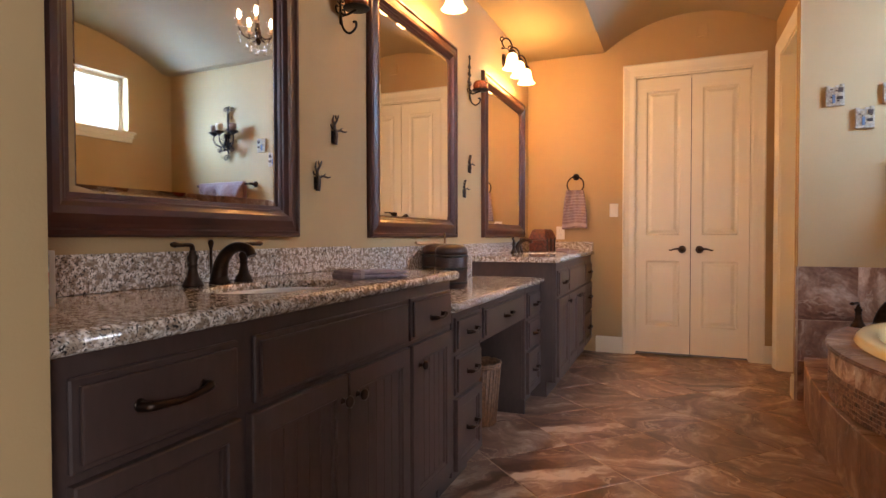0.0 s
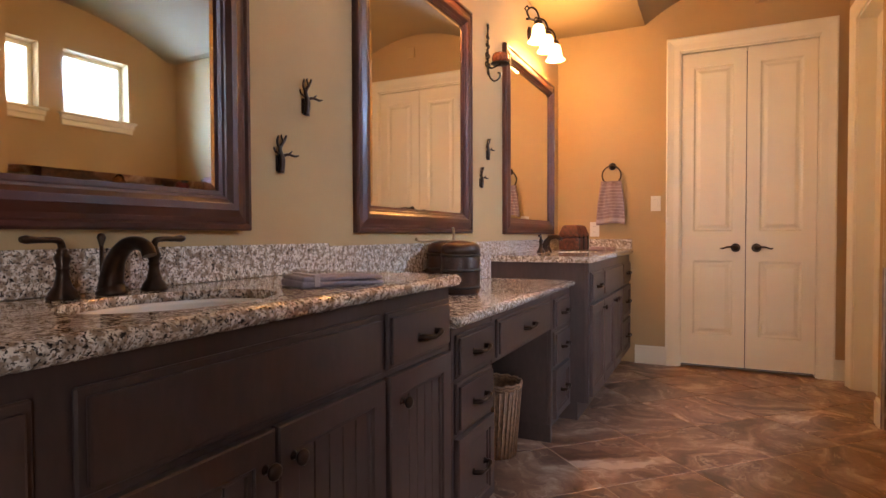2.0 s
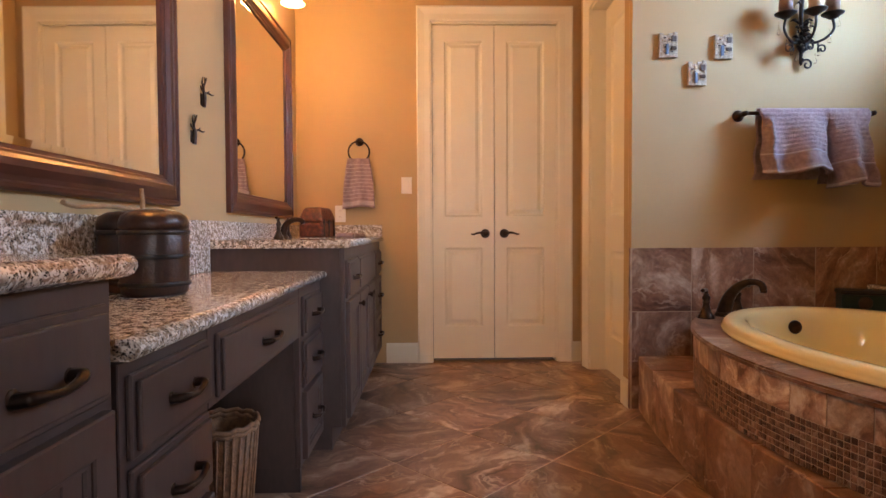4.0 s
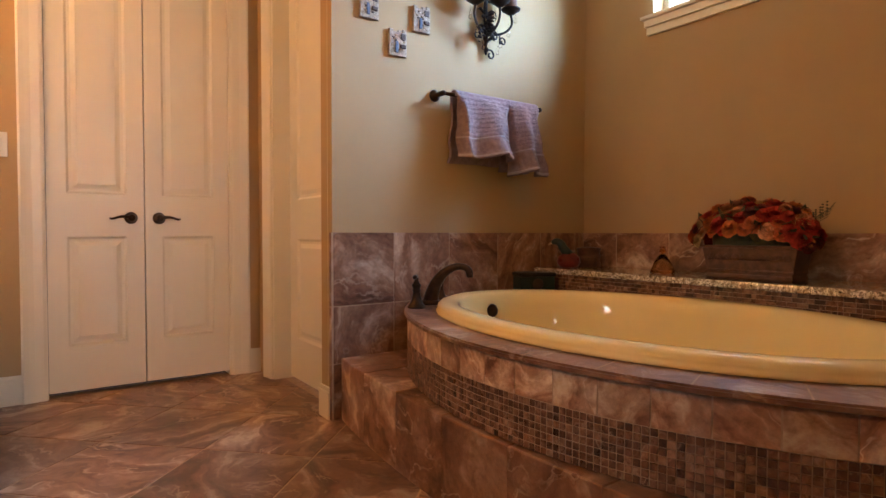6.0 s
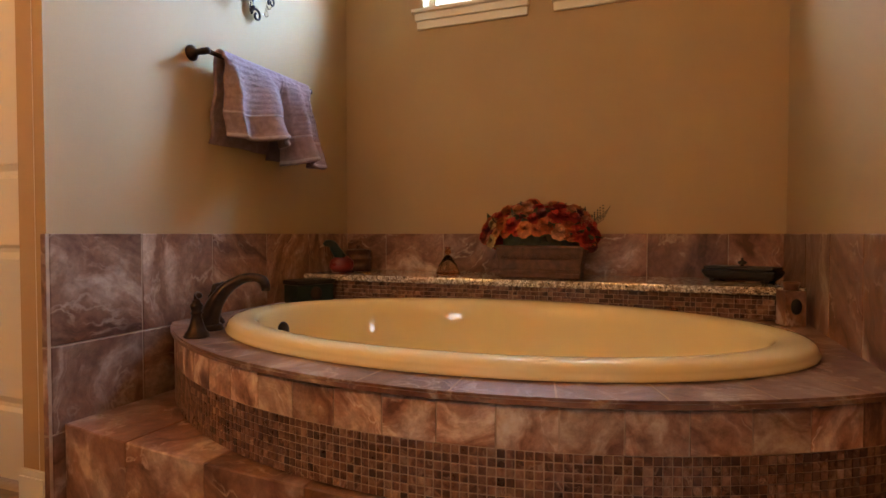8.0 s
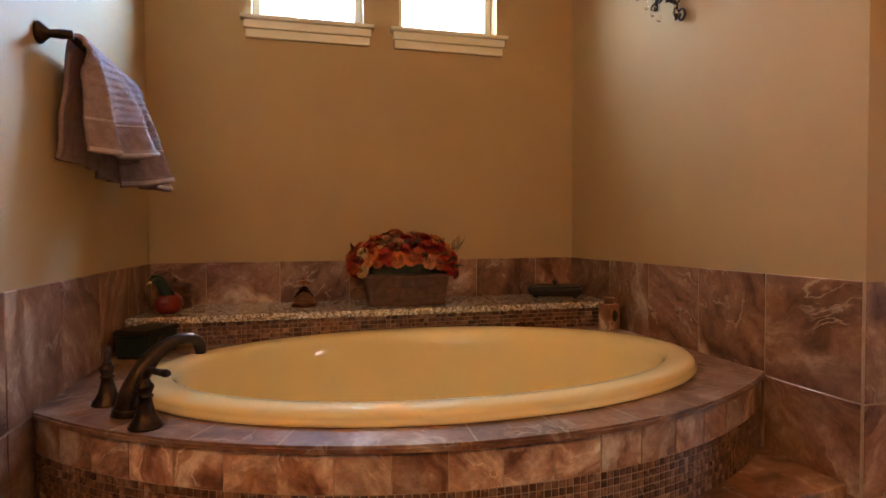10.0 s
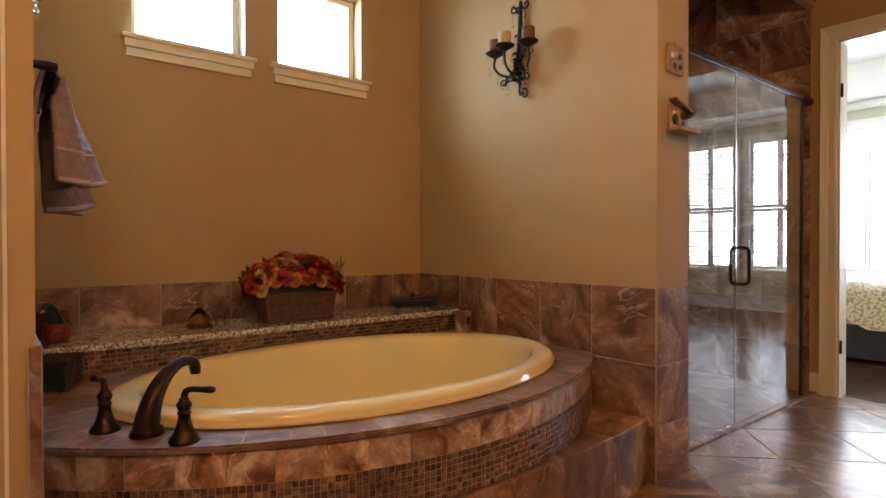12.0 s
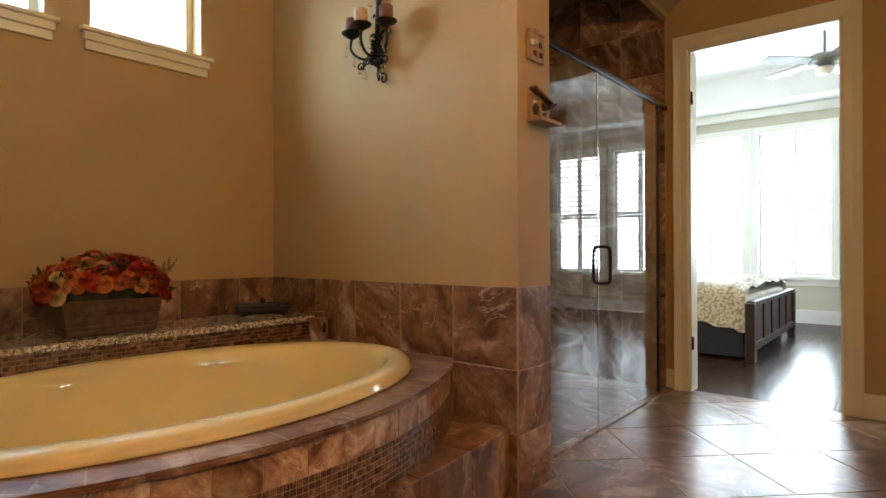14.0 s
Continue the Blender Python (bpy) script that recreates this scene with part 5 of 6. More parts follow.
def wall_candelabra(at, rz, k1):
    """A wrought-iron wall sconce: leafy stem, three cups with candles, scrolls and hanging crystals; out of the wall is -y."""
    t = thing("wall_sconce", "wrought-iron wall candelabra with three candles and crystal drops", "wall sconce", "wall candelabra", at, rz)
    b = tube([(0, -0.015, 0.28), (0.006, -0.022, 0.16), (-0.004, -0.024, 0.02), (0.004, -0.022, -0.12), (0, -0.018, -0.22)], [0.008, 0.013, 0.011, 0.012, 0.006], 8)
    for q in range(12):
        a = q * 2.4
        z = 0.25 - q * 0.042
        tube([(0, -0.02, z), (0.018 * math.cos(a), -0.03, z + 0.015), (0.030 * math.cos(a), -0.026, z + 0.004)], [0.006, 0.007, 0.002], 6, bm=b)
    tube([(0, -0.02, -0.20)] + [(p.x, -0.02, p.z) for p in spiral((0.035, 0, -0.225), 0.032, 1.2, 3.0, (1, 0, 0), (0, 0, -1))], 0.0055, 6, bm=b, smooth=2)
    for s in (-1, 1):
        tube([(0, -0.02, 0.24)] + [(p.x, -0.02, p.z) for p in spiral((s * 0.045, 0, 0.25), 0.026, 1.1, 3.1, (s, 0, 0), (0, 0, 1))], 0.005, 6, bm=b, smooth=2)
    leaves = random.Random(11)
    for q in range(38):
        a, z = leaves.uniform(0, math.pi), leaves.uniform(-0.18, -0.02)
        l = leaves.uniform(0.032, 0.062)
        cx, cy = math.cos(a), -math.sin(a)
        tube([(0, -0.02, z), (cx * l * 0.6, -0.02 + cy * l * 0.6, z + l * 0.5), (cx * l, -0.02 + cy * l, z + l * 0.35)], [0.004, 0.0085, 0.0015], 6, bm=b, smooth=3)
    part("stem", b, IRON, t)
    cups = ((-0.122, -0.085, 0.012), (0.0, -0.135, 0.012), (0.122, -0.085, 0.012))
    for n_, (x, y, z) in enumerate(cups):
        b = tube([(0, -0.02, -0.085), (x * 0.35, y * 0.45, -0.118), (x * 0.78, y * 0.8, -0.105), (x * 1.06, y, -0.062), (x, y, z - 0.02)], [0.008, 0.0075, 0.007, 0.0065, 0.007], 8)
        s = -1 if x < 0 else 1
        tube([Vector((x * 0.55, y * 0.65, -0.125))] + spiral((x * 0.72, y * 0.7, -0.155), 0.026, 1.2, 2.4, (s, 0, 0), (0, 0, -1)), 0.0045, 6, bm=b, smooth=2)
        arm = part("arm", b, IRON, t)
        part("cup", lathe([(0, -0.026), (0.014, -0.024), (0.030, -0.012), (0.050, 0.0), (0.053, 0.006), (0.048, 0.007), (0, 0.002)], 24, centre=(x, y, z)), IRON, t)
        part("candle", lathe([(0, 0.074), (0.030, 0.076), (0.033, 0.072), (0.033, 0.003), (0, 0.003)], 24, centre=(x, y, z)), WAXPALE if n_ == k1 else WAX, t, "ivory pillar candle" if n_ == k1 else "brown pillar candle in a glass")
    for n_, (x, y, z) in enumerate(((-0.16, -0.09, -0.075), (-0.08, -0.07, -0.17), (0.0, -0.06, -0.10), (0.07, -0.06, -0.17), (0.15, -0.09, -0.03), (-0.045, -0.03, 0.17), (0.06, -0.03, -0.06), (0.03, -0.05, -0.13), (-0.03, -0.05, -0.05), (-0.11, -0.08, -0.13), (0.11, -0.08, -0.11), (-0.05, -0.06, -0.20), (0.05, -0.06, -0.21), (0.045, -0.03, 0.20), (-0.02, -0.12, -0.05))):
        b = lathe([(0, 0.022), (0.004, 0.018), (0.0045, 0.012), (0.002, 0.008), (0.009, -0.006), (0.010, -0.012), (0.006, -0.020), (0, -0.022)], 8, centre=(x, y, z))
        tube([(x, y, z + 0.02), (x, y, z + 0.05)], 0.0012, 5, bm=b, smooth=1)
        part("crystal", b, CRYSTAL, t, "clear crystal drop")
    return t


wall_candelabra((1.655, YT, 2.045), 0, 1)
wall_candelabra((1.545, YS, 2.085), 180, 1)

# towel bar with two towels
BARZ, BARY = 1.555, YT - 0.075
t = thing("towel_bar", "dark bronze towel bar on the tub wall", "towel bar", at=(1.67, YT, BARZ))
for x in (-0.335, 0.335):
    part("wall_mount", moved(lathe([(0, 0.088), (0.012, 0.086), (0.014, 0.06), (0.011, 0.03), (0.024, 0.014), (0.030, 0.008), (0.031, 0), (0, 0)], 24), pose(x, 0, 0, 90)), BRONZE, t)
part("bar", tube([(-0.335, -0.075, 0), (0.335, -0.075, 0)], 0.009, 12, smooth=1), BRONZE, t)


def hung_sheet(w, hf, hb, seed, lean, pleat):
    """A thick towel over the bar: back sheet, turn and ribbed front sheet in one; front towards +x, bar along y at the origin."""
    r = 0.026
    turn = math.pi * r

    def at(u, s):
        # s runs from the back hem over the bar to the front hem
        if s < hb:
            d = hb - s
            v = d / hb
            x, z = -r - 0.040 * v ** 0.7, -d
            x += 0.012 * v * math.sin(6.283 * 1.5 * u + seed + 1.0)
        elif s < hb + turn:
            a = math.pi - (s - hb) / r
            v, x, z = 0.0, r * math.cos(a), r * math.sin(a)
        else:
            d = s - hb - turn
            v = d / hf
            x, z = r + lean * v, -d * (1 - 0.03 * v)
            x += pleat * (v ** 0.6) * (0.5 + 0.5 * math.sin(6.283 * 1.6 * u + seed + 0.7 * v))
            z += 0.014 * v * math.sin(7 * u + seed)
            e = max(0.0, (abs(u) - 0.36) / 0.14)
            x -= (x + 0.010) * 0.85 * e * e * (3 - 2 * e) * min(1.0, 4 * v)
            if v < 0.68:
                x += 0.0032 * abs(math.sin(math.pi * d / 0.0235))
                x += 0.0010 * abs(math.sin(math.pi * u * w / 0.0235))
            elif v > 0.93:
                x += 0.003
        y = (u - 0.10 * u * max(0.0, abs(u) - 0.36) / 0.14 * min(1.0, 4 * v)) * w * (1 + 0.05 * v) + 0.010 * v * math.sin(4 * z / 0.1 + seed)
        return x, y, z
    return at, hb + turn + hf, hb + turn


def bath_towel(xc, w, hf, hb, seed, label, lean, pleat):
    t = thing("bath_towel", label, "towel", "towels on the bar", (xc, BARY, BARZ), -90)
    at, total, front = hung_sheet(w, hf, hb, seed, lean, pleat)
    b = bmesh.new()
    nu, ns = 40, 190
    g = [[b.verts.new(at(i / nu - 0.5, total * j / ns)) for j in range(ns + 1)] for i in range(nu + 1)]
    for i in range(nu):
        for j in range(ns):
            f = b.faces.new((g[i][j], g[i + 1][j], g[i + 1][j + 1], g[i][j + 1]))
            f.smooth = True
    bmesh.ops.recalc_face_normals(b, faces=b.faces)
    bmesh.ops.solidify(b, geom=list(b.faces), thickness=0.013)
    part("cloth", b, TERRY, t)
    for v0, v1 in ((0.675, 0.700), (0.955, 0.995)):
        b = bmesh.new()
        rows = [[b.verts.new(Vector(at(i / nu - 0.5, front + hf * v)) + Vector((0.0035 if k else 0.0005, 0, 0))) for i in range(nu + 1)] for k, v in ((0, v0), (1, v0 + 0.004), (1, v1 - 0.004), (0, v1))]
        for p, q in zip(rows, rows[1:]):
            for i in range(nu):
                f = b.faces.new((p[i], p[i + 1], q[i + 1], q[i]))
                f.smooth = True
        part("border", b, TERRYBAND, t, "pale woven border")


bath_towel(1.585, 0.37, 0.315, 0.335, 0.5, "mauve ribbed bath towel draped over the bar", 0.055, 0.085)
bath_towel(1.862, 0.215, 0.385, 0.36, 2.2, "smaller mauve ribbed towel draped over the bar", 0.065, 0.075)


def birdhouse_plaque(at, w, h, roof):
    """A relief birdhouse on the end of the wall; out of the wall is -x."""
    t = thing("birdhouse_plaque", "painted wooden birdhouse relief with a perch shelf" if roof else "painted wooden house relief hanging on the wall", "wall plaque", "birdhouse plaques", at)
    part("back", box(-0.016, 0, -w / 2, w / 2, 0, h, 0.003), TANP, t)
    if roof:
        part("shelf", box(-0.075, 0, -w / 2 - 0.01, w / 2 + 0.01, -0.016, 0.0, 0.004), TANP, t)
        b = box(-0.045, -0.008, -0.075, 0.075, -0.005, 0.006, 0.002)
        b.transform(pose(0, 0.0, h + 0.002, 16, 0, 0))
        part("roof", b, WAX, t)
        part("little_roof", moved(box(-0.06, -0.015, -0.03, 0.03, -0.004, 0.004, 0.002), pose(0, -w * 0.32, h * 0.62, -30)), DARKP, t)
        part("vine", moved(lathe([(0, 0.05), (0.012, 0.04), (0.016, 0.02), (0.008, 0), (0, 0)], 8), pose(-0.022, w * 0.28, 0.02)), LEAF, t)
    else:
        for k in range(3):
            part("gable", box(-0.020, -0.002, -w / 2 + k * w / 3 + 0.004, -w / 2 + (k + 1) * w / 3 - 0.004, h, h + 0.010 + 0.010 * (k % 2), 0.002), TANP, t)
    for k, (a, z) in enumerate(((-0.25, 0.18), (0.1, 0.18), (0.28, 0.55), (-0.2, 0.55), (0.05, 0.62))):
        part("window", box(-0.021, -0.014, a * w - 0.011, a * w + 0.011, z * h, z * h + 0.022, 0.002), [DARKP, REDP, PLATE, DARKP, WAXPALE][k], t)
    return t


birdhouse_plaque((XT, 1.935, 1.815), 0.135, 0.115, False)
birdhouse_plaque((XT, 1.915, 1.565), 0.150, 0.105, True)

# ---- on the tub deck ----


def tub_filler(x, y, rz):
    t = thing("tub_faucet", "oil-rubbed bronze arched tub filler with two lever handles", "faucet", at=(x, y, DECK), rz=rz)
    b = moved(lathe([(0, 0), (0.046, 0), (0.047, 0.005), (0.043, 0.010), (0.044, 0.014), (0.038, 0.020), (0, 0.022)], 28), Matrix.Diagonal((1.0, 0.92, 1, 1)))
    tube([(-0.004, 0, 0.010), (0.004, 0, 0.050), (0.024, 0, 0.098), (0.060, 0, 0.142), (0.108, 0, 0.170), (0.150, 0, 0.174), (0.176, 0, 0.162), (0.184, 0, 0.140)], [0.036, 0.032, 0.027, 0.022, 0.017, 0.015, 0.0165, 0.0165], 18, bm=b)
    lathe([(0, 0), (0.015, 0), (0.015, 0.014), (0, 0.014)], 16, bm=b, centre=(0.184, 0, 0.128))
    part("spout", b, BRONZE, t)
    for k in (-1, 1):
        b = lathe([(0, 0), (0.039, 0), (0.040, 0.005), (0.036, 0.009), (0.036, 0.013), (0.030, 0.019), (0.022, 0.036), (0.0165, 0.058), (0.015, 0.072), (0.018, 0.074), (0.018, 0.078), (0.014, 0.081), (0.020, 0.096), (0.019, 0.102), (0.012, 0.110), (0.013, 0.113), (0.009, 0.118), (0, 0.120)], 24, centre=(-0.012, k * 0.138, 0))
        tube([(-0.012, k * 0.138, 0.114), (-0.010, k * 0.142, 0.132), (-0.004, k * 0.156, 0.138), (0.004, k * 0.180, 0.137), (0.010, k * 0.204, 0.137), (0.013, k * 0.216, 0.137)], [0.009, 0.009, 0.008, 0.008, 0.0105, 0.006], 10, bm=b)
        part("handle", b, BRONZE, t)
    return t


tub_filler(1.135, 3.995, -57)

# dark chest, stone candle block and small dish on the deck
t = thing("carved_chest", "dark green carved wooden chest on the tub deck", "chest", at=(1.925, 4.14, DECK), rz=-22)
part("body", box(-0.10, 0.10, -0.06, 0.06, 0.006, 0.085, 0.006), TEALP, t)
part("lid", box(-0.106, 0.106, -0.066, 0.066, 0.085, 0.108, 0.010), BLACKP, t)
part("emblem", moved(lathe([(0, 0.008), (0.025, 0.006), (0.032, 0), (0, 0)], 16), pose(0, -0.060, 0.045, 90)), DARKP, t)
for x in (-0.085, 0.085):
    for y in (-0.045, 0.045):
        part("foot", box(x - 0.012, x + 0.012, y - 0.012, y + 0.012, 0, 0.008, 0.002), BLACKP, t)
t = thing("stone_candle_holder", "red-brown stone candle block with an oval medallion", "candle holder", at=(1.95, 2.14, DECK), rz=18)
part("block", box(-0.035, 0.035, -0.035, 0.035, 0, 0.125, 0.004), TRAV, t)
part("candle", lathe([(0, 0.155), (0.026, 0.155), (0.028, 0.150), (0.024, 0.138), (0.026, 0.126), (0, 0.125)], 20), WAX, t)
o = moved(lathe([(0, 0.006), (0.016, 0.005), (0.019, 0), (0, 0)], 20), Matrix.Diagonal((1.5, 1, 1, 1)))
part("medallion", moved(o, pose(-0.035, 0, 0.07, 0, -90)), BLACKP, t)
t = thing("soap_dish", "small amber glass dish on the tub deck", "dish", at=(2.00, 2.55, DECK))
part("bowl", lathe([(0, 0.003), (0.03, 0.004), (0.045, 0.03), (0.047, 0.034), (0.042, 0.03), (0.028, 0.01), (0, 0.009)], 24), AMBER, t)

# ---- on the granite ledge ----
LZ = 0.660
t = thing("rooster_figurine", "red and teal ceramic bird figurine on the ledge", "figurine", at=(2.18, 4.115, LZ), rz=150)
part("body", moved(lathe([(0, 0), (0.045, 0.002), (0.060, 0.03), (0.055, 0.06), (0.030, 0.085), (0, 0.09)], 20), Matrix.Diagonal((1.15, 0.8, 1, 1))), REDP, t)
b = tube([(0.0, 0, 0.07), (0.03, 0, 0.11), (0.055, 0, 0.145), (0.085, 0, 0.150), (0.105, 0, 0.138)], [0.030, 0.026, 0.022, 0.018, 0.004], 12)
part("neck_and_head", b, TEALP, t)
part("beak", tube([(0.10, 0, 0.142), (0.122, 0, 0.132)], [0.008, 0.002], 8, smooth=1), WAXPALE, t)
t = thing("lidded_tin", "round bronze tin with ribbed bands on the ledge", "tin", at=(2.365, 4.125, LZ))
t.scale = (1.2, 1.2, 1.2)
part("drum", lathe([(0, 0), (0.058, 0), (0.060, 0.004), (0.060, 0.018), (0.056, 0.022), (0.056, 0.042), (0.060, 0.046), (0.060, 0.056), (0.056, 0.060), (0.056, 0.082), (0.060, 0.086), (0, 0.086)], 32), PLANTERM, t)
part("lid", lathe([(0, 0.116), (0.008, 0.115), (0.010, 0.108), (0.006, 0.100), (0.030, 0.097), (0.058, 0.092), (0.060, 0.086), (0, 0.086)], 32), PLANTERM, t)
t = thing("glass_angel", "translucent amber glass angel figurine on the ledge", "figurine", at=(2.24, 3.55, LZ))
part("robe", lathe([(0, 0), (0.058, 0.0), (0.060, 0.006), (0.042, 0.05), (0.020, 0.085), (0.010, 0.094), (0, 0.095)], 24), AMBER, t)
part("head", lathe([(0, 0.094), (0.013, 0.100), (0.017, 0.110), (0.013, 0.122), (0, 0.127)], 16), AMBER, t)
part("halo", tube([(0.012 * math.cos(a), 0.012 * math.sin(a), 0.130) for a in [6.2832 * k / 16 for k in range(17)]], 0.003, 6, smooth=1), COPPER, t)
t = thing("lidded_dish", "black carved lidded dish with a finial on the ledge", "dish", at=(2.30, 2.255, LZ), rz=64)
b = box(-0.15, 0.15, -0.075, 0.075, 0.008, 0.05, 0.02, seg=3)
for v in b.verts:
    k = 1 - 0.18 * (0.05 - v.co.z) / 0.05
    v.co.x *= k
    v.co.y *= k
part("dish", b, BLACKP, t)
part("lid", box(-0.135, 0.135, -0.062, 0.062, 0.05, 0.064, 0.006), BLACKP, t)
part("finial", lathe([(0, 0.100), (0.006, 0.097), (0.004, 0.090), (0.018, 0.082), (0.016, 0.074), (0.006, 0.070), (0.010, 0.064), (0, 0.064)], 16), BLACKP, t)
for x in (-0.10, 0.10):
    for y in (-0.045, 0.045):
        part("foot", lathe([(0, 0), (0.012, 0.0), (0.016, 0.008), (0.012, 0.014), (0, 0.014)], 10, centre=(x, y, 0)), BLACKP, t)

# flower arrangement in an embossed planter
PX, PY = 2.20, 3.078
t = thing("planter", "embossed bronze tin planter box on the granite ledge", "planter", at=(PX, PY, LZ))
b = box(-0.075, 0.075, -0.20, 0.20, 0.0, 0.145, 0.004)
for v in b.verts:
    k = 0.86 + 0.14 * v.co.z / 0.145
    v.co.x *= k
    v.co.y *= k
part("box", b, PLANTERM, t)
part("rim", box(-0.082, 0.082, -0.207, 0.207, 0.135, 0.148, 0.004), PLANTERM, t)
part("foot_band", box(-0.069, 0.069, -0.180, 0.180, 0.004, 0.024, 0.004), PLANTERM, t)
part("foot_band", box(-0.070, 0.070, -0.183, 0.183, 0.034, 0.044, 0.003), PLANTERM, t)
for k in range(10):
    b = bmesh.new()
    y = -0.158 + 0.035 * k
    tube([(-0.072, y + 0.014 * math.cos(a), 0.085 + 0.024 * math.sin(a)) for a in [math.pi * q / 8 for q in range(9)]], 0.003, 6, bm=b, smooth=1)
    tube([(-0.072, y + 0.006 * math.cos(a), 0.085 + 0.012 * math.sin(a)) for a in [math.pi * q / 6 for q in range(7)]], 0.003, 6, bm=b, smooth=1)
    part("relief_arch", b, PLANTERM, t)

rnd = random.Random(5)


def flower_mesh(r, rings, seed):
    """A silk bloom: rings of cupped petals round a small heart."""
    q = random.Random(seed)
    b = bmesh.new()
    for k in range(rings):
        n = 9 - k // 2
        rr = r * (1 - 0.05 * k)
        tilt = 0.02 + 0.27 * k
        for i in range(n):
            a = 6.2832 * i / n + 0.6 * k + q.uniform(-0.2, 0.2)
            wd, ph = rr * 0.42, q.uniform(0, 6)
            grid = []
            for u in (0.0, 0.45, 0.8, 1.0):
                row = []
                for w in (-1, -0.4, 0.4, 1):
                    ww = wd * (0.2 + 0.85 * math.sin(min(u * 1.8, 2.2))) * w
                    x = rr * u * math.cos(tilt) * (1 - 0.12 * w * w)
                    z = rr * u * math.sin(tilt) + 0.10 * rr * u * u * math.sin(3.5 * w + ph) - 0.12 * rr * max(u - 0.7, 0) * 3
                    row.append(b.verts.new((x * math.cos(a) - ww * math.sin(a), x * math.sin(a) + ww * math.cos(a), z)))
                grid.append(row)
            for m in range(3):
                for n2 in range(3):
                    f = b.faces.new((grid[m][n2], grid[m][n2 + 1], grid[m + 1][n2 + 1], grid[m + 1][n2]))
                    f.smooth = True
    lathe([(0, 0), (r * 0.14, 0.1 * r), (r * 0.12, 0.35 * r), (0, 0.42 * r)], 8, bm=b)
    me = bpy.data.meshes.new("bloom")
    b.to_mesh(me)
    b.free()
    return me


def leaf_mesh(l):
    b = bmesh.new()
    rows = []
    for u in (0, 0.2, 0.5, 0.8, 1.0):
        w = l * 0.24 * math.sin(math.pi * min(u * 0.95 + 0.05, 1))
        rows.append([b.verts.new((l * u, s * w, -0.25 * l * u * u + (0.06 * l if s else 0))) for s in (-1, 0, 1)])
    for p, q in zip(rows, rows[1:]):
        for k in (0, 1):
            f = b.faces.new((p[k], p[k + 1], q[k + 1], q[k]))
            f.smooth = True
    me = bpy.data.meshes.new("leaf")
    b.to_mesh(me)
    b.free()
    me.materials.append(LEAF)
    return me


bouquet = thing("flower_arrangement", "red, rust and peach silk flower arrangement in the planter", "flowers", at=(PX, PY, LZ + 0.14))
blooms = []
for k, m in enumerate(PETALS):
    for r in (0.041, 0.031):
        me = flower_mesh(r, 5, k * 7 + int(r * 1000))
        me.materials.append(m)
        blooms.append(me)
part("foliage_core", moved(box(-0.055, 0.055, -0.175, 0.175, -0.01, 0.110, 0.035, seg=3), Matrix()), LEAF, bouquet)
for k in range(110):
    u, v = math.sin(math.pi * ((k * 0.61803) % 1.0 - 0.5)) * 0.6 + 0.8 * ((k * 0.61803) % 1.0 - 0.5), math.pi * (0.04 + 0.92 * ((k + 0.5) / 110))
    y = 0.242 * u + 0.015
    s = math.sqrt(max(1 - u * u * 0.72, 0.1))
    x, z = -0.105 * math.cos(v) * s, 0.035 + 0.145 * math.sin(v) * s + rnd.uniform(-0.015, 0.015)
    if abs(u) > 0.72:
        z -= 0.03 * (abs(u) - 0.72) / 0.28 + rnd.uniform(0, 0.015)
    d = Vector((x * 1.3, y * 0.55, z + 0.01)).normalized()
    o = new("bloom", blooms[rnd.choice((0, 1, 0, 1, 0, 2, 3, 2, 4, 5, 4, 6, 7, 9, 1, 10, 11))])
    o.matrix_basis = Matrix.Translation((x, y, z)) @ d.to_track_quat("Z", "Y").to_matrix().to_4x4() @ Matrix.Rotation(rnd.uniform(0, 6), 4, "Z") @ Matrix.Scale(rnd.uniform(0.85, 1.2), 4)
    o.parent = bouquet
lm = leaf_mesh(0.07)
for k in range(50):
    u, v = rnd.uniform(-1, 1), rnd.uniform(0, math.pi)
    s = math.sqrt(max(1 - u * u * 0.75, 0.1))
    p = Vector((-0.09 * math.cos(v) * s, 0.22 * u + 0.015, 0.025 + 0.125 * math.sin(v) * s))
    o = new("leaf", lm)
    o.matrix_basis = Matrix.Translation(p) @ Vector((p.x * 1.2 + rnd.uniform(-0.05, 0.05), p.y * 0.6 + rnd.uniform(-0.06, 0.06), p.z)).to_track_quat("X", "Z").to_matrix().to_4x4() @ Matrix.Rotation(rnd.uniform(0, 6), 4, "X")
    o.parent = bouquet
for k in range(5):
    b = tube([(0, -0.16, 0.08), (-0.01, -0.23 - 0.01 * k, 0.10 + 0.012 * k), (0, -0.275 - 0.006 * k, 0.125 + 0.014 * k)], 0.0012, 5)
    for q in range(6):
        u = 0.4 + 0.1 * q
        lathe([(0, 0), (0.005, 0.004), (0, 0.009)], 6, bm=b, centre=(-0.005 + 0.01 * (q % 2), -0.16 - 0.12 * u, 0.08 + (0.05 + 0.014 * k) * u + 0.004))
    part("sprig", b, LEAF, bouquet)
for yy in (0.09, -0.08):
    part("bud_spike", lathe([(0, 0.05), (0.008, 0.03), (0.010, 0.0), (0, -0.02)], 8, centre=(0.02, yy, 0.125)), LEAF, bouquet)

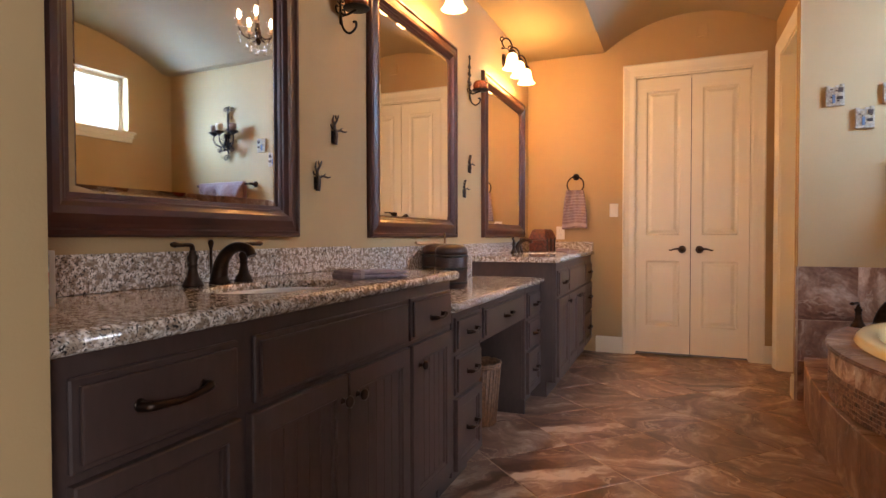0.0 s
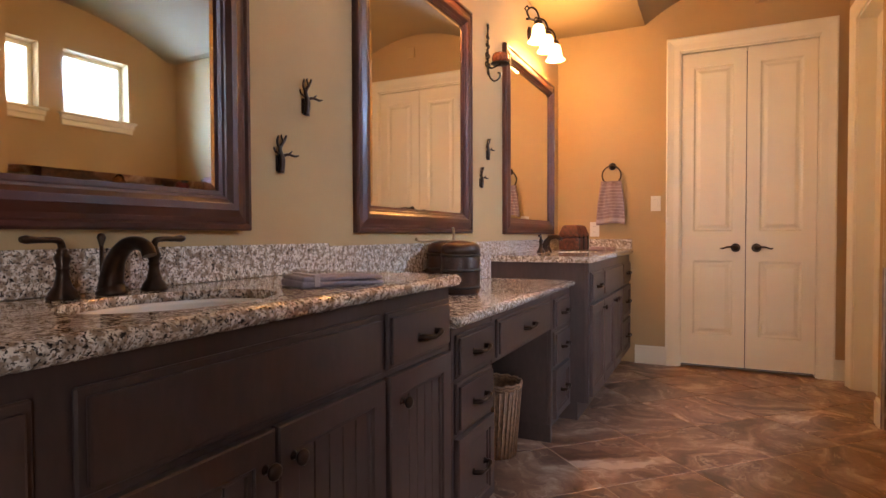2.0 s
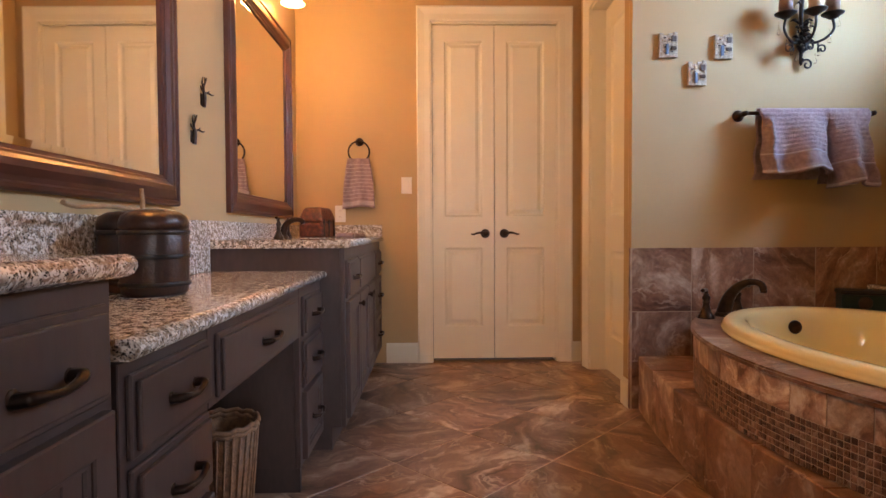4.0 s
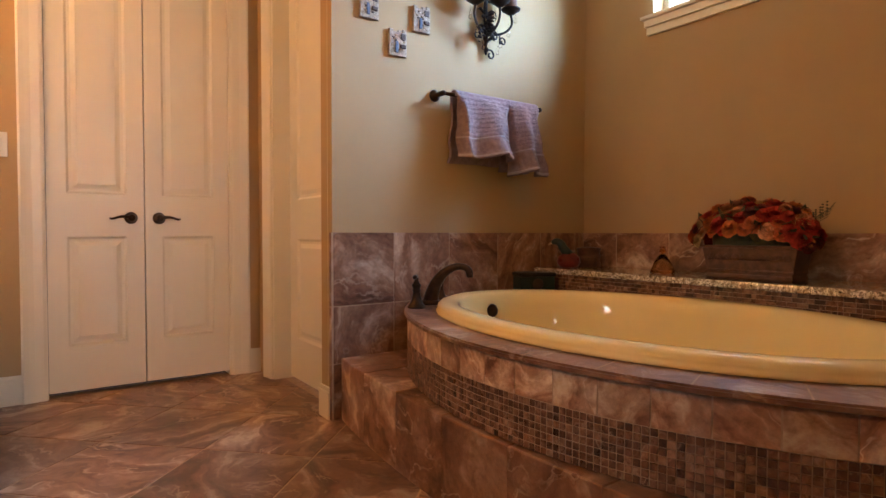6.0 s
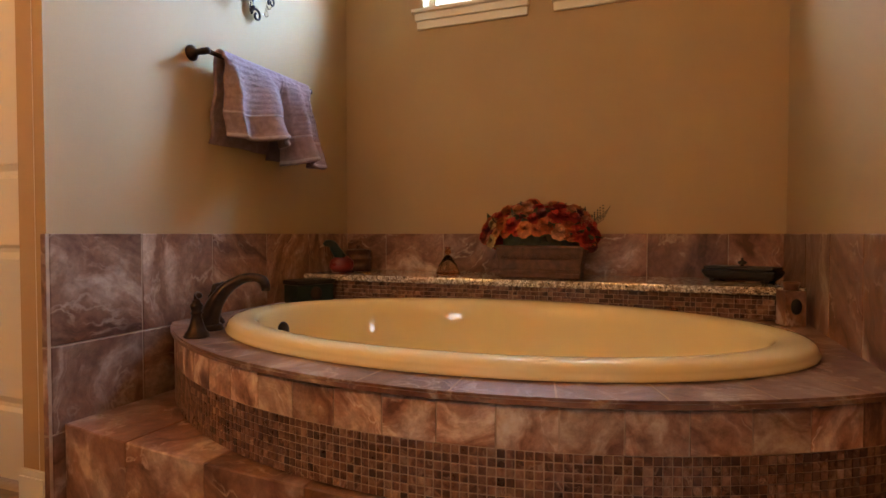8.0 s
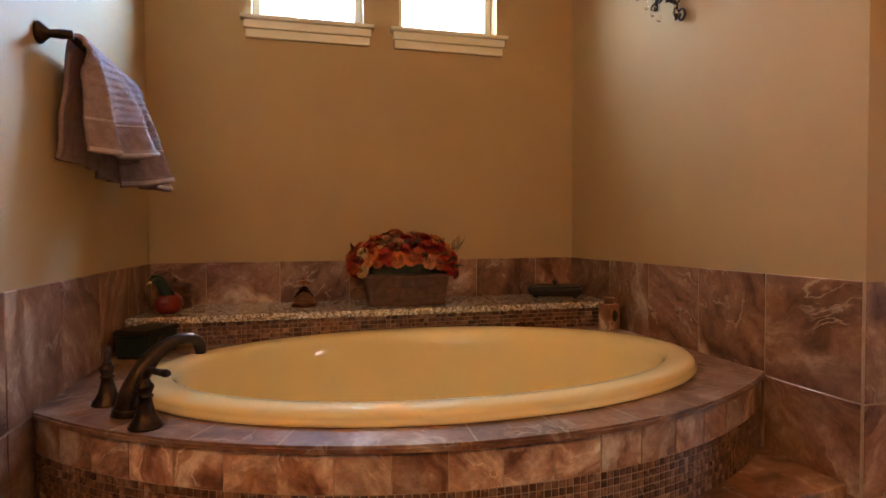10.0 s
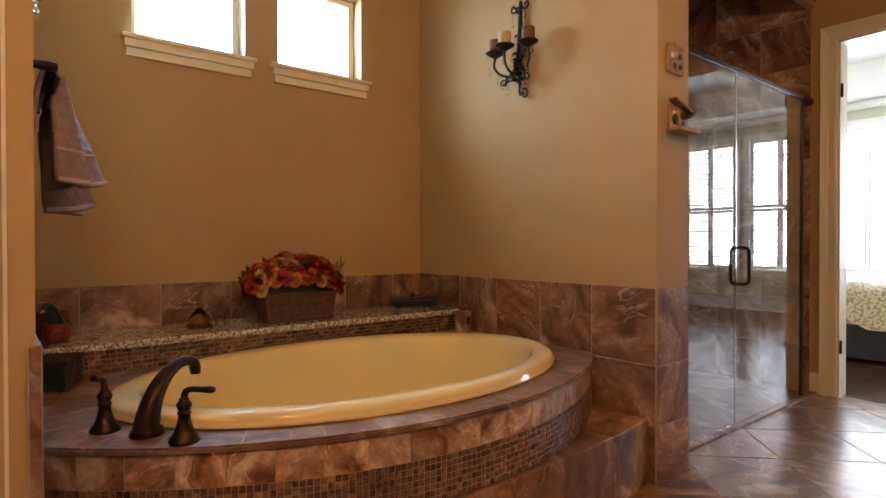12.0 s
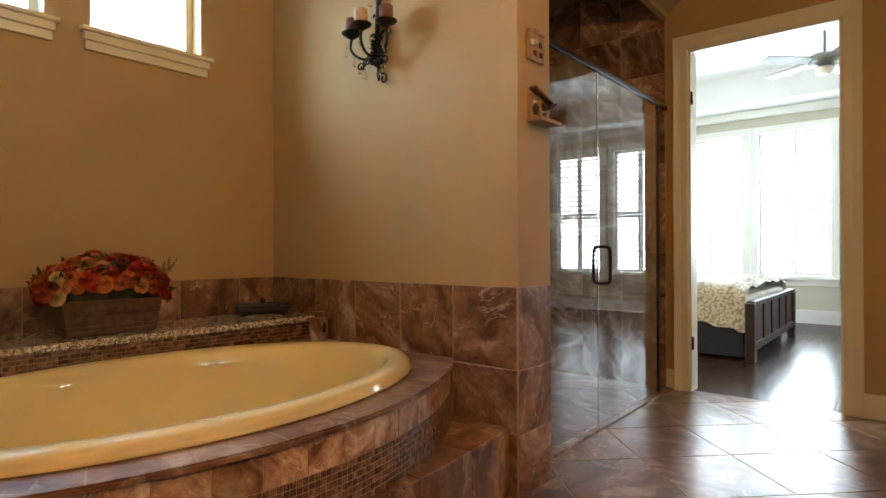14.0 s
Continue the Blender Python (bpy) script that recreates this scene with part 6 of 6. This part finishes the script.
# ---- chandelier ----
ch = thing("chandelier", "small crystal chandelier with five lit candle bulbs", "chandelier", at=CHAND)
top = ceil_z(CHAND[0], CHAND[1]) - CHAND[2]
part("chain", tube([(0, 0, 0.08), (0, 0, top - 0.02)], 0.004, 6, smooth=1), BRONZE, ch)
part("canopy", lathe([(0, -0.035), (0.02, -0.03), (0.045, -0.01), (0.05, 0.0), (0, 0.0)], 20, centre=(0, 0, top)), BRONZE, ch)
part("stem", lathe([(0, -0.10), (0.012, -0.09), (0.020, -0.07), (0.010, -0.05), (0.022, -0.02), (0.012, 0.02), (0.008, 0.06), (0.004, 0.09), (0, 0.09)], 16), BRONZE, ch)
for k in range(5):
    a = 1.257 * k + 0.3
    c, s = math.cos(a), math.sin(a)
    part("arm", tube([(0.01 * c, 0.01 * s, -0.03), (0.05 * c, 0.05 * s, -0.06), (0.10 * c, 0.10 * s, -0.045), (0.125 * c, 0.125 * s, 0.0), (0.125 * c, 0.125 * s, 0.015)], 0.005, 8), BRONZE, ch)
    part("cup", lathe([(0, 0.008), (0.022, 0.016), (0.024, 0.020), (0.010, 0.018), (0.009, 0.055), (0, 0.055)], 14, centre=(0.125 * c, 0.125 * s, 0)), WAXPALE, ch)
    p = part("bulb", lathe([(0, 0.055), (0.009, 0.065), (0.013, 0.085), (0.008, 0.110), (0, 0.125)], 12, centre=(0.125 * c, 0.125 * s, 0)), FLAME, ch, "lit flame-shaped bulb")
    p.visible_shadow = False
    for q in range(4):
        rr, zz = (0.125, 0.125, 0.085, 0.05)[q], (-0.03, -0.075, -0.10, -0.13)[q]
        aa = a + (0.0, 0.1, 0.5, 0.3)[q]
        part("crystal", lathe([(0, 0.026), (0.004, 0.020), (0.003, 0.012), (0.010, -0.006), (0.011, -0.012), (0.006, -0.022), (0, -0.025)], 8, centre=(rr * math.cos(aa), rr * math.sin(aa), zz)), CRYSTAL, ch, "clear crystal drop")

# ---- bedroom things ----


def bedroom_window(x0, x1):
    w = tagged(new("window_bedroom"), "tall white-framed bedroom window with plantation shutters", "window", kind="structure")
    z0, z1 = 0.64, 2.68
    b = box(x0 - 0.09, x0, BY, BY + 0.03, z0 - 0.02, z1 + 0.09, 0.004)
    box(x1, x1 + 0.09, BY, BY + 0.03, z0 - 0.02, z1 + 0.09, 0.004, bm=b)
    box(x0, x1, BY, BY + 0.03, z1, z1 + 0.09, 0.004, bm=b)
    part("window_frame", b, WHITETRIM, w)
    b = box(x0 - 0.11, x1 + 0.11, BY, BY + 0.07, z0 - 0.05, z0 - 0.02, 0.006)
    box(x0 - 0.08, x1 + 0.08, BY, BY + 0.02, z0 - 0.13, z0 - 0.05, 0.004, bm=b)
    part("window_sill", b, WHITETRIM, w)
    xm = (x0 + x1) / 2
    for a, c in ((x0 + 0.005, xm - 0.003), (xm + 0.003, x1 - 0.005)):
        for za, zb in ((z0 + 0.005, 1.60), (1.606, z1 - 0.005)):
            b = box(a, a + 0.04, BY - 0.06, BY - 0.03, za, zb, 0.003, seg=1)
            box(c - 0.04, c, BY - 0.06, BY - 0.03, za, zb, 0.003, bm=b, seg=1)
            box(a + 0.04, c - 0.04, BY - 0.06, BY - 0.03, za, za + 0.05, 0.003, bm=b, seg=1)
            box(a + 0.04, c - 0.04, BY - 0.06, BY - 0.03, zb - 0.05, zb, 0.003, bm=b, seg=1)
            sh_ = part("shutter", b, WHITETRIM, w)
            nz = int((zb - za - 0.1) / 0.085)
            me = None
            for k in range(nz):
                if me is None:
                    q = box(-(c - a) / 2 + 0.04, (c - a) / 2 - 0.04, -0.037, 0.037, -0.005, 0.005, 0.002, seg=1)
                    o = part("slat", q, WHITETRIM, sh_)
                    me = o.data
                else:
                    o = new("slat", me)
                    o.parent = sh_
                o.matrix_basis = pose((a + c) / 2, BY - 0.045, za + 0.05 + (k + 0.5) * (zb - za - 0.1) / nz, 12)


for x0, x1 in ((0.36, 1.24), (1.42, 2.28), (-1.60, -0.74), (-2.66, -1.84)):
    bedroom_window(x0, x1)
# invented frame round the fill lamp's opening in the east wall
w = tagged(new("window_bedroom_side"), "added white-framed side opening, out of view, for the bedroom fill light", "window", kind="structure")
b = box(3.38, 3.40, -3.19, -3.1, 0.62, 2.77, 0.004)
box(3.38, 3.40, -1.6, -1.51, 0.62, 2.77, 0.004, bm=b)
box(3.38, 3.40, -3.1, -1.6, 2.68, 2.77, 0.004, bm=b)
box(3.34, 3.40, -3.2, -1.5, 0.59, 0.62, 0.004, bm=b)
part("window_frame", b, WHITETRIM, w)
setting("wall_floor_trim_bedroom", box(0.745, 3.4, YB - 0.156, YB - 0.14, 0, 0.18, 0.004), WHITETRIM, "white bedroom baseboard", category="baseboard")

bed = thing("bed", "dark wooden bed with white quilt and navy skirt", "bed", at=(1.7, -2.75, 0))
o = Matrix.Translation((-1.7, 2.75, 0))
# footboard faces the walkway at x 0.6 to 0.7
b = box(0.60, 0.68, -1.70, -1.60, 0, 0.53, 0.008)
part("bedpost", moved(b, o), DARKWOOD, bed)
part("bedpost", moved(box(0.60, 0.68, -3.86, -3.76, 0, 0.53, 0.008), o), DARKWOOD, bed)
part("footboard", moved(box(0.625, 0.655, -3.76, -1.70, 0.12, 0.50, 0.004), o), DARKWOOD, bed)
part("footboard_rail", moved(box(0.605, 0.675, -3.80, -1.66, 0.50, 0.545, 0.008), o), DARKWOOD, bed)
part("footboard_rail", moved(box(0.605, 0.670, -3.76, -1.70, 0.10, 0.17, 0.006), o), DARKWOOD, bed)
for k in range(6):
    y = -3.76 + 2.06 * k / 5
    part("footboard_stile", moved(box(0.610, 0.668, y - 0.03, y + 0.03, 0.17, 0.50, 0.004), o), DARKWOOD, bed)
part("mattress", moved(box(0.70, 2.75, -3.72, -1.74, 0.30, 0.58, 0.06, seg=3), o), WHITECOTTON, bed)
part("bed_skirt", moved(box(0.72, 2.73, -3.70, -1.725, 0.02, 0.32, 0.01), o), NAVY, bed)
q = bmesh.new()
nu, nv = 40, 40
V = {}
for i in range(nu + 1):
    for j in range(nv + 1):
        u, v = i / nu, j / nv
        x = 0.69 + 2.05 * u
        s = (v - 0.5) * 2.9
        lim = 1.02
        y = max(-lim, min(lim, s))
        drop = max(abs(s) - lim, 0)
        z = 0.62 + 0.10 * math.sin(math.pi * min(max(v, 0), 1)) ** 0.5 + 0.05 * noise.noise((x * 3.2, s * 3.2, 0)) + 0.02 * noise.noise((x * 9, s * 9, 5)) - drop * (0.72 + 0.25 * noise.noise((x * 3, 1.7, 2)))
        y += math.copysign(0.03 * noise.noise((x * 6, s * 2, 3)) + 0.03, s) if drop > 0 else 0
        if u < 0.05:
            z -= 0.05
        V[i, j] = q.verts.new((x, -2.73 + y, z))
for i in range(nu):
    for j in range(nv):
        f = q.faces.new((V[i, j], V[i + 1, j], V[i + 1, j + 1], V[i, j + 1]))
        f.smooth = True
QUILT = mat("floral_quilt", (0.74, 0.73, 0.68), (0.40, 0.38, 0.31), 40, 0.9, bump=0.5, bscale=60, spread=(0.44, 0.52))
part("quilt", moved(q, o), QUILT, bed, "white quilt with a tan leaf print")

ns = thing("nightstand", "dark wooden cabinet by the bedroom window wall", "cabinet", at=(-0.05, -4.85, 0))
part("case", box(-0.25, 0.25, -0.22, 0.22, 0.08, 0.62, 0.006), DARKWOOD, ns)
part("top", box(-0.28, 0.28, -0.24, 0.24, 0.62, 0.65, 0.008), DARKWOOD, ns)
for x in (-0.22, 0.22):
    for y in (-0.19, 0.19):
        part("foot", lathe([(0, 0), (0.022, 0), (0.03, 0.04), (0.02, 0.08), (0, 0.08)], 12, centre=(x, y, 0)), DARKWOOD, ns)
fan = thing("ceiling_fan", "grey metal ceiling fan with a light, at rest", "ceiling fan", at=(0.22, -3.1, 2.96))
part("rod", tube([(0, 0, 0.10), (0, 0, 0.46)], 0.012, 10, smooth=1), GREYFAN, fan)
part("motor", lathe([(0, 0.12), (0.05, 0.115), (0.13, 0.09), (0.15, 0.06), (0.15, 0.01), (0.11, -0.02), (0.06, -0.03), (0, -0.03)], 32), GREYFAN, fan)
part("light_bowl", lathe([(0.07, -0.03), (0.085, -0.05), (0.075, -0.09), (0.04, -0.11), (0, -0.115)], 24), PLATE, fan)
for k in range(5):
    a = 72 * k + 44
    bl = part("blade", moved(box(0.16, 0.66, -0.065, 0.065, -0.004, 0.004, 0.002), pose(0, 0, 0.03, 0, 0, a) @ pose(0, 0, 0, 12)), DARKWOOD, fan)

# ---- pieces of floors and walls ----


def clip(poly, box4):
    x0, x1, y0, y1 = box4
    for axis, lim, sign in ((0, x0, 1), (0, x1, -1), (1, y0, 1), (1, y1, -1)):
        out = []
        for i in range(len(poly)):
            p, q = poly[i - 1], poly[i]
            dp, dq = sign * (p[axis] - lim), sign * (q[axis] - lim)
            if (dp > 0) != (dq > 0):
                u = dp / (dp - dq)
                out.append((p[0] + u * (q[0] - p[0]), p[1] + u * (q[1] - p[1])))
            if dq > 0:
                out.append(q)
        poly = out
        if len(poly) < 3:
            return []
    return poly


TS, GAP = 0.46, 0.0062
r2 = math.sqrt(0.5)
full = None
for i in range(-10, 14):
    for j in range(-14, 14):
        u0, v0 = 0.383 + i * TS, 0.09 + j * TS
        cu, cv = u0 + TS / 2, v0 + TS / 2
        cx, cy = (cu - cv) * r2, (cu + cv) * r2
        h = TS / 2 - GAP / 2
        sq = [((du - dv) * r2, (du + dv) * r2) for du, dv in ((-h, -h), (h, -h), (h, h), (-h, h))]
        for lim in ((-1.25, 0.86, YB - 0.055, YD), (0.94, XW, YB, 1.80)):
            cl = clip([(cx + x, cy + y) for x, y in sq], lim)
            if len(cl) < 3:
                continue
            whole = len(cl) == 4 and abs(sum(a[0] for a in cl) / 4 - cx) < 1e-4 and abs(sum(a[1] for a in cl) / 4 - cy) < 1e-4
            if whole and full:
                t = new("tile", full)
            else:
                bm = prism([(x - cx, y - cy) for x, y in cl], -0.012, 0.0, 0.0015)
                t = obj("tile", bm, FLOORSTONE)
                if whole:
                    full = t.data
            t.location = (cx, cy, 0)
            t.parent = floor


def tile_block(name, m, w, h, d, parent, material=TRAV, cache={}):
    """One wall tile, centred on its face; shared by all of its size."""
    key = (round(w, 4), round(h, 4), round(d, 4), material.name)
    if key not in cache:
        bm = box(-w / 2, w / 2, -d, 0, -h / 2, h / 2, min(0.002, d / 3), seg=1)
        cache[key] = obj(name, bm, material).data
        ob = [o for o in scene.collection.objects if o.data == cache[key]][0]
    else:
        ob = new(name, cache[key])
    ob.matrix_basis = m
    ob.parent = parent
    return ob


def tile_wall(parent, origin, rz, length, rows, cuts):
    """Courses of tiles on a wall: origin is the lower corner, rz turns the x axis along the wall; the face looks to -y."""
    base = pose(*origin, 0, 0, rz)
    bed = box(0.0005, length - 0.0005, -0.0088, -0.0004, rows[0][0] + 0.001, rows[-1][1] - 0.003)
    part("grout", moved(bed, base), GROUT, parent)
    for z0, z1 in rows:
        for a, b_ in zip(cuts, cuts[1:]):
            if b_ - a > 0.01:
                tile_block("tile", base @ pose((a + b_) / 2, 0.0, (z0 + z1) / 2), b_ - a - 0.004, z1 - z0 - 0.004, 0.011, parent)


def cutlist(length, first, step):
    c = [0.0]
    x = first
    while x < length - 0.02:
        c.append(x)
        x += step
    return c + [length]


by = {o.name: o for o in scene.collection.objects}
R3 = [(0.0, 0.258), (0.258, 0.522), (0.522, 0.862)]
tile_wall(by["wall_towel"], (XTW, YT, 0), 0, XW - XTW, R3, cutlist(XW - XTW, 0.320, 0.333))
tile_wall(by["wall_towel"], (XTW, YT + 0.013, 0), -90, 0.024, R3, [0, 0.024])
tile_wall(by["wall_window"], (XW, YT, 0), -90, YT - YS, [(0.522, 0.862)], cutlist(YT - YS, 0.255, 0.343))
tile_wall(by["wall_shower"], (XW, YS, 0), 180, XW - XT, R3, cutlist(XW - XT, 0.42, 0.325))
tile_wall(by["wall_shower"], (XT, YS + 0.011, 0), -90, 0.265, R3, [0, 0.265])
R9 = [(k * 0.33, min((k + 1) * 0.33, 3.02)) for k in range(10)]
tile_wall(by["wall_shower"], (0.94, 1.80, 0), 0, XW - 0.94, R9, cutlist(XW - 0.94, 0.30, 0.33))
tile_wall(by["wall_window"], (XW, 1.80, 0), -90, 2.0, R9, cutlist(2.0, 0.25, 0.33))
tile_wall(by["wall_bedroom"], (XW, YB, 0), 180, XW - 0.905, R9, cutlist(XW - 0.905, 0.25, 0.33))

# cladding of the platform: cap tiles, a course of small tiles, mosaic bands and a lower course
ang = lambda y: math.asin((y - CY) / RAD)
a0, a1 = ang(YS + 0.012), ang(YT - 0.012)
CX = APEX + RAD


def curved_piece(t0, t1, z0, z1, r_in, r_out):
    bm = bmesh.new()
    k = 3
    rings = []
    for i in range(k + 1):
        th = t0 + (t1 - t0) * i / k
        dx, dy = -math.cos(th), math.sin(th)
        rings.append([bm.verts.new((CX + r * dx, CY + r * dy, z)) for r, z in ((r_in, z0), (r_out, z0), (r_out, z1), (r_in, z1))])
    for p, q in zip(rings, rings[1:]):
        for e in range(4):
            bm.faces.new((p[e], p[(e + 1) % 4], q[(e + 1) % 4], q[e]))
    bm.faces.new(rings[0])
    bm.faces.new(list(reversed(rings[-1])))
    bmesh.ops.recalc_face_normals(bm, faces=bm.faces)
    return bm


def course(count, z0, z1, r_in, r_out, gap=0.0012, name="tile", material=TRAV, parent=platform):
    step = (a1 - a0) / count
    me = None
    for i in range(count):
        if me is None:
            ob = obj(name, curved_piece(gap, step - gap, z0, z1, r_in, r_out), material)
            # turn about the curve's centre so that every piece shares one mesh
            me = ob.data
            me.transform(Matrix.Translation((-CX, -CY, 0)))
        else:
            ob = new(name, me)
        ob.matrix_basis = Matrix.Translation((CX, CY, 0)) @ Matrix.Rotation(-(a0 + i * step), 4, "Z")
        ob.parent = parent


course(40, 0.288, 0.520, RAD - 0.012, RAD - 0.0022, gap=0.0, name="grout", material=GROUT)
# front course in the stone whose colour is lightened for daylight
course(19, 0.424, 0.514, RAD - 0.012, RAD, material=TRAVDAYLIT)
# the deck's cap: a bullnosed tile course round the front, then the field behind it
cap = ring_deck(DECK - 0.016, DECK, 0.012, (TUB[0], TUB[1], TUB[2] - 0.03, TUB[3] - 0.03))
bmesh.ops.bevel(cap, geom=[e for e in cap.edges if e.calc_length() < 0.2 and abs(e.verts[0].co.z - DECK) < 1e-4 and abs(e.verts[1].co.z - DECK) < 1e-4 and all((v.co.x - CX) ** 2 + (v.co.y - CY) ** 2 > (RAD + 0.008) ** 2 for v in e.verts)], offset=0.006, segments=2, affect="EDGES")
part("deck", cap, TRAV, platform)

# mosaic bands on the platform and under the ledge
MOSAIC = stone("mosaic_stone", ((0.30, (0.030, 0.016, 0.012)), (0.42, (0.095, 0.042, 0.026)), (0.52, (0.19, 0.092, 0.055)), (0.63, (0.32, 0.19, 0.12)), (0.76, (0.46, 0.34, 0.25))), 9.0, 0.30, spin=(1, 1, 1))


def mosaic_island(name):
    """The same stone, varied by island for the joined pieces."""
    m = MOSAIC.copy()
    m.name = name
    N, L = m.node_tree.nodes, m.node_tree.links
    g = N.new("ShaderNodeNewGeometry")
    for l in list(L):
        if l.from_node.bl_idname == "ShaderNodeObjectInfo":
            to = l.to_socket
            L.remove(l)
            L.new(g.outputs["Random Per Island"], to)
    return m


MOSJ = mosaic_island("mosaic_stone_joined")
step = 0.0192 / RAD
count = int((a1 - a0) / step)
rows = 7
hh = 0.1365 / rows
rest = bmesh.new()
shared = None
near = 0
for i in range(count):
    th = a0 + (i + 0.5) * (a1 - a0) / count
    y = CY + RAD * math.sin(th)
    for r in range(rows):
        z = 0.286 + (r + 0.5) * hh
        m = Matrix.Translation((CX, CY, 0)) @ Matrix.Rotation(-th, 4, "Z") @ Matrix.Translation((-RAD + 0.003, 0, z))
        if 2.62 < y < 3.55 and near < 300:
            if shared is None:
                o_ = obj("mosaic_tile", box(-0.003, 0.009, -0.0083, 0.0083, -hh / 2 + 0.0011, hh / 2 - 0.0011, 0.0012, seg=1), MOSAIC)
                shared = o_.data
            else:
                o_ = new("mosaic_tile", shared)
            o_.matrix_basis = m
            o_.parent = platform
            near += 1
        else:
            q = box(-0.003, 0.009, -0.0083, 0.0083, -hh / 2 + 0.0011, hh / 2 - 0.0011)
            q.transform(m)
            me = [(v.co.copy()) for v in q.verts]
            vs = [rest.verts.new(c) for c in me]
            q.verts.ensure_lookup_table()
            for f in q.faces:
                rest.faces.new([vs[v.index] for v in f.verts])
            q.free()
part("mosaic_band", rest, MOSJ, platform)["kind"] = "stuff"
rest = bmesh.new()
rr = random.Random(3)
for r in range(5):
    z0 = DECK + 0.002 + r * 0.0186
    y = YS + 0.014 - (0.02 if r % 2 else 0.0)
    while y < YT - 0.014:
        w = 0.0385 if rr.random() < 0.6 else 0.0192
        ya, yb = max(y, YS + 0.013), min(y + w, YT - 0.013)
        if yb - ya > 0.006:
            box(2.052 - rr.uniform(0, 0.0015), 2.062, ya + 0.001, yb - 0.001, z0 + 0.001, z0 + 0.0176, bm=rest)
        y += w
part("grout", box(2.0545, 2.0595, YS + 0.013, YT - 0.013, DECK + 0.002, 0.628), GROUT, platform)
part("mosaic_ledge", rest, MOSJ, platform)["kind"] = "stuff"

# joints of the deck's cap
for k in range(11):
    th = a0 + (k + 0.5) * (a1 - a0) / 11
    dx, dy = -math.cos(th), math.sin(th)
    b = box(-0.0022, 0.0022, 0, 0.13, 0, 0.0012)
    b.transform(Matrix.Translation((CX + (RAD + 0.006) * dx, CY + (RAD + 0.006) * dy, DECK - 0.0005)) @ Matrix.Rotation(math.atan2(dy, dx) + math.pi / 2, 4, "Z"))
    part("grout_joint", b, GROUT, platform)

# bedroom boards
full = None
for i in range(62):
    x = -2.8 + i * 0.1
    if x > 3.38:
        break
    y = BY + 0.02 - rr.uniform(0, 0.8)
    while y < YB - 0.06:
        l = 1.2
        ya, yb = max(y, BY + 0.02), min(y + l, YB - 0.062)
        if yb - ya > 0.05 and -0.6 < x < 2.0:
            b = box(-0.0492, 0.0492, -(yb - ya) / 2 + 0.0008, (yb - ya) / 2 - 0.0008, -0.01, 0.0, 0.0015, seg=1)
            o_ = obj("floor_board", b, WOODFLOOR, floor2)
            o_.location = (x + 0.05, (ya + yb) / 2, 0)
        y += l
